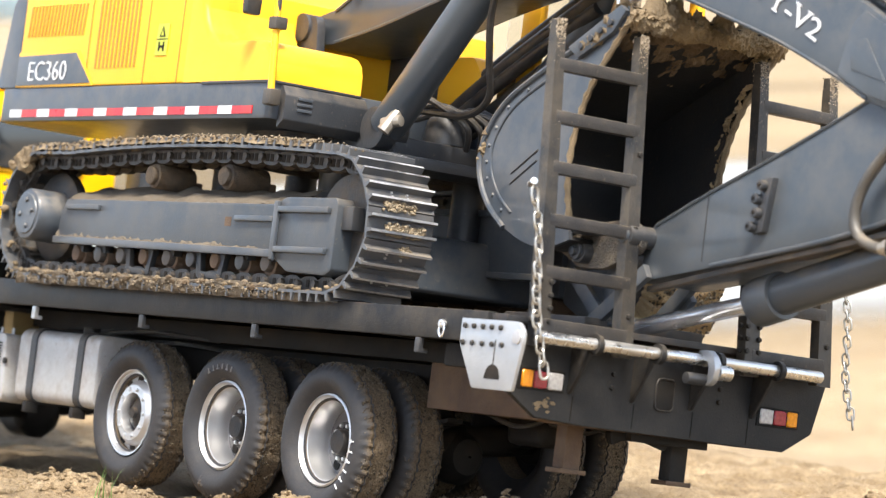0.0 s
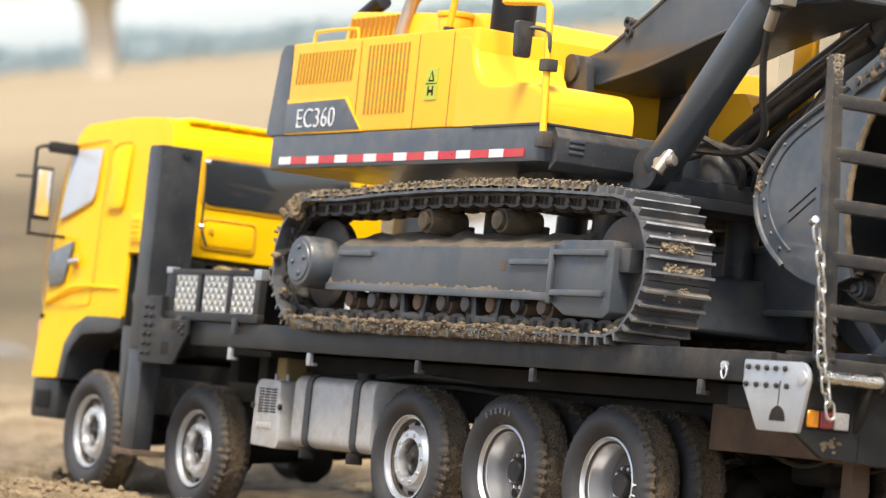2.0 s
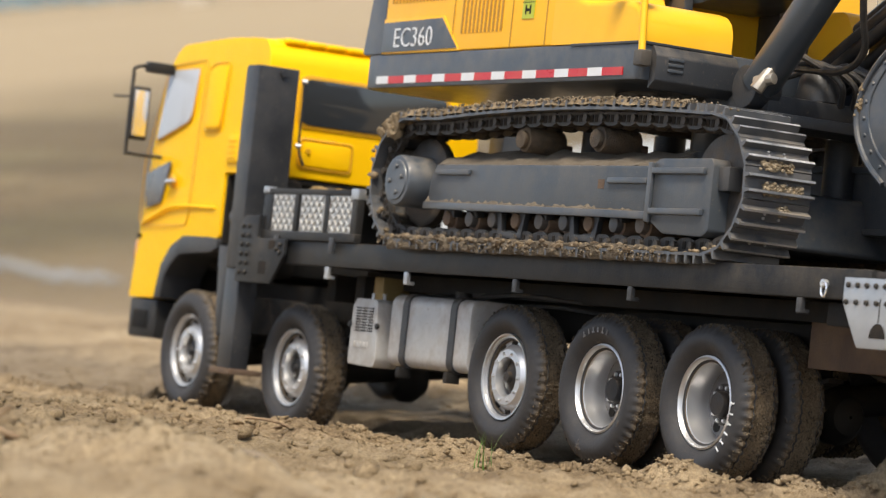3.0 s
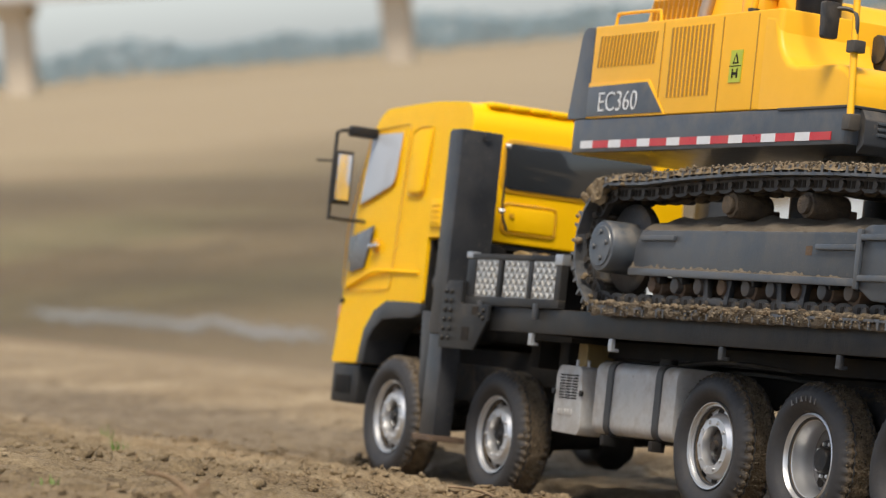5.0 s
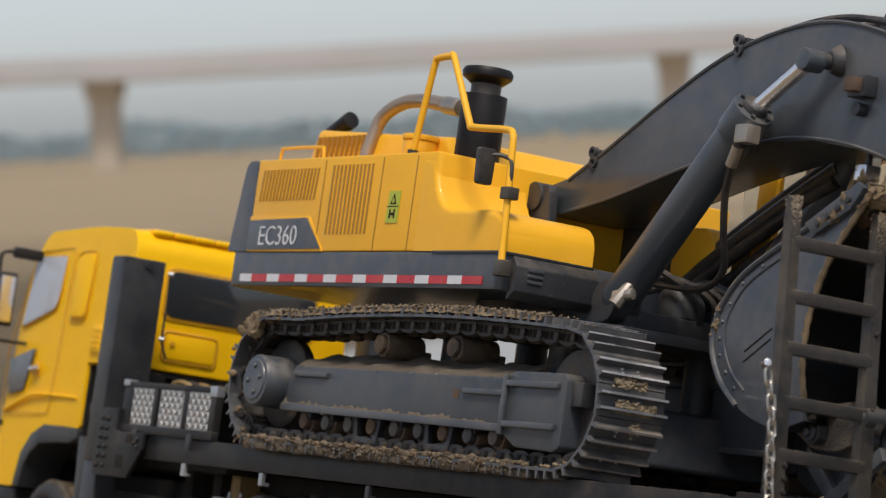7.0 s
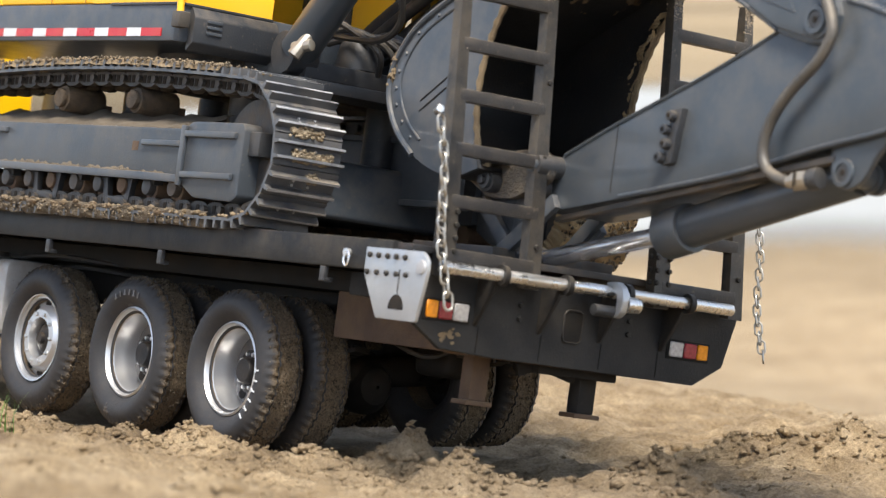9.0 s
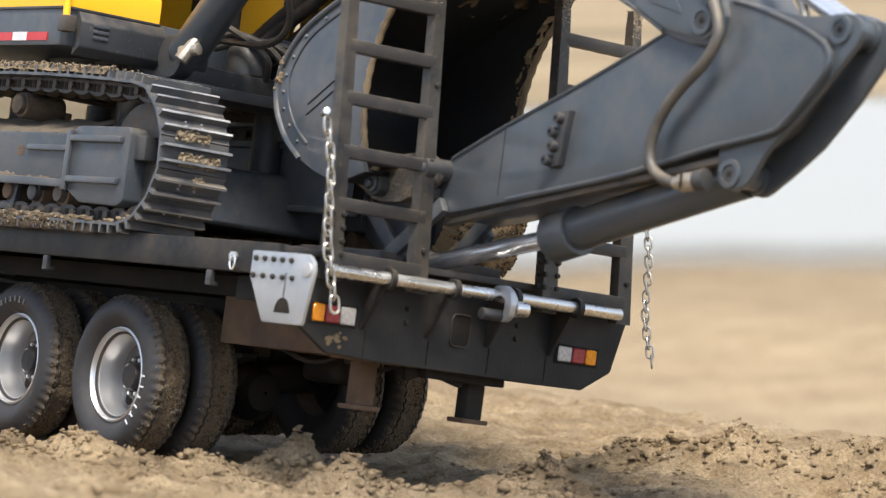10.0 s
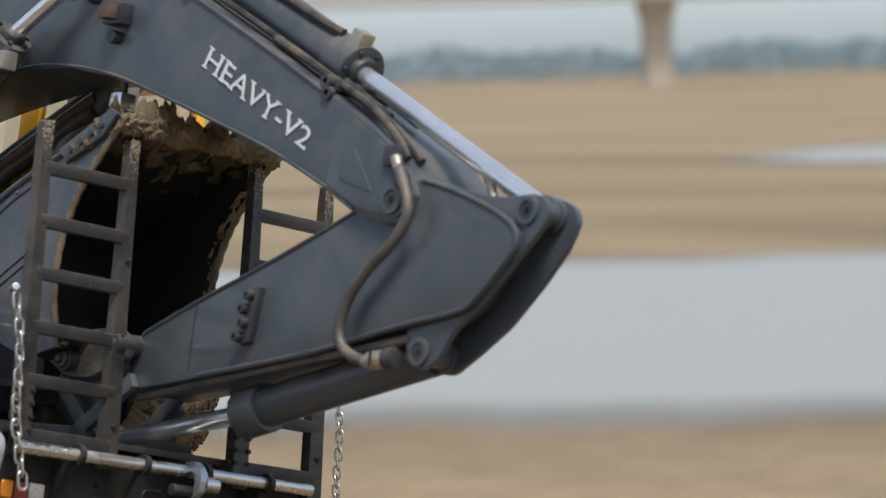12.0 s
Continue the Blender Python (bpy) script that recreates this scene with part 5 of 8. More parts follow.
        pil = rounded([(-0.8390, 0.2400), (-0.8300, 0.2440), (-0.8080, 0.2440), (-0.8105, 0.1950), (-0.8350, 0.1950)], [0.004, 0.006, 0.006, 0.005, 0.004])
        part("pillar_groove", sided(tube([(x, -0.0886 * (1 - 0.05 * max(0, (z - 0.17) / 0.092)), z) for x, z in pil], 0.0006, 5, 0, True)), LEMON_SHADE, cab)
        part("pillar_panel", sided(on_side([(x * 0.93 - 0.8235 * 0.07, z * 0.93 + 0.2195 * 0.07) for x, z in pil], 0.0878, 0.0897, 0.0010)), YELLOW_CAB, cab)
        vent = rounded([(-0.7905, 0.1922), (-0.7715, 0.1922), (-0.7715, 0.1725), (-0.7895, 0.1725)], 0.002)
        part("side_vent", sided(on_side(vent, 0.0878, 0.0904, 0.0010)), YELLOW_CAB, cab)
        for z in (0.1755, 0.1795, 0.1835, 0.1875):
            part("louvre", sided(on_side([(-0.7875, z), (-0.7745, z), (-0.7745, z + 0.0015), (-0.7875, z + 0.0015)], 0.0899, 0.0912, 0.0003)), YELLOW_CAB, cab)
        part("belt_crease", sided(tube([(-0.9200, -0.0888, 0.1270), (-0.8900, -0.0890, 0.1360), (-0.8650, -0.0892, 0.1405), (-0.8000, -0.0890, 0.1400)], 0.0012, 6)), YELLOW_CAB, cab)
        hd = rod((-0.8760, -0.0885, 0.1585), (-0.8760, -0.0900, 0.1585), 0.0050, None, 18, 0.0004)
        part("handle_cup", sided(hd), LEMON_SHADE, cab)
        part("door_handle", sided(rod((-0.8810, -0.0912, 0.1580), (-0.8665, -0.0912, 0.1590), 0.0017, 0.0014, 12, 0.0004)), CHROME, cab, "chrome door handle")
        part("side_marker", sided(rod((-0.9230, -0.0880, 0.1180), (-0.9230, -0.0898, 0.1180), 0.0018, None, 10)), DARK_WELL, cab)
        part("turn_lamp", sided(box(-0.9355, -0.9290, -0.0860, -0.0800, 0.1000, 0.1150, 0.0015)), AMBER, cab)
        # wheel arch liner
        arch = [(-0.8850, 0.0735), (-0.8780, 0.0980), (-0.8640, 0.1120), (-0.8450, 0.1195), (-0.8050, 0.1195), (-0.7880, 0.1185), (-0.7880, 0.1120), (-0.8000, 0.1085), (-0.8200, 0.1080), (-0.8480, 0.1060), (-0.8620, 0.0985), (-0.8700, 0.0900), (-0.8740, 0.0735)]
        part("wheel_arch", sided(on_side(arch, 0.0600, 0.0905, 0.0006)), CHARCOAL, cab, "dark grey wheel-arch trim")
        part("bumper_end", sided(box(-0.9290, -0.8830, -0.0880, -0.0600, 0.0440, 0.0725, 0.003)), STEEL_BLACK, cab)
        part("step_well", sided(box(-0.9200, -0.8960, -0.0890, -0.0878, 0.0510, 0.0640, 0.0003)), DARK_WELL, cab)
        part("mud_flap", sided(prism(rounded([(-0.7850, 0.1140), (-0.7700, 0.1140), (-0.7640, 0.0600), (-0.7740, 0.0500), (-0.7790, 0.0640)], 0.002), -0.0900, -0.0660, "y", 0.0008)), CHARCOAL, cab)
        # mirror on its arms
        mi = part("mirror", sided(prism(rounded([(-0.9030, 0.2250), (-0.8960, 0.2250), (-0.8960, 0.1860), (-0.9030, 0.1860)], 0.002), -0.1180, -0.1040, "y", 0.0010)), STEEL_BLACK, cab, "black wing mirror on a tube frame")
        part("mirror_tube", sided(tube([(-0.9000, -0.0850, 0.2400), (-0.9000, -0.1060, 0.2405), (-0.9000, -0.1165, 0.2380), (-0.9000, -0.1175, 0.2300), (-0.9000, -0.1175, 0.1800), (-0.9000, -0.1150, 0.1760), (-0.9050, -0.0860, 0.1760)], 0.0014, 8)), STEEL_BLACK, mi)
        part("mirror_glass", sided(box(-0.8962, -0.8955, -0.1165, -0.1055, 0.1890, 0.2220, 0.0002)), CHROME, mi)
        part("mirror_top", sided(box(-0.9040, -0.8960, -0.1080, -0.0860, 0.2360, 0.2440, 0.002)), STEEL_BLACK, mi)
        part("side_feeler", sided(rod((-0.9000, -0.1170, 0.2170), (-0.9100, -0.1270, 0.2165), 0.0008)), STEEL_BLACK, mi)
    # rear wall: window, panel and roof ribs
    part("rear_seal", prism(rounded([(-0.0605, 0.2375), (0.0605, 0.2375), (0.0605, 0.2005), (-0.0605, 0.2005)], 0.008), -0.7462, -0.7449, "x", 0.0005), LEMON_SHADE, cab)
    part("rear_window", prism(rounded([(-0.0580, 0.2350), (0.0580, 0.2350), (0.0580, 0.2030), (-0.0580, 0.2030)], 0.007), -0.7460, -0.7441, "x", 0.0005), GLASS, cab, "dark tinted rear window")
    for y0, y1 in ((-0.0550, -0.0160), (0.0060, 0.0540)):
        part("panel_groove", tube([(-0.7452, y, z) for y, z in rounded([(y0 - 0.0015, 0.1930), (y1 + 0.0015, 0.1930), (y1 + 0.0015, 0.1730), (y0 - 0.0015, 0.1730)], 0.004)], 0.0009, 6, 0, True), LEMON_SHADE, cab)
        part("rear_panel", prism(rounded([(y0, 0.1915), (y1, 0.1915), (y1, 0.1745), (y0, 0.1745)], 0.003), -0.7462, -0.7438, "x", 0.0010), YELLOW_CAB, cab)
    part("panel_knob", rod((-0.7440, -0.0500, 0.1850), (-0.7425, -0.0500, 0.1850), 0.0018, None, 12), LEMON_SHADE, cab)
    for k in range(9):
        y = -0.064 + 0.0160 * k
        part("roof_rib", box(-0.8700, -0.7500, y - 0.0076, y + 0.0076, 0.2575, 0.2617, 0.0022, 4), YELLOW_CAB, cab)
    part("windscreen", prism([(-0.0740, 0.1780), (0.0740, 0.1780), (0.0690, 0.2380), (-0.0690, 0.2380)], -0.9300, -0.9270, "x", 0.0006), GLASS, cab).matrix_basis = Matrix.Translation((0.012, 0, 0.01)) @ Matrix.Translation((-0.93, 0, 0.178)) @ Matrix.Rotation(radians(16), 4, "Y") @ Matrix.Translation((0.93 - 0.004, 0, -0.178))
    part("front_bumper", box(-0.9340, -0.9100, -0.0820, 0.0820, 0.0450, 0.0740, 0.004), STEEL_BLACK, cab)
    # Near-black sheets over the yellow of the wheel arch and cab underside
    part("arch_dark_sheet", prism([(-0.7895, 0.1640), (-0.7895, 0.1180), (-0.8050, 0.1180), (-0.8450, 0.1180), (-0.8635, 0.1105), (-0.8770, 0.0970), (-0.8838, 0.0735), (-0.8815, 0.0735), (-0.8750, 0.0960), (-0.8620, 0.1090), (-0.8445, 0.1160), (-0.8050, 0.1160), (-0.7870, 0.1160), (-0.7870, 0.1640)], -0.0870, 0.0870, "y", 0), DARK_WELL, cab)
    part("cab_underside", box(-0.7890, -0.7480, -0.0840, 0.0840, 0.1610, 0.1650, 0.001), DARK_WELL, cab)
    part("cab_floor", box(-0.9200, -0.7700, -0.0600, 0.0600, 0.0980, 0.1180, 0.002), DARK_WELL, cab)
    part("intake_stack", box(-0.7700, -0.7420, -0.0860, -0.0500, 0.0950, 0.1640, 0.006), DARK_WELL, truck)
    part("intake_pipe", tube([(-0.7550, -0.0880, 0.1350), (-0.7480, -0.0960, 0.1330), (-0.7420, -0.0900, 0.1180), (-0.7420, -0.0860, 0.0950)], 0.0060, 12), CHARCOAL, truck)
    for k, y in enumerate((-0.052, -0.044, -0.036, -0.022)):
        part("air_coil", tube([(-0.738, y, 0.146), (-0.726, y, 0.158), (-0.712, y + 0.004, 0.157), (-0.702, y + 0.006, 0.146)], 0.0019, 8), HOSE if k % 2 else surface("brass_tube", (0.45, 0.33, 0.16), 0.4, metal=0.7), truck)
    for y, z in ((-0.0800, 0.2290), (-0.0800, 0.1850)):
        part("post_clamp", rod((-0.7040, y, z), (-0.7020, y + 0.003, z), 0.0017, None, 12, 0.0004), ALLOY_DULL, truck)
    part("clamp_tube", tube([(-0.7030, -0.0790, 0.2290), (-0.7025, -0.0785, 0.2100), (-0.7025, -0.0785, 0.1850), (-0.7020, -0.0740, 0.1720)], 0.0009, 6), STEEL_BLACK, truck)


GLASS_GREY = surface("grey_glass", (0.10, 0.105, 0.115), 0.2, dust=0.05, var=0.05, grain=0.03)
build_cab()
for side in (-1, 1):
    part("mud_guard", prism([(-0.735, 0.080), (-0.700, 0.080), (-0.690, 0.060), (-0.690, 0.055), (-0.738, 0.055)], side * 0.09 if side > 0 else -0.09, side * 0.06 if side > 0 else -0.06, "y", 0.001), DARK_WELL, truck)


# ---- loading ramps that stand on the tail ----
def ramp(yl0, yl1, yr0, yr1, ytl, ytr, label):
    """Posts from the deck (left from yl0 to yl1, right from yr0 to yr1) to the tops at ytl and ytr."""
    base = ((yl0 + yr1) / 2)
    r = thing("loading_ramp", (0.012, base, 0.1120), label, "ramp", "loading ramps")

    def at(z):
        return 0.0120 - 0.0120 * (z - 0.11) / 0.158

    def post(y0, y1, yt, wt, inner):
        b = bmesh.new()
        rings = []
        for z, u in ((0.1040, 0.0), (0.2480, 0.91), (0.2600, 0.97), (0.2680, 1.0)):
            w = ((y1 - y0) * (1 - u) + wt * u) * 0.66
            c = ((y0 + y1) / 2) * (1 - u) + yt * u
            d = 0.0034 if z < 0.255 else (0.0030 if z < 0.265 else 0.0022)
            x = at(z)
            rings.append([b.verts.new((x + sx * d, c + sy * w / 2, z)) for sx, sy in ((-1, -1), (1, -1), (1, 1), (-1, 1))])
        b.faces.new(rings[0][::-1]), b.faces.new(rings[-1])
        for A, B in zip(rings, rings[1:]):
            for k in range(4):
                b.faces.new((A[k], A[(k + 1) % 4], B[(k + 1) % 4], B[k]))
        p = part("post", bevel(b, 0.0006, 2), POST, r)
        rng = random.Random(int((yt + 1) * 1000))
        specks = []
        for k in range(520):
            z = 0.2690 - min(0.070, rng.expovariate(1 / 0.013))
            u = (z - 0.1040) / 0.164
            y = ((y0 + y1) / 2) * (1 - u) + yt * u
            specks.append(((at(z) + rng.choice((-0.003, 0.003, 0.003)) * rng.uniform(0.9, 1.05), y + rng.uniform(-0.0030, 0.0030), z), rng.uniform(0.0002, 0.0006)))
        granules(p, "stuck_sand", specks, STUCK, 5)
        return p
    lp = post(yl0, yl1, ytl, 0.0085, 1)
    rp = post(yr0, yr1, ytr, 0.0085, -1)
    for k, z in enumerate((0.1150, 0.1415, 0.1675, 0.1940, 0.2195, 0.2460)):
        u = (z - 0.1040) / 0.164
        a = ((yl0 + yl1) / 2) * (1 - u) + ytl * u
        c = ((yr0 + yr1) / 2) * (1 - u) + ytr * u
        part("rung", box(at(z) - 0.0036, at(z) + 0.0036, a, c, z - 0.0032, z + 0.0032, 0.0006), RUNG, r)
    for z in (0.1170, 0.1235, 0.1300, 0.1365):
        for y in (yl0 + 0.0015, yl1 - 0.003):
            piece("bolt", BOLT_BLACK, r, Matrix.Translation((at(z) + 0.0034, y * 0.72 + 0.28 * (yl0 + yl1) / 2, z)) @ Matrix.Rotation(radians(90), 4, "Z"))
        piece("bolt", BOLT_BLACK, r, Matrix.Translation((at(z), yl0 * 0.86 + 0.14 * yl1, z)))
    for z in (0.1250, 0.1700, 0.2080):
        piece("bolt", BOLT_BLACK, r, Matrix.Translation((at(z) + 0.0034, (yr0 + yr1) / 2, z)) @ Matrix.Rotation(radians(90), 4, "Z"))
    return r


RUNG = surface("dusty_black_steel", (0.020, 0.020, 0.022), 0.45, dust=0.05, top=0.7, grain=0.5, spots=0.22)
ramp(-0.0995, -0.0855, -0.0460, -0.0320, -0.0945, -0.0405, "black steel ladder ramp standing upright on the truck tail")
ramp(0.0375, 0.0530, 0.0890, 0.1035, 0.0415, 0.0905, "dusty black ladder ramp half hidden behind the excavator arm")


# ---- chains ----
def link_mesh(wide, tall, r):
    pts = []
    for k in range(20):
        a = 2 * math.pi * k / 20
        c, s = math.cos(a), math.sin(a)
        pts.append((wide * c, 0, (tall - wide) * (1 if s > 0 else -1) * (abs(s) > 0.05) + wide * s))
    return mesh_of(tube(pts, r, 8, 0, True), "chain_link", CHAIN_STEEL)


def chain(p0, p1, n, wide, tall, r, label):
    p0, p1 = Vector(p0), Vector(p1)
    c = thing("chain", p1, label, "chain", "safety chains")
    me = link_mesh(wide, tall, r)
    d = p1 - p0
    q = d.to_track_quat("-Z", "Y").to_matrix().to_4x4()
    rng = random.Random(n)
    for k in range(n):
        u = (k + 0.5) / n
        bend = Vector((0.0015 * math.sin(5 * u + 1), 0.0012 * math.sin(7 * u), 0))
        turn = Matrix.Rotation(radians(35 if k % 2 else 125) + rng.uniform(-0.25, 0.25), 4, "Z")
        piece("chain_link", me, c, Matrix.Translation(p0 + d * u + bend) @ q @ turn)
    part("hook_bolt", rod(p0 + Vector((-0.006, 0.003, 0.003)), p0 + Vector((0.0020, -0.001, 0.004)), 0.0019, None, 14, 0.0004), BAR_STEEL, c)


chain((0.0195, -0.1125, 0.1800), (0.0300, -0.0995, 0.0890), 15, 0.0023, 0.0044, 0.00072, "galvanised steel chain hooked to the ramp post")
chain((0.0092, 0.1070, 0.1600), (0.0300, 0.1070, 0.0845), 16, 0.0019, 0.0035, 0.00055, "thin galvanised chain hanging free beside the tail")

# ---- the tracked excavator on the bed ----
exc = thing("tracked_excavator", (-0.32, 0, 0.1182), "amber and slate-grey model excavator on muddy steel tracks", "excavator")

# tracks
TC_L, TC_R, TZ, TR = -0.4815, -0.1505, 0.1592, 0.0382


def track_way(n):
    """Places, turns and n even steps along the outside of a track; the upper run rides a little high over its rollers."""
    pts = []
    for k in range(60):
        u = k / 60
        x = TC_R + (TC_L - TC_R) * u
        pts.append((x, TZ + TR + 0.0045 * math.sin(math.pi * min(1, u * 1.15)) ** 0.8 if u < 0.87 else TZ + TR + 0.0045 * math.sin(math.pi * 0.9999) ** 0.8))
    for k in range(40):
        a = math.pi / 2 + math.pi * k / 40
        pts.append((TC_L + TR * math.cos(a), TZ + TR * math.sin(a)))
    for k in range(60):
        u = k / 60
        pts.append((TC_L + (TC_R - TC_L) * u, TZ - TR))
    for k in range(40):
        a = -math.pi / 2 + math.pi * k / 40
        pts.append((TC_R + TR * math.cos(a), TZ + TR * math.sin(a)))
    pts = [Vector(p) for p in pts]
    lens_, total = [0.0], 0.0
    for a, b in zip(pts, pts[1:] + pts[:1]):
        total += (b - a).length
        lens_.append(total)
    ring = pts + [pts[0]]
    out, j = [], 0
    for k in range(n):
        s = total * (k + 0.5) / n
        while lens_[j + 1] < s:
            j += 1
        u = (s - lens_[j]) / (lens_[j + 1] - lens_[j])
        p = ring[j].lerp(ring[j + 1], u)
        d = (ring[j + 1] - ring[j]).normalized()
        out.append((p, d))
    return out, total


SHOES = 54
WAY, AROUND = track_way(SHOES)
PITCH = AROUND / SHOES
WID = 0.0425


def shoe_mesh():
    """One shoe: x along the chain, z outward, with two ridges and an upturned edge."""
    h = PITCH * 0.49
    prof = [(-h, -0.0016), (h, -0.0016), (h, 0.0), (h * 0.62, 0.0), (h * 0.56, 0.0042), (h * 0.40, 0.0042), (h * 0.32, 0.0), (-h * 0.36, 0.0), (-h * 0.44, 0.0042), (-h * 0.60, 0.0042), (-h * 0.66, 0.0), (-h, 0.0)]
    b = prism(prof, -WID / 2, WID / 2, "y", 0)
    me = mesh_of(b, "track_shoe", SHOE, 25)
    me.materials.append(GROUSER)
    for f in me.polygons:
        f.material_index = int(f.center.z > 0.0035)
    return me


def link_block():
    h = PITCH * 0.50
    b = prism(rounded([(-h, -0.0024), (-h * 0.5, -0.0018), (h * 0.5, -0.0018), (h, -0.0024), (h, -0.0080), (h * 0.45, -0.0098), (-h * 0.45, -0.0098), (-h, -0.0080)], 0.0012), -0.0135, -0.0095, "y", 0)
    b = prism(rounded([(-h, -0.0024), (-h * 0.5, -0.0018), (h * 0.5, -0.0018), (h, -0.0024), (h, -0.0080), (h * 0.45, -0.0098), (-h * 0.45, -0.0098), (-h, -0.0080)], 0.0012), 0.0095, 0.0135, "y", 0, 1, b)
    b = rod((h * 0.9, -0.0160, -0.0056), (h * 0.9, 0.0160, -0.0056), 0.0021, None, 10, 0, b)
    return mesh_of(b, "track_link", LINK, 30)


def slot_mesh():
    h = PITCH * 0.5
    b = box(-h * 0.62, -h * 0.25, -0.0138, -0.0130, -0.0078, -0.0036, 0)
    b = box(-h * 0.05, h * 0.30, -0.0138, -0.0130, -0.0078, -0.0036, 0, 1, b)
    return mesh_of(b, "link_slot", DARK_WELL, 0)


SHOE_ME, LINK_ME, SLOT_ME = shoe_mesh(), link_block(), slot_mesh()
SHOE_BOLT = mesh_of(rod((0, 0, -0.0004), (0, 0, 0.0009), 0.0009, 0.0007, 6), "shoe_bolt", ALLOY_DULL)


def sheet_part(name, grid, material, parent):
    """A ragged sheet from rows of places."""
    rows, cols = len(grid), len(grid[0])
    b = bmesh.new()
    vs = [[b.verts.new(p) for p in row] for row in grid]
    for r in range(rows - 1):
        for c in range(cols - 1):
            b.faces.new((vs[r][c], vs[r][c + 1], vs[r + 1][c + 1], vs[r + 1][c]))
    return part(name, b, material, parent, "", 42)


def crawler(side):
    yc = side * (0.119 - WID / 2)
    s = -side  # outward is -y on the near side
    yo = side * 0.1150
    y_in = side * 0.0800
    lo, hi = min(yo, y_in), max(yo, y_in)
    frame_prof = [(-0.4520, 0.1445), (-0.4500, 0.1600), (-0.4440, 0.1690), (-0.2020, 0.1690), (-0.2020, 0.1420), (-0.2300, 0.1412)]
    tr = part("crawler", prism(rounded(frame_prof, 0.0015), lo, hi, "y", 0.0008), GREY_DUSTY, exc, "slate-grey track frame inside a muddy steel track")
    f0, f1 = sorted((yo, yo + side * 0.0022))
    part("flange", prism([(-0.4530, 0.1418), (-0.4530, 0.1462), (-0.2020, 0.1438), (-0.2020, 0.1395)], f0, f1, "y", 0.0005), GREY, tr)
    for x0, x1, z in ((-0.4420, -0.4020, 0.1642), (-0.2480, -0.2080, 0.1606)):
        part("step_bar", box(x0, x1, f0, f1 + 0.0 if side > 0 else f1, z - 0.0016, z + 0.0016, 0.0006), GREY, tr)
    part("grease_hole", box(-0.2600, -0.2535, *sorted((yo + side * 0.0002, yo - side * 0.0010)), 0.1560, 0.1612, 0), RUST, tr)
    rows = []
    for i in range(90):
        x = -0.4440 + 0.2380 * i / 89
        row = []
        for k in range(9):
            u = k / 8
            q = Vector((x * 60, u * 2.2, side * 3.0))
            lift = 0.0016 * (0.6 + 1.2 * noise.fractal(q, 0.7, 2.2, 4)) - (0.0016 if k in (0, 8) else 0)
            row.append(Vector((x, side * (0.1146 - 0.030 * u) + 0.0012 * noise.noise(q * 2), 0.1690 + 0.0110 * u + lift)))
        rows.append(row)
    sheet_part("frame_top_mud", rows, FRAME_DUST, tr)
    rows = []
    for i in range(110):
        x = -0.4510 + 0.2290 * i / 109
        z = 0.1463 - 0.0024 * (x + 0.4530) / 0.2510
        q = Vector((x * 160, 1.7, side * 5.0))
        up = max(0.0, 0.0012 + 0.0034 * noise.fractal(q, 0.7, 2.2, 4))
        out = side * (0.0004 + 0.0016 * min(1.0, up / 0.0020))
        rows.append([Vector((x, yo + out, z - 0.0002)), Vector((x, yo + out * 0.7, z + 0.0005 + 0.15 * up)), Vector((x, yo + out * 0.3 + side * 0.0002, z + 0.0003 + 0.55 * up)), Vector((x, yo - side * 0.0001, z + up))])
    sheet_part("ledge_mud", rows, FRAME_DUST, tr)
    # box at the idler end with two ribs
    bo0, bo1 = sorted((side * 0.1172, side * 0.0840))
    part("idler_box", prism(rounded([(-0.2025, 0.1700), (-0.1960, 0.1730), (-0.1470, 0.1730), (-0.1445, 0.1700), (-0.1445, 0.1340), (-0.1500, 0.1310), (-0.1880, 0.1320), (-0.2025, 0.1390)], 0.0018), bo0, bo1, "y", 0.0012), GREY_DUSTY, tr)
    r0, r1 = sorted((side * 0.1172, side * 0.1198))
    for z in (0.1660, 0.1440):
        part("rib", box(-0.2000, -0.1500, r0, r1, z - 0.0017, z + 0.0017, 0.0006), GREY, tr)
    part("rib", box(-0.2035, -0.1995, r0, r1 - 0.0004, 0.1380, 0.1705, 0.0006), GREY, tr)
    part("stop_block", box(-0.1440, -0.1340, *sorted((side * 0.1140, side * 0.1010)), 0.1560, 0.1690, 0.001), CHARCOAL, tr)
    part("idler", revolve([(0.008, -0.008), (0.028, -0.008), (0.0285, 0.008), (0.008, 0.008)], (TC_R, yc, TZ), "y", 32), LINK, tr)
    part("sprocket", revolve([(0.008, -0.005), (0.025, -0.005), (0.0275, -0.003), (0.0275, 0.003), (0.025, 0.005), (0.008, 0.005)], (TC_L, yc, TZ), "y", 24), LINK, tr)
    # final drive with bolts
    d = part("final_drive", revolve([(0.0001, 0.0), (0.0120, 0.0), (0.0125, s * 0.0008), (0.0148, s * 0.0010), (0.0158, s * 0.0022), (0.0160, s * 0.0250), (0.0001, s * 0.0250)], (TC_L + 0.006, side * 0.1255, TZ - 0.001), "y", 36), GREY, tr, "round slate-grey final drive cover")
    for x, z in ((0.0, 0.0075), (0.0072, 0.001), (-0.0070, -0.0015), (0.0020, -0.0085)):
        piece("bolt", BOLT_GREY, d, Matrix.Translation((TC_L + 0.006 + x, side * 0.1255, TZ + z)) @ (Matrix.Identity(4) if side < 0 else Matrix.Rotation(math.pi, 4, "Z")))
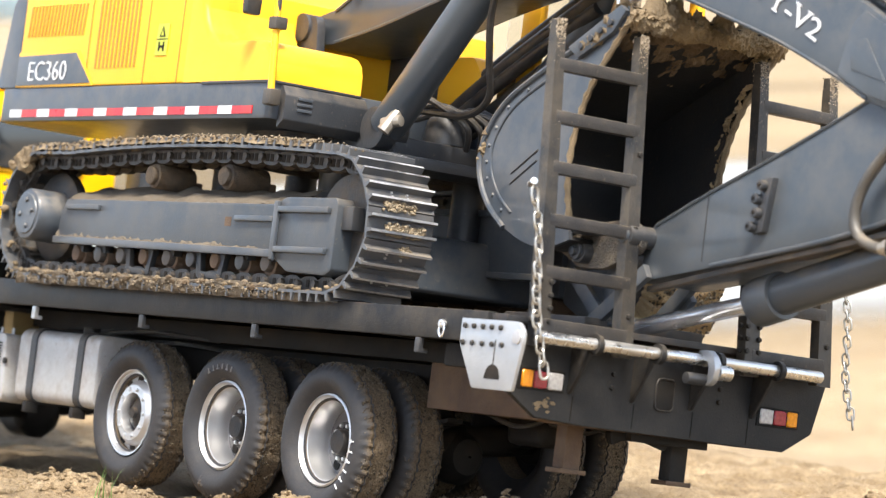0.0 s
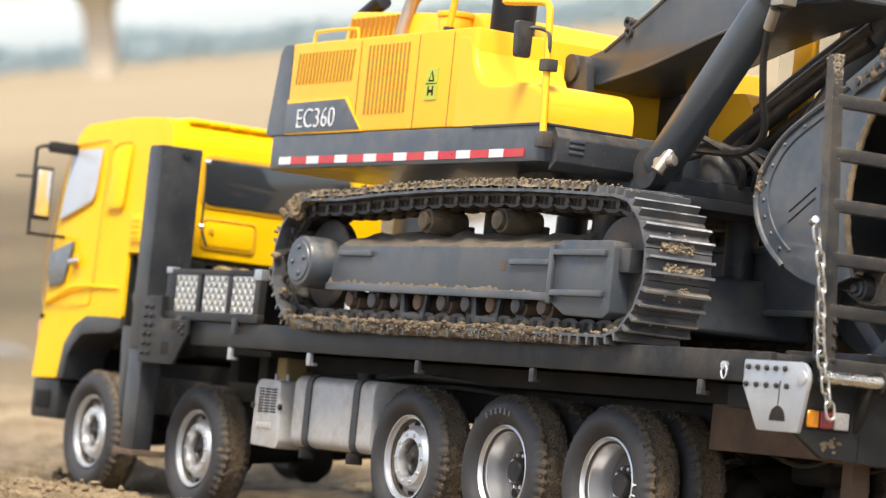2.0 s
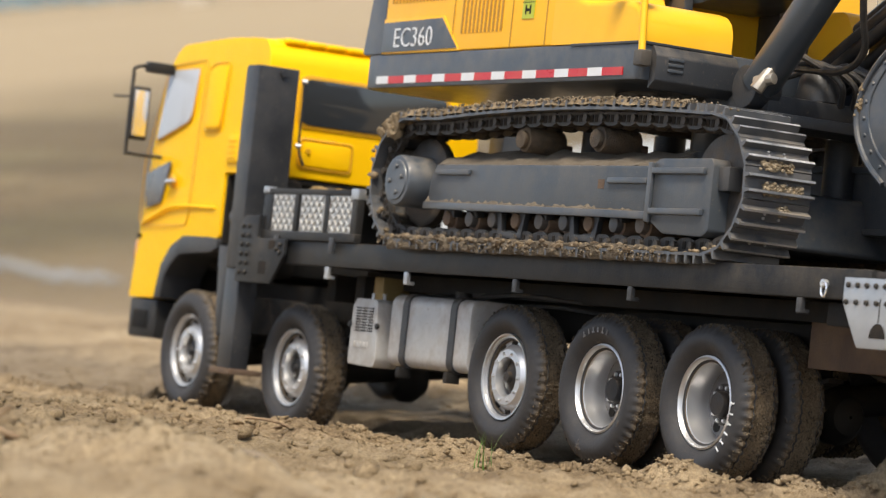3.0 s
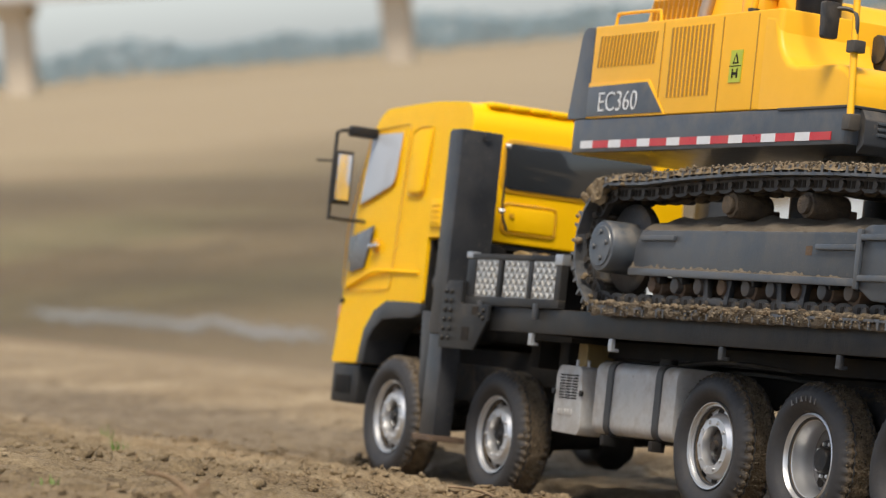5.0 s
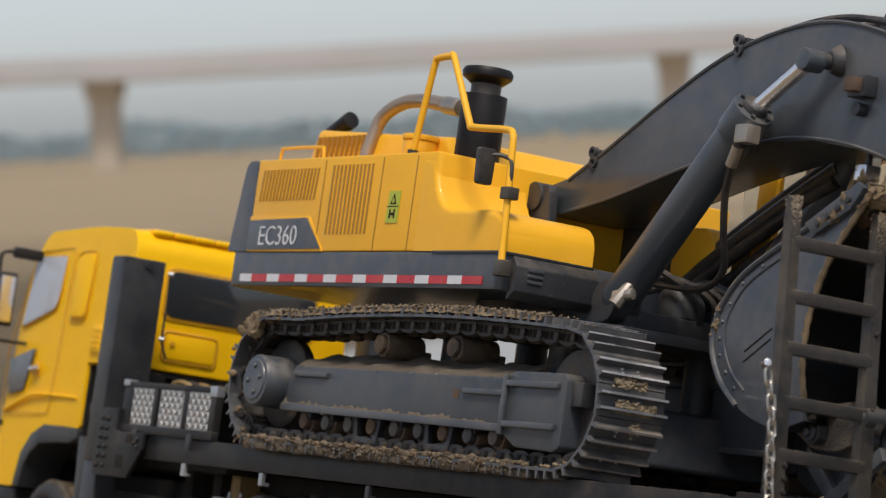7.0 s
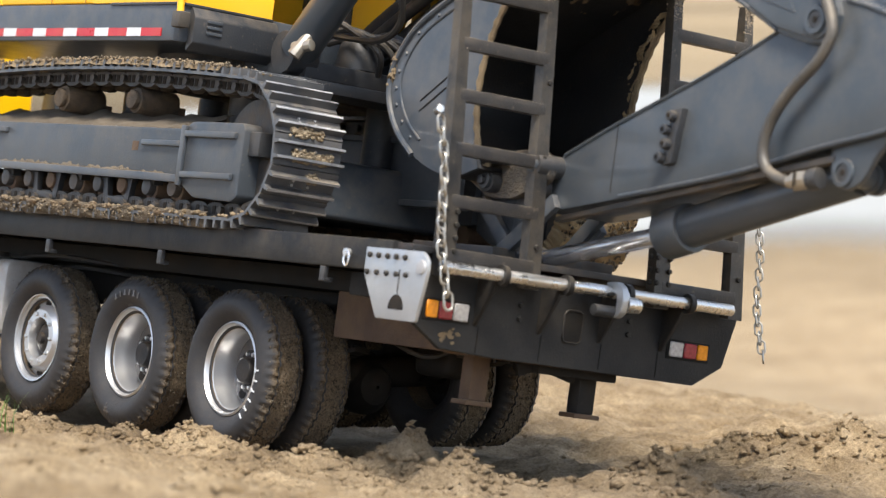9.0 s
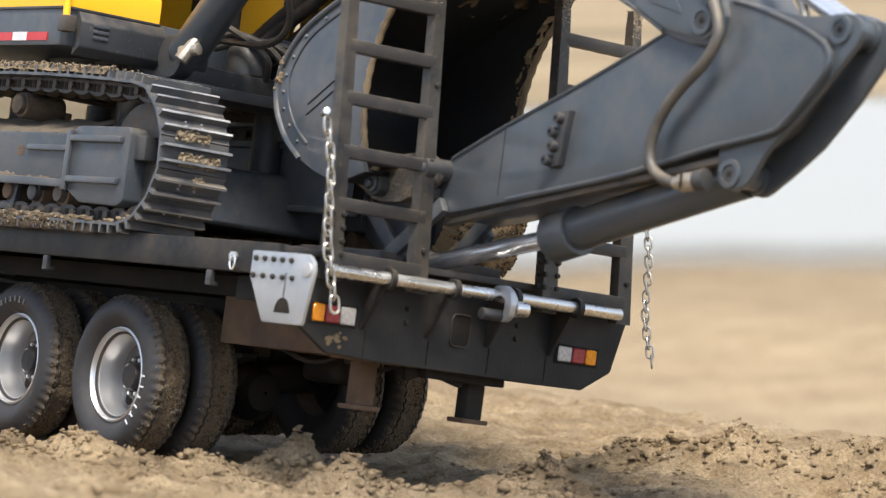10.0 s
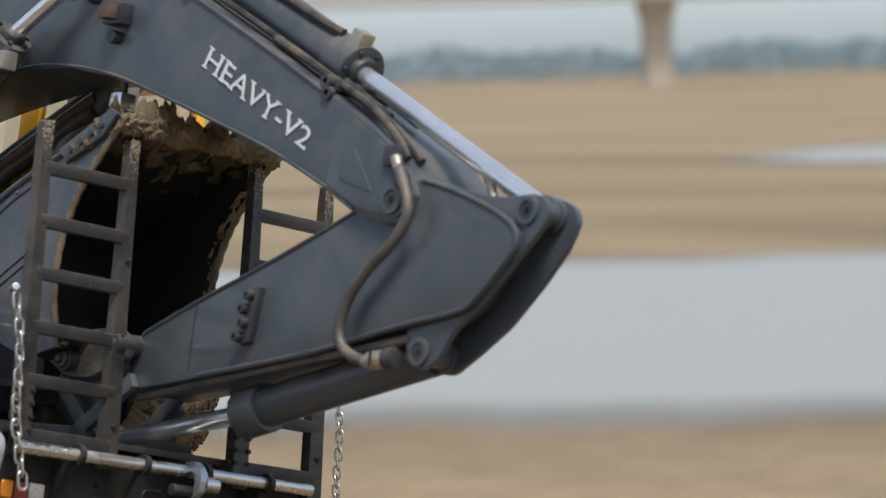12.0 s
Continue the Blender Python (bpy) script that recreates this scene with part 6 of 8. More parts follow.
    # rollers
    for k, x in enumerate((-0.3529, -0.2720)):
        rr = part("carrier_roller", rod((x, side * 0.1100, 0.1845), (x, side * 0.0850, 0.1845), 0.0074, None, 20, 0.001), ROLLER_MUD, tr, "rusty carrier roller caked with mud")
        part("roller_cap", rod((x, side * 0.1130, 0.1845), (x, side * 0.1100, 0.1845), 0.0054, None, 18, 0.0006), ROLLER_MUD, rr)
        part("roller_bracket", box(x - 0.006, x + 0.006, *sorted((side * 0.0850, side * 0.0800)), 0.168, 0.184, 0.001), RUST, rr)
    for k in range(9):
        x = -0.4290 + 0.0266 * k
        rr = part("track_roller", rod((x, side * 0.1095, 0.1355), (x, side * 0.0850, 0.1355), 0.0066, None, 16, 0.0008), RUST, tr)
        part("roller_cap", rod((x, side * 0.1135, 0.1365), (x, side * 0.1085, 0.1365), 0.0046, 0.0050, 14, 0.0006), ALLOY_OLD if k % 3 else RUST, rr)
        part("roller_hanger", box(x - 0.0062, x + 0.0062, *sorted((side * 0.1120, side * 0.1060)), 0.1375, 0.1425, 0.0008), CHARCOAL, rr)
    for x in (-0.3560, -0.2760):
        g = prism(rounded([(x - 0.016, 0.1410), (x - 0.011, 0.1410), (x - 0.009, 0.1300), (x + 0.009, 0.1295), (x + 0.011, 0.1410), (x + 0.016, 0.1410), (x + 0.013, 0.1262), (x - 0.013, 0.1265)], 0.001), *sorted((side * 0.1120, side * 0.1085)), "y", 0.0005)
        part("chain_guide", g, CHARCOAL, tr)
    # the chain of shoes
    rng = random.Random(7 + side)
    for k, (p, dr) in enumerate(WAY):
        out = Vector((-dr.y, dr.x)) * -1  # outward from the loop
        ax = Vector((dr.x, 0, dr.y))
        az = Vector((out.x, 0, out.y))
        ay = az.cross(ax)
        wob = Matrix.Rotation(rng.uniform(-0.02, 0.02), 4, "Y")
        mm = Matrix.Translation((p.x, yc, p.y)) @ Matrix((ax, ay, az)).transposed().to_4x4() @ wob
        piece("track_shoe", SHOE_ME, tr, mm)
        piece("track_link", LINK_ME, tr, mm)
        piece("link_slot", SLOT_ME, tr, mm @ (Matrix.Identity(4) if (mm.to_3x3() @ Vector((0, 1, 0))).y * side < 0 else Matrix.Rotation(math.pi, 4, "Z")))
        if p.x > TC_R:
            for bx in (-0.0012, 0.0012):
                for by in (-0.005, 0.005):
                    piece("shoe_bolt", SHOE_BOLT, tr, mm @ Matrix.Translation((bx, by, 0)))
    return tr


FRAME_DUST = surface("settled_grey_dust", (0.16, 0.128, 0.090), 0.95, dust=0.2, top=0.1, var=0.3, grain=1.0, scale=1.5, dirt=(0.08, 0.065, 0.05))
MUD_OCHRE = surface("ochre_mud", (0.46, 0.315, 0.155), 0.95, dust=0.1, var=0.3, grain=1.0, scale=2.0)
SHOE_SAND = surface("packed_pale_sand", (0.34, 0.27, 0.18), 0.95, dust=0.1, var=0.3, grain=1.0, scale=2.0)
GREY_DUSTY = surface("slate_paint_dusty", (0.050, 0.059, 0.070), 0.36, var=0.06, dust=0.008, top=0.5, grain=0.2, spots=0.15)
RING_TAN = surface("dusty_ring", (0.06, 0.055, 0.05), 0.8, dust=0.6, top=0.4, var=0.3, grain=0.9, dirt=(0.26, 0.20, 0.13))
CRUST_GREY = surface("grey_brown_mud", (0.15, 0.115, 0.075), 0.95, dust=0.3, top=0.3, var=0.45, grain=1.0, scale=1.5, dirt=(0.06, 0.05, 0.04))
ROLLER_MUD = surface("mud_caked_roller", (0.055, 0.042, 0.030), 0.75, dust=0.55, top=0.6, var=0.35, dirt=(0.21, 0.145, 0.085), grain=0.9)
ALLOY_OLD = surface("dull_roller_cap", (0.085, 0.085, 0.088), 0.45, metal=0.6, dust=0.35, dirt=MUD)
TRACKS = [crawler(-1), crawler(1)]


def caked_mud(parent, side):
    """Dried mud along the shoe edges, lumpy, thickest on the upper run and along the lower one."""
    rng = random.Random(11)
    bm = None
    verts, faces = [], []
    y0 = side * 0.1185
    ico = bmesh.new()
    bmesh.ops.create_icosphere(ico, subdivisions=1, radius=1)
    iv, jf = [v.co.copy() for v in ico.verts], [[v.index for v in f.verts] for f in ico.faces]
    ico.free()

    def lump(c, r, flat):
        s0 = len(verts)
        sd = rng.uniform(0, 99)
        for v in iv:
            d = 1 + 0.6 * noise.noise(v * 1.9 + Vector((sd, 0, 0)))
            verts.append((c[0] + v.x * r * 1.5 * d, c[1] + v.y * r * d, c[2] + v.z * r * flat * d))
        faces.extend([[s0 + i for i in f] for f in jf])
    for p, d in WAY:
        top = p.y > TZ + TR - 0.004
        low = p.y < TZ - TR + 0.002
        left = p.x < TC_L - 0.004
        n = (34 if p.x < -0.20 else 10) if top else (6 if low else (4 if left else 0))
        for k in range(n):
            x = p.x + rng.uniform(-0.5, 0.5) * PITCH
            if top:
                lump((x, y0 - side * abs(rng.gauss(0, 0.010)) - side * 0.0005, p.y + rng.uniform(-0.0005, 0.0028)), min(0.0024, 0.0005 + rng.expovariate(1 / 0.0006)), 0.8)
            elif low:
                lump((x, y0 + side * rng.uniform(-0.0020, 0.0005), p.y + rng.uniform(0.0004, 0.0034)), rng.uniform(0.0008, 0.0018), 0.9)
            else:
                lump((x + rng.uniform(-0.002, 0.004), y0 - side * rng.uniform(0, 0.02), p.y + rng.uniform(-0.004, 0.004)), rng.uniform(0.0012, 0.0030), 1.0)
    me = bpy.data.meshes.new("track_mud")
    me.from_pydata(verts, [], faces)
    me.shade_smooth()
    me.materials.append(MUD_DRY)
    ob = new("track_mud", me)
    ob.parent = parent
    ob["kind"] = "stuff"
    return ob


for tr, side in zip(TRACKS, (-1, 1)):
    caked_mud(tr, side)
b = None
rng = random.Random(5)
for z, ya, yb in ((0.1712, -0.1090, -0.0890), (0.1585, -0.1070, -0.0830), (0.1480, -0.0960, -0.0900)):
    x = TC_R + math.sqrt(TR ** 2 - (z - TZ) ** 2) + 0.0016
    for k in range(int((yb - ya) / 0.00012)):
        b = blob((x + rng.uniform(-0.0012, 0.0008), ya + 0.00012 * k + rng.uniform(-0.001, 0.001), z + max(-0.0028, min(0.0028, rng.gauss(0, 0.0016)))), rng.uniform(0.0006, 0.0013), k, 1, 0.6, b, (0.8, 1.3, 1.0))
part("shoe_mud", b, SHOE_SAND, TRACKS[0], "", 85)["kind"] = "stuff"
rows = []
for i in range(150):
    a = -1.50 + 2.45 * i / 149
    seat = (a * TR / PITCH) % 1.0
    row = []
    for k in range(44):
        v = k / 43
        q = Vector((a * 6, v * 5, 1.3))
        h = 0.0085 + 0.0020 * noise.fractal(q, 0.9, 2.1, 5) - (0.0044 if seat < 0.16 else 0.0)
        if k in (0, 43) or i in (0, 149):
            h = -0.004
        row.append(Vector((TC_R + (TR + h) * math.cos(a), 0.0745 + 0.0480 * v + 0.0014 * noise.noise(q * 3), TZ + (TR + h) * math.sin(a))))
    rows.append(row)
sheet_part("caked_mud", rows, MUD_OCHRE, TRACKS[1])
grit = []
for k in range(2600):
    a, v = rng.uniform(-1.45, 0.9), rng.uniform(0.02, 0.98)
    q = TR + 0.0085 + rng.uniform(-0.0012, 0.0014) - (0.0040 if (a * TR / PITCH) % 1.0 < 0.16 else 0.0)
    grit.append(((TC_R + q * math.cos(a), 0.0745 + 0.0480 * v, TZ + q * math.sin(a)), rng.uniform(0.0004, 0.0012)))
granules(TRACKS[1], "mud_grit", grit, CRUMB_PALE, 12)


def mud_strip(parent, side, pts, wide, thick, seed, material, name):
    """A ragged crust along the outer edge of a run of the track."""
    n, m2 = len(pts) * 12, 11
    verts, faces = [], []
    for i in range(n):
        u = i / (n - 1) * (len(pts) - 1)
        k = min(int(u), len(pts) - 2)
        f = u - k
        x, z = pts[k][0] * (1 - f) + pts[k + 1][0] * f, pts[k][1] * (1 - f) + pts[k + 1][1] * f
        d = Vector((pts[k + 1][0] - pts[k][0], pts[k + 1][1] - pts[k][1])).normalized()
        out = Vector((d.y, -d.x))
        if out.dot(Vector((x - (TC_L + TC_R) / 2, z - TZ))) < 0 and abs(out.y) > 0.5:
            out = -out
        for j in range(m2):
            v = j / (m2 - 1)
            p = Vector((x * 1.0, v * 0.02, z))
            h = thick * (0.75 + 0.8 * noise.fractal(p * 110 + Vector((seed, 0, 0)), 0.7, 2.2, 4)) * (1 - 0.65 * v)
            y = side * (0.1196 - wide * v + 0.0022 * noise.noise(p * 160 + Vector((0, seed, 0))) * (1 - v))
            if j == 0:
                h = -0.0032 + 0.4 * h
            verts.append((x + out.x * h, y, z + out.y * h))
    for i in range(n - 1):
        for j in range(m2 - 1):
            a = i * m2 + j
            faces.append((a, a + 1, a + m2 + 1, a + m2))
    me = bpy.data.meshes.new(name)
    me.from_pydata(verts, [], faces)
    me.shade_smooth()
    me.materials.append(material)
    ob = new(name, me)
    ob.parent = parent
    ob["kind"] = "stuff"


UPPER = sorted([(p.x, p.y + 0.0036) for p, d in WAY if p.y > TZ + TR * 0.75 and p.x < -0.170])
for tr, side in zip(TRACKS, (-1, 1)):
    grit = []
    for k in range(3400):
        p, d = WAY[rng.randrange(SHOES)]
        if p.y > TZ + TR - 0.004 and p.x < -0.165:
            grit.append(((p.x + rng.uniform(-0.5, 0.5) * PITCH, side * (0.1200 - min(0.035, rng.expovariate(1 / 0.008))), p.y + rng.uniform(0.0030, 0.0056)), rng.uniform(0.0003, 0.0011)))
        elif p.y < TZ - TR + 0.002 and p.x < -0.175 and k % 4 == 1:
            grit.append(((p.x + rng.uniform(-0.5, 0.5) * PITCH, side * (0.1196 + rng.uniform(0, 0.0018)), p.y + rng.uniform(-0.0030, 0.0034)), rng.uniform(0.0003, 0.0010)))
    granules(tr, "track_grit", grit, CRUMB_PALE, 8)
    mud_strip(tr, side, UPPER, 0.032, 0.0021, 3 + side, MUD_DRY, "upper_crust")
b = None
for k in range(26):
    b = blob((TC_L - 0.022 + rng.uniform(-0.012, 0.010), -0.112 + rng.uniform(-0.007, 0.006), TZ + TR - 0.004 + rng.uniform(-0.006, 0.005)), rng.uniform(0.0020, 0.0050), k, 2, 0.6, b)
part("shoe_mud", b, MUD_DRY, TRACKS[0])["kind"] = "stuff"
for tr, side in zip(TRACKS, (-1, 1)):
    rows = []
    for i in range(170):
        x = TC_L - 0.010 + (TC_R - TC_L - 0.010) * i / 169
        fade = min(1.0, max(0.0, (-0.185 - x) / 0.05))
        row = []
        for k in range(8):
            u = k / 7
            q = Vector((x * 85, u * 1.6, side * 2.0))
            bulge = 0.0026 * fade * (0.55 + 1.1 * noise.fractal(q, 0.7, 2.2, 4)) - 0.0014
            edge_cut = -0.0010 if k in (0, 7) else 0.0
            row.append(Vector((x, side * (0.1190 + bulge + edge_cut), TZ - TR - 0.0046 + 0.0088 * u + 0.0010 * noise.noise(q * 1.7))))
        rows.append(row)
    sheet_part("lower_crust", rows, CRUST_GREY, tr)
b = None
for k in range(70):
    b = blob((rng.uniform(TC_L, -0.20), -0.119 + rng.uniform(-0.001, 0.003), TZ - TR + 0.002 + rng.uniform(-0.001, 0.002)), rng.uniform(0.0012, 0.0026), k, 1, 0.5, b, (1.8, 0.7, 0.8))
part("low_mud", b, MUD_DARK, TRACKS[0])["kind"] = "stuff"

# car body between the tracks and slewing ring
part("car_body", prism(rounded([(-0.400, 0.134), (-0.395, 0.168), (-0.235, 0.168), (-0.225, 0.134)], 0.004), -0.0790, 0.0790, "y", 0.001), GREY_DUSTY, exc)
for x, y in ((-0.374, -0.046), (-0.258, -0.046), (-0.255, 0.046), (-0.400, 0.022)):
    part("ring_support", rod((x, y, 0.166), (x, y, 0.202), 0.0100, None, 16), CHARCOAL, exc)
part("slewing_ring", revolve([(0.040, 0.0), (0.0640, 0.0), (0.0650, 0.0060), (0.0630, 0.0072), (0.0630, 0.0180), (0.040, 0.0180)], (-0.3160, 0, 0.2005), "z", 48), RING_TAN, exc, "slewing ring caked with tan dust")
beam = part("car_beam", box(-0.340, -0.180, 0.0500, 0.0560, 0.1500, 0.1860, 0.001), GREY_DUSTY, exc)
for z in (0.1500, 0.1860):
    part("beam_flange", box(-0.342, -0.178, 0.0470, 0.0590, z - 0.0018, z + 0.0018, 0.0006), GREY_DUSTY, beam)

# upper structure
UP_Y = 0.1050
part("platform", prism(rounded([(-0.5660, -UP_Y), (-0.2480, -UP_Y), (-0.2460, -0.1020), (-0.2460, 0.1020), (-0.2480, UP_Y), (-0.5660, UP_Y), (-0.5730, 0.0950), (-0.5730, -0.0950)], 0.006), 0.2186, 0.2400, "z", 0.0012), GREY, exc, "slate-grey lower body band with reflective tape")
part("counterweight", prism(rounded([(-0.5740, 0.2402), (-0.5480, 0.2402), (-0.5480, 0.2985), (-0.5600, 0.2985), (-0.5640, 0.2940)], 0.003), -UP_Y, UP_Y, "y", 0.0030, 3), GREY, exc, "slate-grey counterweight edge")
hb = box(-0.5475, -0.3270, -UP_Y, UP_Y, 0.2402, 0.2985, 0.0, 1)
es = [e for e in hb.edges if (e.verts[0].co - e.verts[1].co).z and all(v.co.x > -0.4 for v in e.verts)]
bmesh.ops.bevel(hb, geom=es, offset=0.0040, segments=3, affect="EDGES", profile=0.5)
bevel(hb, 0.0035, 3)
hood = part("engine_housing", hb, YELLOW, exc, "amber engine housing with slotted side grilles")
step = [(-0.3420, 0.2402), (-0.3420, 0.2960), (-0.3300, 0.2945), (-0.3275, 0.2860), (-0.3245, 0.2780), (-0.3200, 0.2715), (-0.3140, 0.2668), (-0.3060, 0.2648), (-0.2800, 0.2643), (-0.2620, 0.2636), (-0.2540, 0.2616), (-0.2490, 0.2575), (-0.2465, 0.2510), (-0.2465, 0.2402)]
fb = prism(step, -UP_Y - 0.0004, -0.0440, "y", 0)
es = [e for e in fb.edges if abs(e.verts[0].co.y - e.verts[1].co.y) < 1e-6 and e.verts[0].co.y < -0.09 and min(v.co.z for v in e.verts) > 0.2500 and max(v.co.x for v in e.verts) > -0.3310]
bmesh.ops.bevel(fb, geom=es, offset=0.0065, segments=5, affect="EDGES", profile=0.5, clamp_overlap=True)
part("tool_box", fb, YELLOW, exc, "rounded amber tool box stepping down from the housing", 50)
part("rubber_strip", box(-0.3200, -0.2445, -0.1060, -0.0440, 0.2388, 0.2404, 0.0004), CHARCOAL, exc)
part("front_skirt", prism(rounded([(-0.2465, 0.2386), (-0.2440, 0.2386), (-0.2400, 0.2330), (-0.2400, 0.2190), (-0.2465, 0.2140)], 0.001), -0.0980, -0.0420, "y", 0.0008), CHARCOAL, exc)
for k in range(3):
    part("small_grille", box(-0.2402, -0.2390, -0.0900, -0.0800, 0.2245 + 0.0032 * k, 0.2262 + 0.0032 * k, 0.0002), GREY, exc)
part("inner_deck", box(-0.2700, -0.2060, -0.0440, 0.1000, 0.2060, 0.2180, 0.002), CHARCOAL, exc)
part("deck_lip", prism([(-0.2440, -0.1000), (-0.1980, -0.0500), (-0.1980, 0.0900), (-0.2440, 0.1000)], 0.2010, 0.2075, "z", 0.001), CHARCOAL, exc)
# reflective tape
tape = part("reflective_tape", box(-0.5505, -0.2622, -UP_Y - 0.0006, -UP_Y + 0.0004, 0.2213, 0.2259, 0), RED, exc, "red and white reflective tape")
for k in range(8):
    x = -0.5505 + 0.0360 * k
    part("white_block", box(x, x + 0.0150, -UP_Y - 0.0009, -UP_Y - 0.0002, 0.2212, 0.2260, 0), WHITE, tape)
# side grilles, seams, name plate and sticker
Y0 = -UP_Y - 0.0002
def slot_row(x0, x1, z0, z1, n, lean):
    for k in range(n):
        x = x0 + (x1 - x0) * k / (n - 1)
        w = (x1 - x0) / n * 0.21
        part("grille_slot", prism([(x - w - lean, z0), (x + w - lean, z0), (x + w + lean, z1), (x - w + lean, z1)], Y0 - 0.0003, Y0 + 0.0004, "y", 0), AMBER_SHADE, hood, "", 0)


slot_row(-0.5385, -0.4690, 0.2722, 0.2918, 17, 0.0010)
slot_row(-0.4490, -0.4020, 0.2505, 0.2930, 11, 0.0)
for x in (-0.4600, -0.3900, -0.3505):
    part("panel_seam", box(x - 0.0004, x + 0.0004, Y0 - 0.0002, Y0 + 0.0005, 0.2405, 0.2965, 0), AMBER_SHADE, hood)
part("panel_edge", prism([(-0.5480, 0.2402), (-0.4495, 0.2402), (-0.4720, 0.2625), (-0.5480, 0.2625)], Y0 - 0.0004, Y0 + 0.0003, "y", 0.0002), YELLOW, hood)
plate = part("name_plate", prism([(-0.5470, 0.2412), (-0.4520, 0.2418), (-0.4735, 0.2610), (-0.5470, 0.2600)], Y0 - 0.0010, Y0 - 0.0002, "y", 0.0002), GREY, hood, "slate plate with white lettering")
letters("EC360", 0.0178, Matrix.Translation((-0.5330, Y0 - 0.0013, 0.2440)) @ Matrix.Rotation(radians(90), 4, "X"), WHITE, plate, "lettering", 1.05, -0.0002)
st = part("warning_sticker", prism([(-0.3785, 0.2570), (-0.3650, 0.2570), (-0.3645, 0.2760), (-0.3775, 0.2760)], Y0 - 0.0004, Y0, "y", 0), DECAL, hood, "lime warning sticker with black symbols")
part("symbol", prism([(-0.3750, 0.2680), (-0.3680, 0.2680), (-0.3712, 0.2745)], Y0 - 0.0006, Y0 - 0.0003, "y", 0), DARK_WELL, st)
part("symbol_core", prism([(-0.3730, 0.2688), (-0.3698, 0.2688), (-0.3713, 0.2722)], Y0 - 0.0008, Y0 - 0.0005, "y", 0), DECAL, st)
part("rule", box(-0.3782, -0.3650, Y0 - 0.0006, Y0 - 0.0003, 0.2664, 0.2669, 0), DARK_WELL, st)
for x0, x1, z0, z1 in ((-0.3750, -0.3735, 0.2595, 0.2650), (-0.3700, -0.3685, 0.2595, 0.2650), (-0.3740, -0.3692, 0.2613, 0.2630)):
    part("symbol", box(x0, x1, Y0 - 0.0006, Y0 - 0.0003, z0, z1, 0), DARK_WELL, st)
# raised hood, cap, pipes
rb = box(-0.5400, -0.3560, -0.0760, 0.0760, 0.2980, 0.3240, 0.0, 1)
for v in rb.verts:
    if v.co.z > 0.31:
        v.co.x += 0.006 if v.co.x < -0.45 else -0.02
        v.co.y *= 0.965
        if v.co.x > -0.45:
            v.co.z -= 0.0095
bevel(rb, 0.0040, 3)
rh = part("raised_hood", rb, YELLOW, exc, "raised amber engine hood with a slotted flank")
for k in range(12):
    x = -0.5275 + 0.0062 * k
    part("grille_slot", prism([(x - 0.0009, 0.3020), (x + 0.0009, 0.3020), (x + 0.0017, 0.3180), (x - 0.0001, 0.3180)], -0.0768, -0.0735, "y", 0), AMBER_SHADE, rh, "", 0)
part("far_hood", prism(rounded([(-0.4400, 0.2985), (-0.4300, 0.3130), (-0.3300, 0.2940), (-0.2850, 0.2850), (-0.2800, 0.2420), (-0.4400, 0.2420)], 0.004), 0.0340, 0.0500, "y", 0.002), YELLOW, exc)
part("filler_neck", rod((-0.3900, -0.0820, 0.2980), (-0.3900, -0.0820, 0.3100), 0.0105, None, 24, 0.0012), YELLOW, exc)
part("filler_cap", rod((-0.3900, -0.0820, 0.3100), (-0.3900, -0.0820, 0.3135), 0.0115, None, 24, 0.0010), YELLOW, exc)
SX, SY = -0.3460, -0.0690
CANISTER = surface("black_canister", (0.007, 0.007, 0.008), 0.45, dust=0.01, top=0.05, grain=0.1)
CANISTER.node_tree.nodes["Principled BSDF"].inputs["Specular IOR Level"].default_value = 0.25
air = part("air_intake", rod((SX, SY, 0.2980), (SX, SY, 0.3385), 0.0134, None, 32, 0.0010), CANISTER, exc, "tall black air-intake canister with a round cap")
part("neck", rod((SX, SY, 0.3380), (SX, SY, 0.3460), 0.0090, None, 24), HOSE, air)
part("intake_cap", revolve([(0.0001, 0.0), (0.0098, 0.0), (0.0148, 0.0040), (0.0152, 0.0070), (0.0138, 0.0092), (0.0001, 0.0098)], (SX, SY, 0.3450), "z", 36), CANISTER, air)
PIPE = surface("bronze_pipe", (0.42, 0.33, 0.25), 0.35, metal=0.8, dust=0.05, var=0.1, grain=0.2)
part("intake_pipe", tube([(-0.4613, -0.0780, 0.2990), (-0.4600, -0.0770, 0.3100), (-0.4550, -0.0740, 0.3280), (-0.4380, -0.0710, 0.3370), (-0.4150, -0.0700, 0.3380), (-0.3900, -0.0695, 0.3350)], 0.0042, 14, 10, False, None, 0.06), PIPE, exc, "ribbed metal pipe bending into the canister")
part("pipe_collar", rod((-0.3880, -0.0694, 0.3345), (-0.3700, -0.0692, 0.3320), 0.0054, None, 18, 0.0006), NICKEL, exc)
part("exhaust_pipe", rod((-0.5450, -0.0600, 0.3225), (-0.5180, -0.0600, 0.3320), 0.0046, 0.0056, 20, 0.0006), CANISTER, exc)
part("hood_rail", tube([(-0.5400, -0.0950, 0.2980), (-0.5385, -0.0950, 0.3060), (-0.5330, -0.0950, 0.3075), (-0.4900, -0.0950, 0.3072), (-0.4845, -0.0950, 0.3055), (-0.4830, -0.0950, 0.2980)], 0.0011, 8), YELLOW, exc)
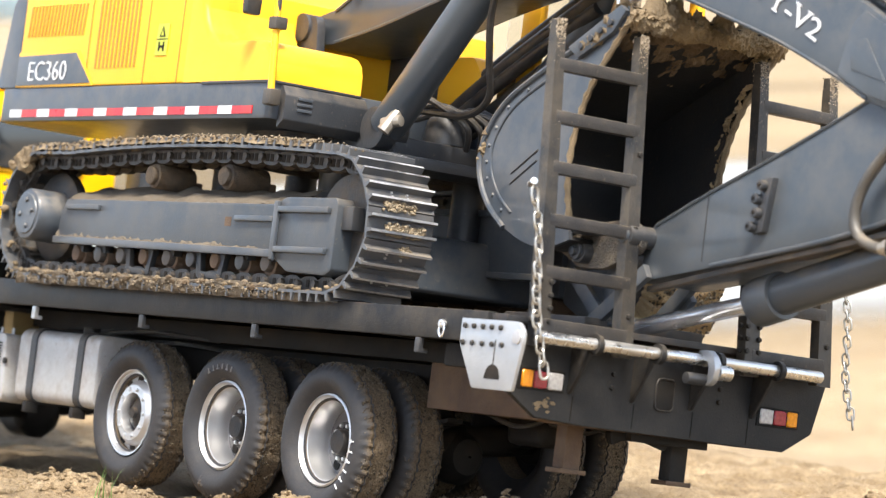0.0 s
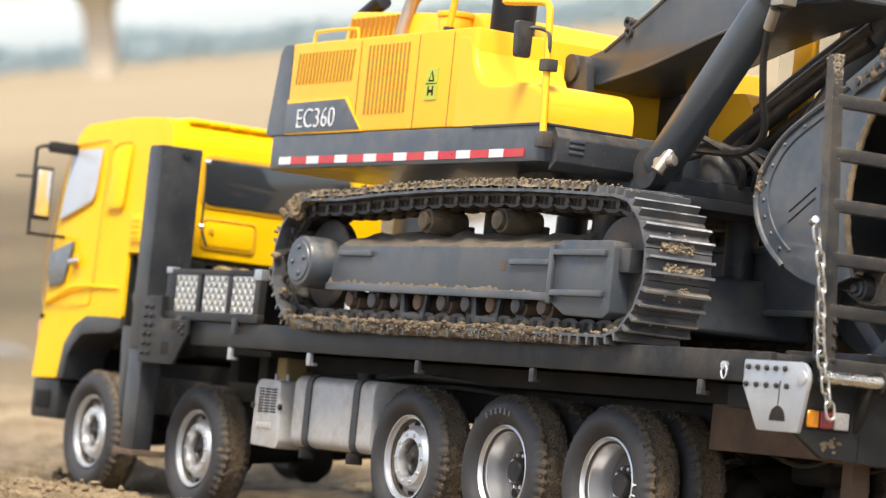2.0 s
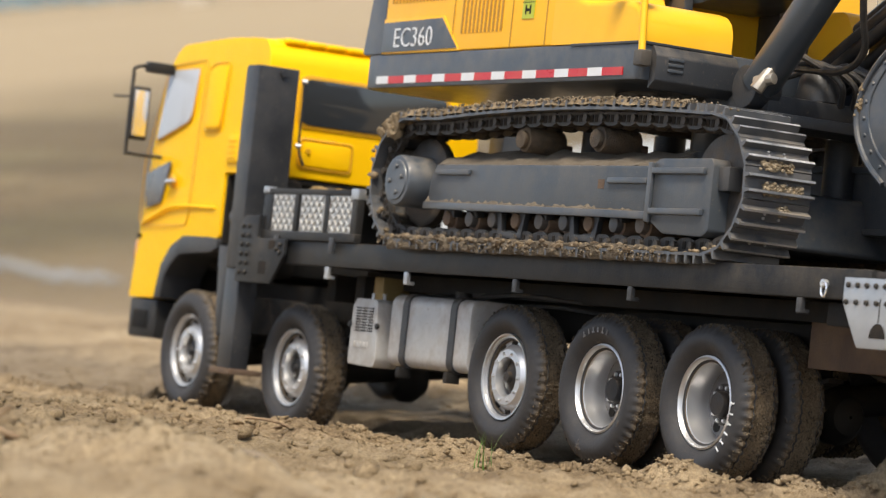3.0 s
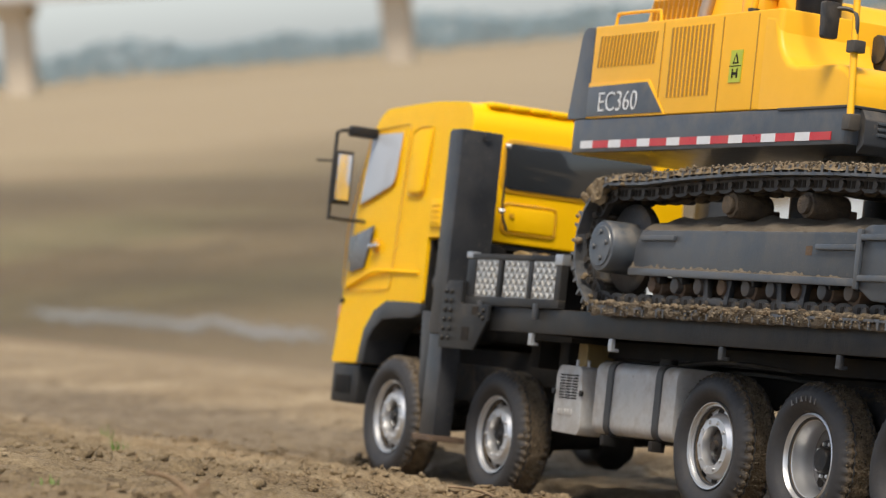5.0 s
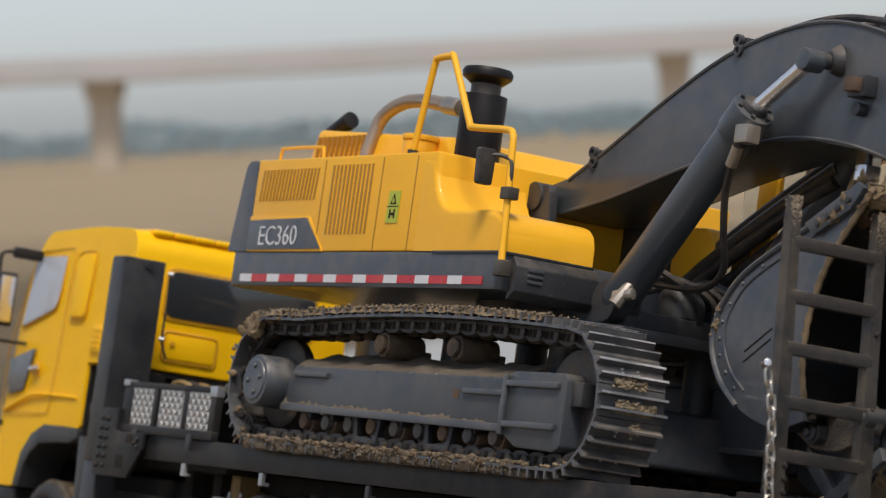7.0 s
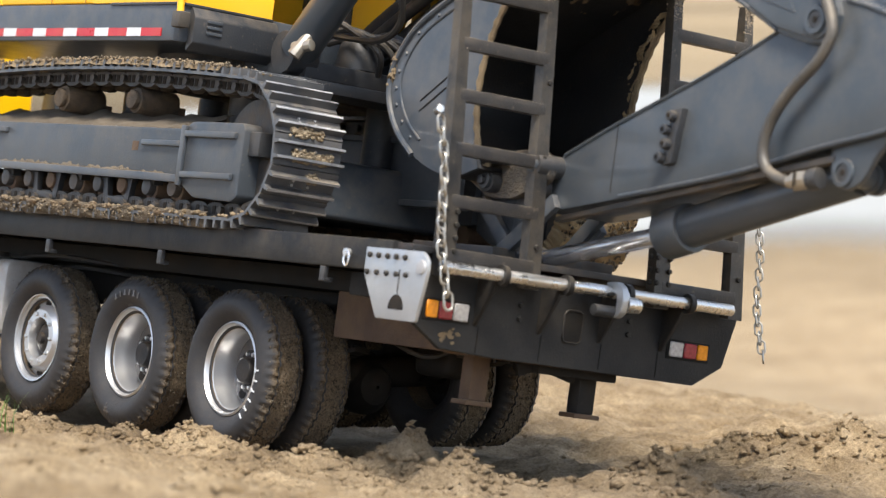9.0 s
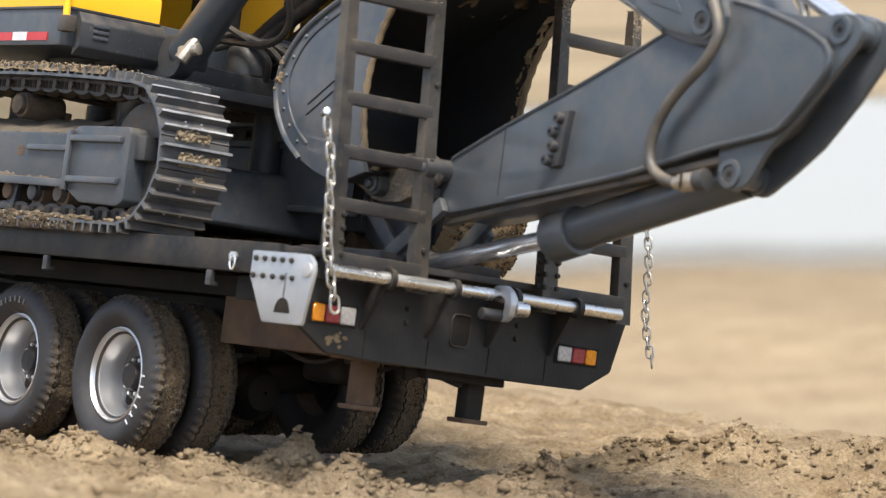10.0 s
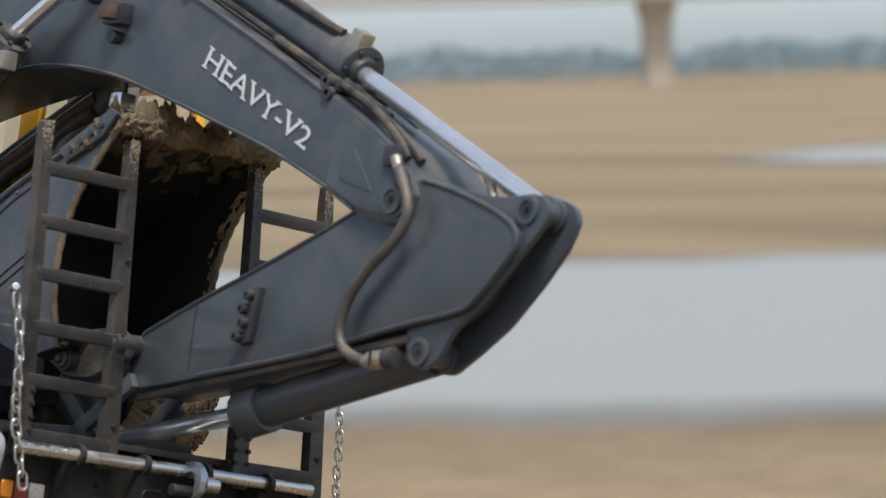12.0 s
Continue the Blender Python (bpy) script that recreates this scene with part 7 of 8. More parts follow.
hr = part("hand_rail", tube([(-0.3670, -0.1000, 0.2980), (-0.3655, -0.1000, 0.3060), (-0.3560, -0.1000, 0.3500), (-0.3535, -0.1000, 0.3545), (-0.3480, -0.1000, 0.3555), (-0.3380, -0.1000, 0.3555), (-0.3335, -0.1000, 0.3530), (-0.3080, -0.1000, 0.3160), (-0.3030, -0.1000, 0.3125), (-0.2640, -0.1010, 0.3095), (-0.2560, -0.1020, 0.3060), (-0.2530, -0.1030, 0.2980), (-0.2440, -0.1060, 0.2400), (-0.2430, -0.1060, 0.2330)], 0.0021, 12, 4), YELLOW, exc, "bent amber hand rail")
part("rail_foot", rod((-0.3670, -0.1000, 0.2980), (-0.3668, -0.1000, 0.3010), 0.0034, None, 14), HOSE, hr)
part("rail_clamp", box(-0.2520, -0.2440, -0.1080, -0.1000, 0.2690, 0.2760, 0.0010), HOSE, hr)
part("rail_clamp", box(-0.2480, -0.2400, -0.1085, -0.1010, 0.2260, 0.2350, 0.0010), HOSE, hr)
mb = part("rear_mirror", prism(rounded([(-0.1205, 0.2965), (-0.1095, 0.2965), (-0.1100, 0.2760), (-0.1195, 0.2760)], 0.002), -0.2625, -0.2580, "x", 0.0010), HOSE, exc, "small black mirror on a bent stalk")
part("stalk", tube([(-0.2600, -0.1140, 0.2930), (-0.2560, -0.1060, 0.2935), (-0.2500, -0.1040, 0.2890), (-0.2490, -0.1040, 0.2720)], 0.0013, 8), HOSE, mb)

# operator's cab on the far side
ecab = part("operator_cab", box(-0.2450, -0.1200, 0.0450, 0.1050, 0.2180, 0.2400, 0.003), CHARCOAL, exc, "amber operator cab with large windows")
for x, y, w in ((-0.2130, 0.0480, 0.0085), (-0.2420, 0.1020, 0.004), (-0.1330, 0.0480, 0.0035), (-0.1330, 0.1020, 0.004)):
    part("pillar", box(x - w, x + w, y - 0.0030, y + 0.0030, 0.2390, 0.3250, 0.0010), YELLOW, ecab)
part("cab_roof", box(-0.2480, -0.1250, 0.0440, 0.1060, 0.3245, 0.3330, 0.003), YELLOW, ecab)
for k in range(8):
    part("louvre", box(-0.2000 + 0.0085 * k, -0.1958 + 0.0085 * k, 0.0610, 0.0622, 0.2620, 0.3225, 0.0003, 1), WHITE, ecab)
part("side_glass", box(-0.2375, -0.1375, 0.0472, 0.0482, 0.2700, 0.3240, 0), CLEAR_GLASS, ecab)
part("lower_panel", box(-0.2400, -0.1350, 0.0462, 0.0490, 0.2390, 0.2700, 0.0008), CHARCOAL, ecab)
part("seat_back", box(-0.2050, -0.1850, 0.0600, 0.0900, 0.2400, 0.2850, 0.006, 3), DARK_WELL, ecab)
part("side_tank", prism(rounded([(-0.2760, 0.2450), (-0.2760, 0.2760), (-0.2420, 0.2755), (-0.2330, 0.2640), (-0.2430, 0.2440)], 0.004), 0.0290, 0.0430, "y", 0.0016), YELLOW, exc, "amber side tank beside the boom")
part("tank_guard", prism([(-0.2790, 0.2300), (-0.2740, 0.2300), (-0.2790, 0.2780), (-0.2840, 0.2780)], 0.0240, 0.0440, "y", 0.0006), GREY, exc)

# boom
YB0, YB1 = -0.0300, 0.0220
boom_prof = [(-0.3300, 0.2900), (-0.3040, 0.2955), (-0.2646, 0.3142), (-0.2139, 0.3400), (-0.1644, 0.3612), (-0.1152, 0.3728), (-0.0710, 0.3748), (-0.0260, 0.3660), (0.0139, 0.3485), (0.0865, 0.3152), (0.1307, 0.2940),
             (0.1600, 0.2795), (0.1850, 0.2660), (0.1990, 0.2520), (0.2030, 0.2430), (0.2010, 0.2340), (0.1940, 0.2295), (0.1830, 0.2300), (0.1624, 0.2352), (0.1387, 0.2468), (0.0970, 0.2638), (0.0600, 0.2760), (0.0070, 0.2923), (-0.0377, 0.3048), (-0.0767, 0.3106), (-0.1166, 0.3106), (-0.1876, 0.2983), (-0.2569, 0.2824), (-0.3020, 0.2745), (-0.3260, 0.2740), (-0.3340, 0.2820)]
GREY_BOOM = surface("slate_boom_paint", (0.052, 0.063, 0.075), 0.33, var=0.05, dust=0.004, top=0.35, grain=0.10, coat=0.15, spots=0.06)
# Tan patches put the ground's reflection into the colour of the arm's rail
RAIL_REFLECTION = surface("rail_sand_reflection", (0.050, 0.048, 0.046), 0.40, dust=0.28, top=0.3, grain=0.4, dirt=(0.27, 0.20, 0.13))
boom = part("boom", prism(boom_prof, YB0, YB1, "y", 0.0008), GREY_BOOM, exc, "long slate-grey boom with white lettering")
for y in (YB0, YB1):
    part("flange_bead", tube([(x, y, z - 0.0012) for x, z in boom_prof[1:11]], 0.0012, 6, 4), GREY_BOOM, boom)
    part("flange_bead", tube([(x, y, z + 0.0010) for x, z in boom_prof[18:29]], 0.0011, 6, 4), GREY_BOOM, boom)
ang = math.atan2(0.2658 - 0.3103, 0.1239 - 0.0363)
serif_letters("HEAVY-V2", 0.0150, Matrix.Translation((0.0345, YB0 - 0.0005, 0.3090)) @ Matrix.Rotation(-ang, 4, "Y") @ Matrix.Rotation(radians(90), 4, "X"), WHITE, boom, "lettering", 1.46, 0.0)
tip = rounded([(0.1480, 0.2720), (0.1560, 0.2790), (0.1850, 0.2640), (0.1985, 0.2505), (0.2010, 0.2430), (0.1995, 0.2355), (0.1930, 0.2312), (0.1640, 0.2372), (0.1410, 0.2480)], 0.003)
for y0, y1 in ((YB0 - 0.0014, YB0), (YB1, YB1 + 0.0014)):
    part("tip_plate", prism(tip, y0, y1, "y", 0.0005), GREY_BOOM, boom)
part("tip_pad", prism([(0.1480, 0.2640), (0.1600, 0.2650), (0.1760, 0.2440), (0.1520, 0.2500)], YB0 - 0.0020, YB0 - 0.0013, "y", 0.0004), GREY_BOOM, boom)


def boss(x, z, yf, r, parent):
    part("pin_boss", revolve([(r * 0.60, 0.0006), (r * 0.64, -0.0016), (r * 0.95, -0.0016), (r, -0.0008), (r, 0.001), (r * 0.60, 0.001)], (x, yf, z), "y", 28), GREY_BOOM, parent)
    part("pin_head", rod((x, yf - 0.0010, z), (x, yf + 0.0006, z), r * 0.60, None, 20), CHARCOAL, parent)
    part("pin_socket", rod((x, yf - 0.0013, z), (x, yf - 0.0008, z), r * 0.24, None, 6), DARK_WELL, parent)


boss(0.1905, 0.2405, YB0 - 0.0014, 0.0070, boom)
part("foot_pin", rod((-0.3220, -0.0420, 0.2832), (-0.3220, 0.0340, 0.2832), 0.0085, None, 24, 0.0006), CHARCOAL, exc)
for y in (-0.0400, 0.0280):
    part("foot_bracket", prism(rounded([(-0.3480, 0.2200), (-0.2980, 0.2200), (-0.3080, 0.2900), (-0.3360, 0.2900)], 0.006), y, y + 0.0060, "y", 0.0008), CHARCOAL, exc)
# hoses along the boom
way = [(x, z) for x, z in boom_prof[1:12]]
for k, y in enumerate((-0.0200, -0.0120, 0.0060)):
    part("boom_hose", tube([(x, y, z + 0.0036 + 0.0010 * math.sin(9 * x + k)) for x, z in way], 0.0019, 8, 5), HOSE, boom)
for x, z in ((-0.1550, 0.3665), (-0.2825, 0.3080), (0.0130, 0.3510), (0.1310, 0.2960)):
    part("hose_clamp", box(x - 0.0035, x + 0.0035, -0.0270, 0.0110, z - 0.0022, z + 0.0042, 0.0012), CHARCOAL, boom)
    part("clamp_ring", revolve([(0.0018, -0.0016), (0.0034, -0.0016), (0.0034, 0.0016), (0.0018, 0.0016)], (x, YB0 + 0.0005, z + 0.002), "y", 14), CHARCOAL, boom)
    part("clamp_ring", revolve([(0.0018, -0.0016), (0.0034, -0.0016), (0.0034, 0.0016), (0.0018, 0.0016)], (x + 0.0030, YB0 - 0.0005, z - 0.004), "y", 14), CHARCOAL, boom)
part("valve", box(-0.0430, -0.0280, YB0 - 0.0080, YB0 + 0.0005, 0.3310, 0.3420, 0.0008), CHARCOAL, boom)
part("valve_top", box(-0.0400, -0.0310, YB0 - 0.0130, YB0 - 0.0075, 0.3330, 0.3405, 0.0008), RUST, boom)
part("valve_plug", rod((-0.0370, YB0 - 0.0060, 0.3250), (-0.0370, YB0 + 0.0010, 0.3250), 0.0036, None, 14, 0.0005), CHARCOAL, boom)
part("work_lamp", box(-0.0480, -0.0380, -0.0230, -0.0130, 0.2900, 0.2985, 0.0012), CHROME, boom, "small bright work lamp under the boom")
part("lamp_stem", rod((-0.0430, -0.0180, 0.2980), (-0.0430, -0.0180, 0.3060), 0.0020), CHARCOAL, boom)


def ram(p0, p1, p2, rb, rr, name, label, collar=1.12, eye=1.7):
    """A hydraulic ram: barrel from p0 to p1, rod on to p2."""
    p0, p1, p2 = Vector(p0), Vector(p1), Vector(p2)
    d = (p1 - p0).normalized()
    a = part(name, rod(p0, p1, rb, None, 32, 0.0008), GREY_BOOM, exc, label)
    part("head", rod(p1 - d * 0.016, p1 + d * 0.002, rb * collar, None, 32, 0.0008), GREY_BOOM, a)
    part("gland", rod(p1 + d * 0.0015, p1 + d * 0.0055, rb * 0.72, rb * 0.62, 24, 0.0004), CHARCOAL, a)
    part("piston_rod", rod(p1, p2, rr, None, 24), CHROME, a, "bright chromed piston rod")
    q = d.to_track_quat("Z", "Y").to_matrix().to_4x4()
    for k in range(6):
        t = 2 * math.pi * k / 6
        c = p1 + d * 0.002 + q.to_3x3() @ Vector((math.cos(t), math.sin(t), 0)) * rb * 0.88
        part("gland_bolt", rod(c, c + d * 0.0016, 0.0013, None, 8), CHARCOAL, a)
    part("rod_eye", rod(p2 - Vector((0, 0.0060, 0)), p2 + Vector((0, 0.0060, 0)), rr * eye, None, 20, 0.0012), GREY_BOOM, a)
    return a


for y in (-0.0450, 0.0370):
    r = ram((-0.2140, y, 0.2220), (-0.1125, y, 0.3245), (-0.0671, y, 0.3498), 0.0108, 0.0041, "boom_ram", "slate-grey hydraulic boom ram with a chromed rod", 1.12, 1.5)
    part("cross_pin", rod((-0.0660, y, 0.3502), (-0.0600, -0.004, 0.3525), 0.0043, None, 20), CHARCOAL, r)
    part("pin_collar", rod((-0.0640, y * 0.78, 0.3510), (-0.0620, y * 0.66, 0.3520), 0.0060, 0.0092, 24, 0.0008), CHARCOAL, r)
    part("port_block", box(-0.1120, -0.1010, y - 0.0105, y - 0.0010, 0.3060, 0.3160, 0.0010), NICKEL, r)
    part("port_elbow", rod((-0.1130, y - 0.006, 0.3050), (-0.1200, y - 0.004, 0.2950), 0.0032, None, 12), NICKEL, r)
    part("ram_hose", tube([(-0.1200, y - 0.004, 0.2950), (-0.1300, y + 0.002, 0.2800), (-0.1380, y + 0.010, 0.2600), (-0.1480, y + 0.020, 0.2420), (-0.1750, y + 0.026, 0.2330), (-0.2150, y + 0.024, 0.2350)], 0.0021, 8), HOSE, r)
    part("port_tee", rod((-0.2000, y - 0.012, 0.2180), (-0.1960, y - 0.004, 0.2330), 0.0042, 0.0030, 8, 0.0006), NICKEL, r)
    part("port_tee", rod((-0.2040, y - 0.010, 0.2230), (-0.1920, y - 0.006, 0.2250), 0.0034, None, 8, 0.0006), NICKEL, r)
    part("ram_foot", rod((-0.2160, y - 0.009, 0.2210), (-0.2160, y + 0.009, 0.2210), 0.0120, None, 24, 0.0008), CHARCOAL, r)
for k in range(7):
    y = -0.030 + 0.009 * k
    part("deck_hose", tube([(-0.2350, y, 0.2240 + 0.004 * (k % 3)), (-0.2150, y + 0.004, 0.2420 - 0.003 * k % 0.01), (-0.1950, y + 0.010, 0.2360), (-0.1800, y + 0.016, 0.2260), (-0.1900, y + 0.024, 0.2150)], 0.0019, 8), HOSE, exc)
for k, (r0, dy, dz) in enumerate(((0.0052, 0.0, 0.0), (0.0044, 0.004, 0.0085), (0.0040, -0.002, -0.0080), (0.0034, 0.006, -0.0140))):
    part("pressure_line", tube([(-0.2680, 0.030 + dy, 0.2360 + dz), (-0.2400, 0.030 + dy, 0.2530 + dz), (-0.1900, 0.030 + dy, 0.2790 + dz), (-0.1280, 0.030 + dy, 0.3080 + dz)], r0, 12), CHARCOAL if k == 1 else HOSE, exc)
part("swivel", rod((-0.2200, 0.0, 0.2180), (-0.2200, 0.0, 0.2340), 0.0140, 0.0110, 20, 0.001), CHARCOAL, exc)
part("arm_ram_bracket", prism(rounded([(-0.0560, 0.3700), (-0.0250, 0.3640), (-0.0300, 0.3880), (-0.0460, 0.3920)], 0.003), -0.0130, 0.0050, "y", 0.0006), GREY_BOOM, boom)
ar = ram((-0.0400, -0.004, 0.3862), (0.1235, -0.004, 0.3082), (0.2672, -0.004, 0.2386), 0.0122, 0.0048, "arm_ram", "slate-grey hydraulic arm ram with a chromed rod")
part("port_block", box(-0.0042, 0.0042, -0.0042, 0.0042, -0.0046, 0.0046, 0.0008, 2, None, Matrix.Translation((0.1270, -0.0080, 0.3225)) @ Matrix.Rotation(radians(26), 4, "Y")), NICKEL, ar, "nickel port block")
part("feed_tube", tube([(-0.0300, -0.0140, 0.3930), (0.0400, -0.0140, 0.3600), (0.1000, -0.0130, 0.3330), (0.1170, -0.0110, 0.3260)], 0.0021, 8), HOSE, ar)
for k, y in enumerate((-0.0220, -0.0130)):
    part("arm_hose", tube([(0.0800, y, 0.3220), (0.1300, y, 0.2995 - 0.002 * k), (0.1620, y - 0.003, 0.2850 - 0.003 * k), (0.1850, y - 0.006, 0.2700 - 0.002 * k), (0.1950, y - 0.007, 0.2600)], 0.0021, 8), HOSE, boom)

# arm
YA0, YA1 = -0.0260, 0.0180
arm_prof = [(0.0030, 0.1440), (0.0050, 0.1700), (0.0120, 0.1745), (0.0501, 0.1912), (0.1062, 0.2135), (0.1574, 0.2358), (0.1800, 0.2480), (0.2022, 0.2512), (0.2239, 0.2466), (0.2476, 0.2393), (0.2642, 0.2322), (0.2696, 0.2266), (0.2694, 0.2195), (0.2620, 0.2105), (0.2475, 0.1957), (0.2364, 0.1895), (0.1978, 0.1815), (0.1400, 0.1673), (0.0579, 0.1530)]
arm = part("arm", prism(arm_prof, YA0, YA0 + 0.0090, "y", 0.0012), GREY_BOOM, exc, "tapered slate-grey dipper arm")
core = [(x - 0.010 * (x > 0.22), z - 0.006 * (z > 0.23)) for x, z in arm_prof]
part("arm_box", prism(core, YA0 + 0.0085, -0.0085, "y", 0.0006), GREY_BOOM, arm)
part("arm_far_side", prism([(x - 0.022 * (x > 0.22), z - 0.022 * max(0.0, min(1.0, (z - 0.20) / 0.045))) for x, z in arm_prof], -0.0088, YA1, "y", 0.0008), GREY_BOOM, arm)
bead = [(0.2041, 0.2506), (0.2239, 0.2460), (0.2476, 0.2387), (0.2635, 0.2316), (0.2688, 0.2262), (0.2686, 0.2198), (0.2613, 0.2110), (0.2470, 0.1963), (0.2362, 0.1902), (0.1978, 0.1824), (0.1400, 0.1685), (0.0579, 0.1542)]
part("edge_bead", tube([(x, YA0 + 0.0004, z) for x, z in bead], 0.0014, 8, 4), GREY_BOOM, arm)
part("edge_bead", tube([(x, YA0, z - 0.001) for x, z in arm_prof[2:7]], 0.0010, 6, 3), GREY_BOOM, arm)
part("weld_line", box(0.0505, 0.0512, YA0 - 0.0003, YA0 + 0.001, 0.1560, 0.1890, 0), CHARCOAL, arm)
part("bottom_rail", prism([(0.0060, 0.1425), (0.2050, 0.1795), (0.2050, 0.1762), (0.0060, 0.1398)], YA0 + 0.0030, YA0 + 0.0085, "y", 0.0006), RAIL_REFLECTION, arm, "rail under the arm, tan from painted sand reflection")
near_prof = rounded([(0.2000, 0.2512), (0.2081, 0.2508), (0.2462, 0.2438), (0.2597, 0.2436), (0.2739, 0.2450), (0.2814, 0.2430), (0.2856, 0.2375), (0.2825, 0.2303), (0.2653, 0.2124), (0.2515, 0.1981), (0.2324, 0.1809), (0.2244, 0.1677), (0.2150, 0.1632), (0.2069, 0.1658), (0.2030, 0.1722), (0.2020, 0.1830)], 0.0035)
far_prof = rounded([(0.2200, 0.2420), (0.2600, 0.2440), (0.2763, 0.2449), (0.2831, 0.2409), (0.2853, 0.2348), (0.2807, 0.2233), (0.2676, 0.2064), (0.2492, 0.1867), (0.2329, 0.1745), (0.2161, 0.1633), (0.2065, 0.1639), (0.2020, 0.1740)], 0.0035)
part("arm_bracket", prism(near_prof, -0.0225, -0.0190, "y", 0.0009), GREY_BOOM, arm, "thick slate-grey pin bracket at the arm end")
part("arm_bracket", prism(far_prof, -0.0040, -0.0005, "y", 0.0009), GREY_BOOM, arm)
part("bracket_web", prism([(0.2250, 0.2380), (0.2620, 0.2270), (0.2640, 0.2190), (0.2440, 0.1930), (0.2300, 0.1850)], -0.0191, -0.0120, "y", 0.0006), CHARCOAL, arm)
for x, z, r in ((0.2717, 0.2372, 0.0068), (0.2123, 0.1714, 0.0068)):
    boss(x, z, -0.0225, r, arm)
    part("pin", rod((x, -0.0190, z), (x, -0.0040, z), r * 0.85, None, 24), GREY_BOOM, arm)
    part("pin_collar", rod((x, -0.0070, z), (x, -0.0042, z), r * 1.05, None, 24, 0.0006), GREY_BOOM, arm)
vb = part("hose_block", prism([(0.0915, 0.1700), (0.0985, 0.1715), (0.1020, 0.1985), (0.0950, 0.1975)], YA0 - 0.0040, YA0 + 0.0004, "y", 0.0006), CHARCOAL, arm, "dark hose block with four ports")
for k in range(4):
    u = k / 3
    c = (0.0925 + 0.0030 * u, YA0 - 0.0050, 0.1735 + 0.0205 * u)
    c = (c[0] + (0.0012 if k % 2 else -0.0010), c[1] + 0.002, c[2])
    port = part("port", rod(c, (c[0], c[1] - 0.0045, c[2] + 0.0003), 0.0029, 0.0026, 16, 0.0006), CHARCOAL, vb)
    part("port_socket", rod((c[0], c[1] - 0.0044, c[2] + 0.0003), (c[0], c[1] - 0.0049, c[2] + 0.0003), 0.0012, None, 6), DARK_WELL, port)
ah = part("looped_hose", tube([(0.1935, -0.0330, 0.2560), (0.1985, -0.0345, 0.2500), (0.2045, -0.0350, 0.2400), (0.2055, -0.0350, 0.2310), (0.1985, -0.0350, 0.2200), (0.1830, -0.0345, 0.2070), (0.1715, -0.0335, 0.1940), (0.1665, -0.0325, 0.1810), (0.1690, -0.0320, 0.1720), (0.1770, -0.0315, 0.1670), (0.1870, -0.0310, 0.1650)], 0.0026, 12, 10, False, None, 0.09), HOSE_GREY, exc, "looped grey braided hose")
part("ferrule", rod((0.1905, -0.0325, 0.2600), (0.1945, -0.0335, 0.2545), 0.0030, 0.0026, 14, 0.0004), NICKEL, ah)
part("hose_sleeve", box(0.1830, 0.1930, -0.0345, -0.0290, 0.2560, 0.2660, 0.0015), CHARCOAL, ah)
part("hose_union", rod((0.1850, -0.0310, 0.1650), (0.1910, -0.0305, 0.1660), 0.0030, None, 12, 0.0004), NICKEL, ah)
part("union_block", rod((0.1892, -0.0310, 0.1655), (0.1975, -0.0300, 0.1668), 0.0046, None, 8, 0.0005), NICKEL, ah)
part("union_slot", box(0.1930, 0.1940, -0.0358, -0.0350, 0.1625, 0.1700, 0), DARK_WELL, ah)
part("union_collar", rod((0.1975, -0.0290, 0.1668), (0.2030, -0.0280, 0.1680), 0.0052, None, 20, 0.0006), CHARCOAL, ah)
part("second_union", tube([(0.2230, -0.0040, 0.2560), (0.2260, -0.0040, 0.2520), (0.2290, -0.0040, 0.2460)], 0.0024, 10), NICKEL, arm)
br = ram((0.2040, -0.004, 0.1728), (0.0745, -0.004, 0.1392), (-0.0310, -0.004, 0.1200), 0.0100, 0.0047, "bucket_ram", "slate-grey hydraulic bucket ram with a chromed rod", 1.24)

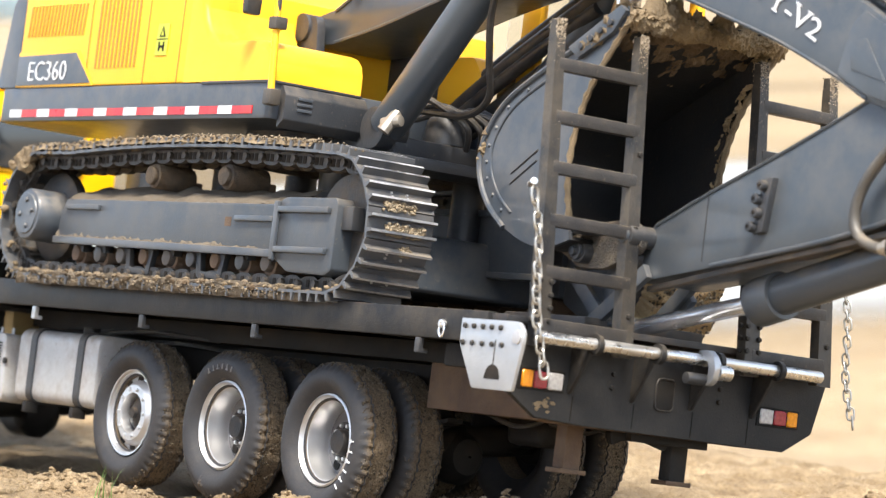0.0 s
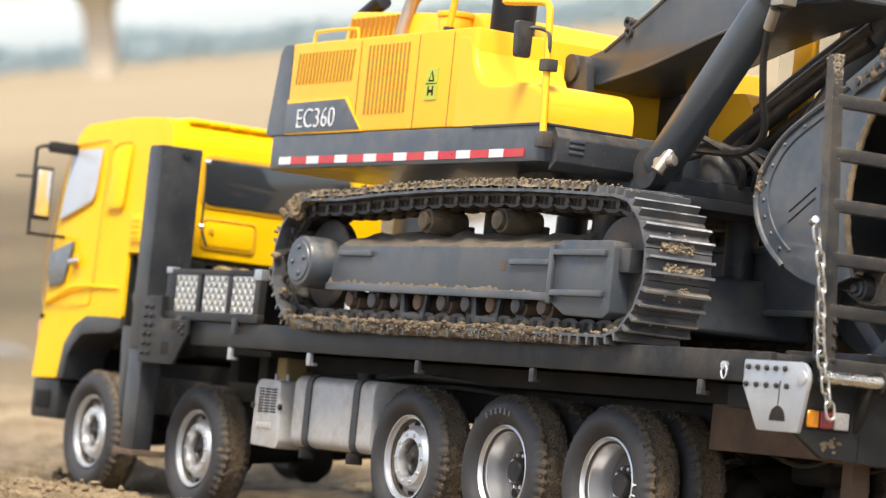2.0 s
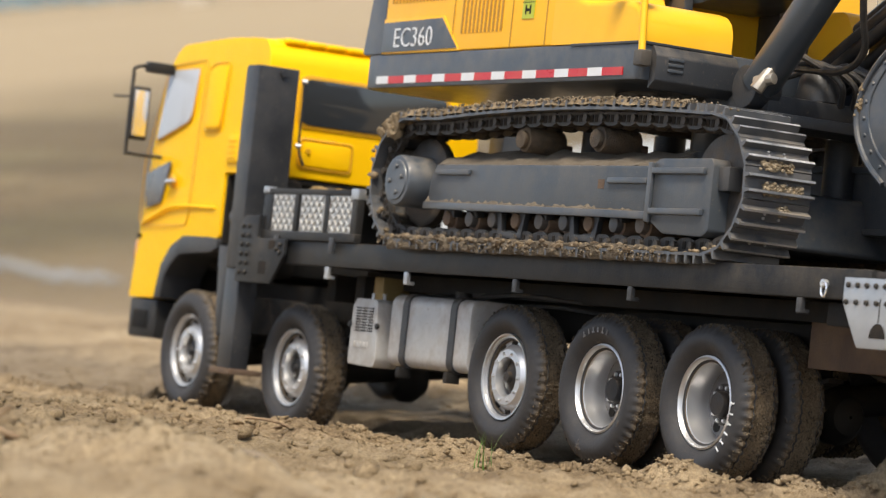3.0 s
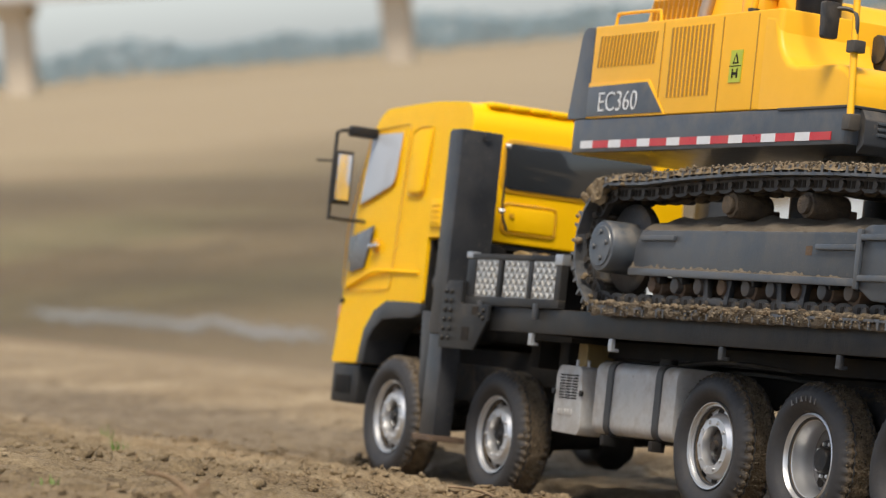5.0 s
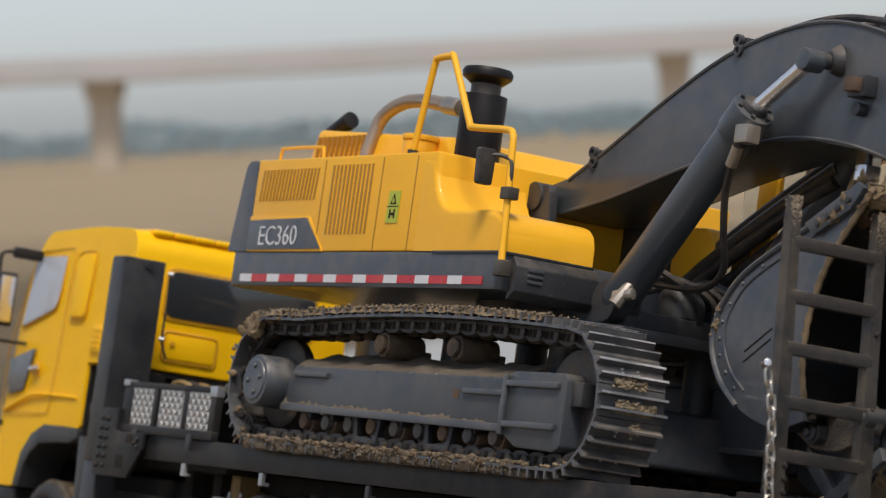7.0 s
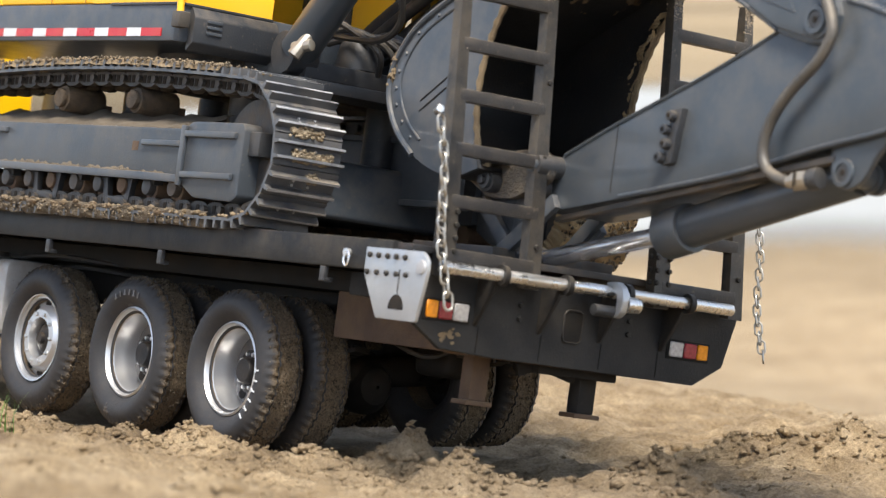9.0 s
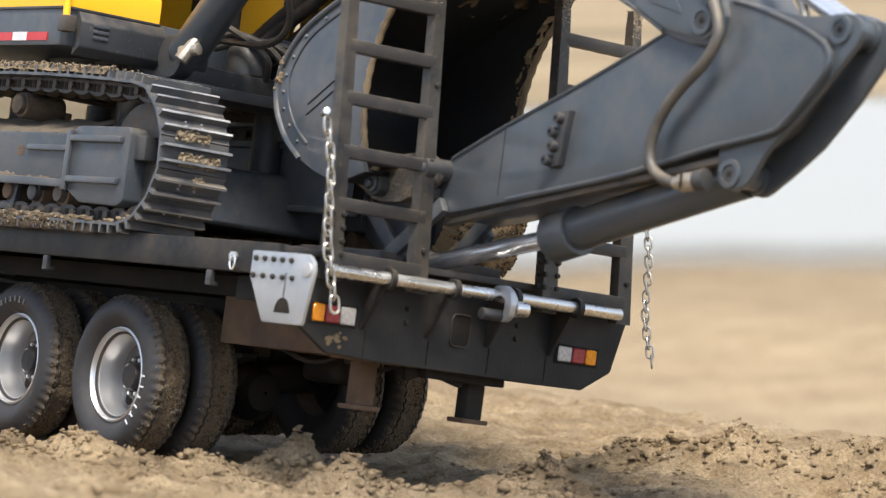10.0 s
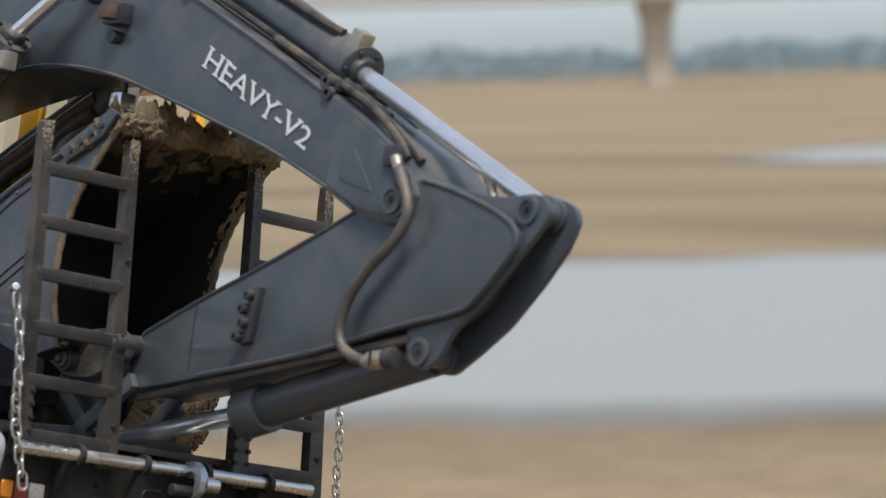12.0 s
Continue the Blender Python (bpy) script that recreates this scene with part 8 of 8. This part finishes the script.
# bucket
def build_bucket():
    BY0, BY1 = -0.0500, 0.0500
    back = [(0.0010, 0.2830), (-0.0270, 0.2665), (-0.0720, 0.2465), (-0.0950, 0.2330), (-0.1080, 0.2170), (-0.1115, 0.2040), (-0.1080, 0.1910), (-0.0980, 0.1780), (-0.0830, 0.1670), (-0.0640, 0.1595), (-0.0450, 0.1570), (-0.0250, 0.1620)]
    open_edge = [(-0.0295, 0.1720), (-0.0345, 0.1900), (-0.0350, 0.2100), (-0.0300, 0.2300), (-0.0215, 0.2470), (-0.0080, 0.2640), (0.0040, 0.2790)]
    sh = bmesh.new()
    fine = [(p.x, p.z) for p in curve_points([(x, 0, z) for x, z in back], 4)]
    c = Vector((-0.055, 0.215))
    ins = []
    for x, z in fine:
        d = (c - Vector((x, z))).normalized()
        ins.append((x + d.x * 0.0020, z + d.y * 0.0020))
    ro = [[sh.verts.new((x, y, z)) for x, z in fine] for y in (BY0, BY1)]
    ri = [[sh.verts.new((x, y, z)) for x, z in ins] for y in (BY0, BY1)]
    n = len(fine)
    for k in range(n - 1):
        sh.faces.new((ro[0][k], ro[0][k + 1], ro[1][k + 1], ro[1][k]))
        sh.faces.new((ri[0][k], ri[1][k], ri[1][k + 1], ri[0][k + 1]))
        for a, b in ((ro[0], ri[0]), (ro[1], ri[1])):
            sh.faces.new((a[k], a[k + 1], b[k + 1], b[k]))
    for k in (0, n - 1):
        sh.faces.new((ro[0][k], ro[1][k], ri[1][k], ri[0][k]))
    bucket = part("bucket", sh, BUCKET_SHADE, exc, "curled slate-grey digging bucket, dark inside, mud along its lip")
    outline = fine + open_edge
    for y0, y1 in ((BY0 - 0.0020, BY0 + 0.0006), (BY1 - 0.0006, BY1 + 0.0020)):
        part("side_plate", prism(outline, y0, y1, "y", 0.0003, 1), GREY, bucket)
    # Thin sheet added over the far wall, shade put into its colour
    part("shade_sheet", prism(outline, BY1 - 0.0016, BY1 - 0.0008, "y", 0), BUCKET_SHADE, bucket)
    # outer wear rim, rivets and a pressed mark on the near side
    part("wear_rim", tube([(x, BY0 - 0.0024, z) for x, z in back[1:9]], 0.0017, 8, 4), GREY, bucket)
    c2 = [(x + (c.x - x) * 0.17, z + (c.y - z) * 0.17) for x, z in back[1:9]]
    part("inner_bead", tube([(x, BY0 - 0.0021, z) for x, z in c2], 0.0008, 6, 4), GREY, bucket)
    for k in range(9):
        u = 0.5 + k * 0.75
        i = int(u)
        f = u - i
        x = back[1 + i][0] * (1 - f) + back[2 + i][0] * f
        z = back[1 + i][1] * (1 - f) + back[2 + i][1] * f
        x, z = x + (c.x - x) * 0.09, z + (c.y - z) * 0.09
        part("rivet", rod((x, BY0 - 0.0020, z), (x, BY0 - 0.0030, z), 0.0013, 0.0008, 8), GREY, bucket)
    for dz in (0.0, 0.0055):
        part("pressed_line", rod((-0.0820, BY0 - 0.0022, 0.1905 + dz), (-0.0610, BY0 - 0.0022, 0.2030 + dz), 0.0005), CHARCOAL, bucket)
    part("cutter", prism([(-0.0330, 0.2560), (-0.0060, 0.2690), (0.0030, 0.2800), (-0.0020, 0.2830), (-0.0420, 0.2620)], BY0 - 0.0050, BY0 - 0.0020, "y", 0.0006), GREY_DUSTY, bucket)
    for k in range(4):
        x = -0.0300 + 0.0075 * k
        part("cutter_bolt", rod((x, BY0 - 0.0050, 0.2620 + 0.0040 * k), (x, BY0 - 0.0065, 0.2620 + 0.0040 * k), 0.0019, None, 10, 0.0003), CHARCOAL, bucket)
    part("edge_mud", tube([(x + 0.0004, BY0 - 0.0006, z) for x, z in open_edge], 0.0015, 6, 5, False, None, 0.35), MUD_DRY, bucket)
    part("edge_mud", tube([(x + 0.0006, BY1 + 0.0002, z) for x, z in open_edge], 0.0018, 6, 5, False, None, 0.35), MUD_DRY, bucket)
    part("floor_lip", box(-0.0330, -0.0180, BY0, BY1, 0.1660, 0.1720, 0.002), GREY_DUSTY, bucket)
    ear = rounded([(-0.0560, 0.1590), (-0.0300, 0.1720), (0.0020, 0.1755), (0.0140, 0.1690), (0.0120, 0.1590), (-0.0150, 0.1490), (-0.0350, 0.1490)], 0.004)
    for y in (-0.0360, 0.0230):
        part("ear", prism(ear, y, y + 0.0050, "y", 0.0008), RING_TAN, bucket)
    for x, z in ((0.0077, 0.1665), (-0.0300, 0.1570)):
        p = part("ear_pin", rod((x, -0.0420, z), (x, 0.0320, z), 0.0058, None, 24, 0.0006), CHARCOAL, bucket)
        part("pin_washer", rod((x, -0.0440, z), (x, -0.0420, z), 0.0042, None, 18, 0.0004), GREY_DUSTY, p)
        part("pin_nut", rod((x, -0.0465, z), (x, -0.0440, z), 0.0026, None, 6, 0.0003), CHARCOAL, p)
    # link bars under the bucket
    for a, b2, y in (((-0.0560, 0.1480), (-0.0210, 0.1190), -0.0250), ((-0.0300, 0.1570), (-0.0310, 0.1200), -0.0180), ((-0.0310, 0.1200), (0.0120, 0.1500), -0.0300), ((-0.0380, 0.1200), (-0.0030, 0.1510), 0.0150), ((-0.0310, 0.1200), (-0.0090, 0.1420), 0.0180)):
        d = Vector((b2[0] - a[0], b2[1] - a[1]))
        nrm = Vector((-d.y, d.x)).normalized() * 0.0040
        part("link_bar", prism([(a[0] + nrm.x, a[1] + nrm.y), (b2[0] + nrm.x, b2[1] + nrm.y), (b2[0] - nrm.x, b2[1] - nrm.y), (a[0] - nrm.x, a[1] - nrm.y)], y, y + 0.0040, "y", 0.0006), GREY, bucket)
    return bucket


bucket = build_bucket()
part("bucket_rest", box(-0.090, -0.020, -0.040, 0.040, 0.1182, 0.1240, 0.001), DECK, truck)


# dried mud along the bucket's lip
def lip_mud():
    rng = random.Random(21)
    mud = thing("dried_mud", (-0.004, 0, 0.2800), "crumbling brown dried mud crusted along the bucket lip", "mud")
    # the standing crust along the lip, torn into teeth
    for part_no, (ya, yb) in enumerate(((-0.0530, -0.0190), (-0.0200, 0.0170), (0.0160, 0.0545))):
        grid = []
        for i in range(150):
            y = ya + (yb - ya) * i / 149
            q = Vector((0, y * 1.0, 3.3))
            tooth = noise.noise(q * 95) + 0.6 * noise.noise(q * 210)
            h = 0.0108 + 0.0080 * max(-0.9, min(1.0, 1.6 * tooth))
            w = 0.0062 + 0.0022 * noise.noise(q * 60)
            row = []
            for k in range(57):
                a = 2 * math.pi * k / 56
                c, sn = math.cos(a), math.sin(a)
                e = Vector((c * w, 0, sn * (h if sn > 0 else 0.0075)))
                if sn > 0:
                    e.x = c * w * (1 - 0.55 * sn) + 0.0020 * sn * noise.noise(q * 70)
                p = Vector((-0.0020, y, 0.2795)) + e
                f = 1.05 + 0.32 * noise.fractal(p * 130, 0.45, 2.3, 5) - 0.30 * abs(noise.noise(p * 280)) - 0.16 * abs(noise.noise(p * 620)) + 0.10 * noise.noise(p * 900)
                row.append(Vector((-0.0020, y, 0.2795)) + e * f)
            grid.append(row)
        sheet_part("crust", grid, (MUD_DRY, MUD_DRY2, MUD_DRY2)[part_no], mud)
    # smeared and clotted mud on the inner face below the lip
    line = curve_points([(-0.002, 0, 0.2800), (-0.0270, 0, 0.2645), (-0.0720, 0, 0.2445), (-0.0930, 0, 0.2320)], 14)
    grid = []
    for i in range(120):
        y = -0.0495 + 0.099 * i / 119
        row = []
        for k, p in enumerate(line[:34]):
            s = k / 33
            n1 = noise.fractal(Vector((y * 110, s * 9, 1.7)), 0.6, 2.2, 6)
            t = 0.0036 * max(-0.7, n1 * 0.9 + 0.62 - 2.1 * s - 0.4 * (y < -0.02))
            row.append(Vector((p.x + t * 0.5, y, p.z - t * 0.85)))
        grid.append(row)
    sheet_part("inner_crust", grid, MUD_DARK, mud)
    # crust down the far edge of the opening
    edge = curve_points([(0.0045, 0, 0.2795), (-0.0060, 0, 0.2655), (-0.0200, 0, 0.2490), (-0.0290, 0, 0.2310), (-0.0340, 0, 0.2110), (-0.0345, 0, 0.1950)], 22)
    grid = []
    for i, p in enumerate(edge):
        s = i / len(edge)
        row = []
        for k in range(18):
            u = k / 17
            n1 = noise.fractal(Vector((s * 9, u * 3, 4.4)), 0.8, 2.2, 5)
            t = 0.0060 * max(-0.35, 0.8 * n1 + 0.4 * noise.noise(Vector((s * 60, u * 14, 2))) + 0.7 - 0.9 * u - 0.75 * s)
            row.append(Vector((p.x + 0.003 * (1 - s) - 0.022 * u * (1 - 0.6 * s), 0.0496 - t, p.z + 0.0022 * noise.noise(p * 180))))
        grid.append(row)
    sheet_part("corner_crust", grid, MUD_DRY2, mud)
    b = None
    for j in range(22):
        u = rng.random()
        b = blob((-0.0080 - 0.022 * u, -0.0535, 0.2750 - 0.015 * u + rng.uniform(-0.002, 0.004)), rng.uniform(0.0014, 0.0032), j + 10, 2, 0.7, b, (1.2, 0.7, 1))
    for j in range(14):
        u = rng.random()
        b = blob((-0.1120 + 0.004 * u, -0.0520, 0.2080 + 0.018 * u - 0.006), rng.uniform(0.0010, 0.0024), j + 40, 2, 0.6, b)
    part("edge_crust", b, MUD_DRY, mud, "", 60)


MUD_DRY2 = surface("brown_mud", (0.28, 0.20, 0.105), 0.95, dust=0.25, top=0.3, var=0.4, grain=1.0, scale=1.5)
lip_mud()
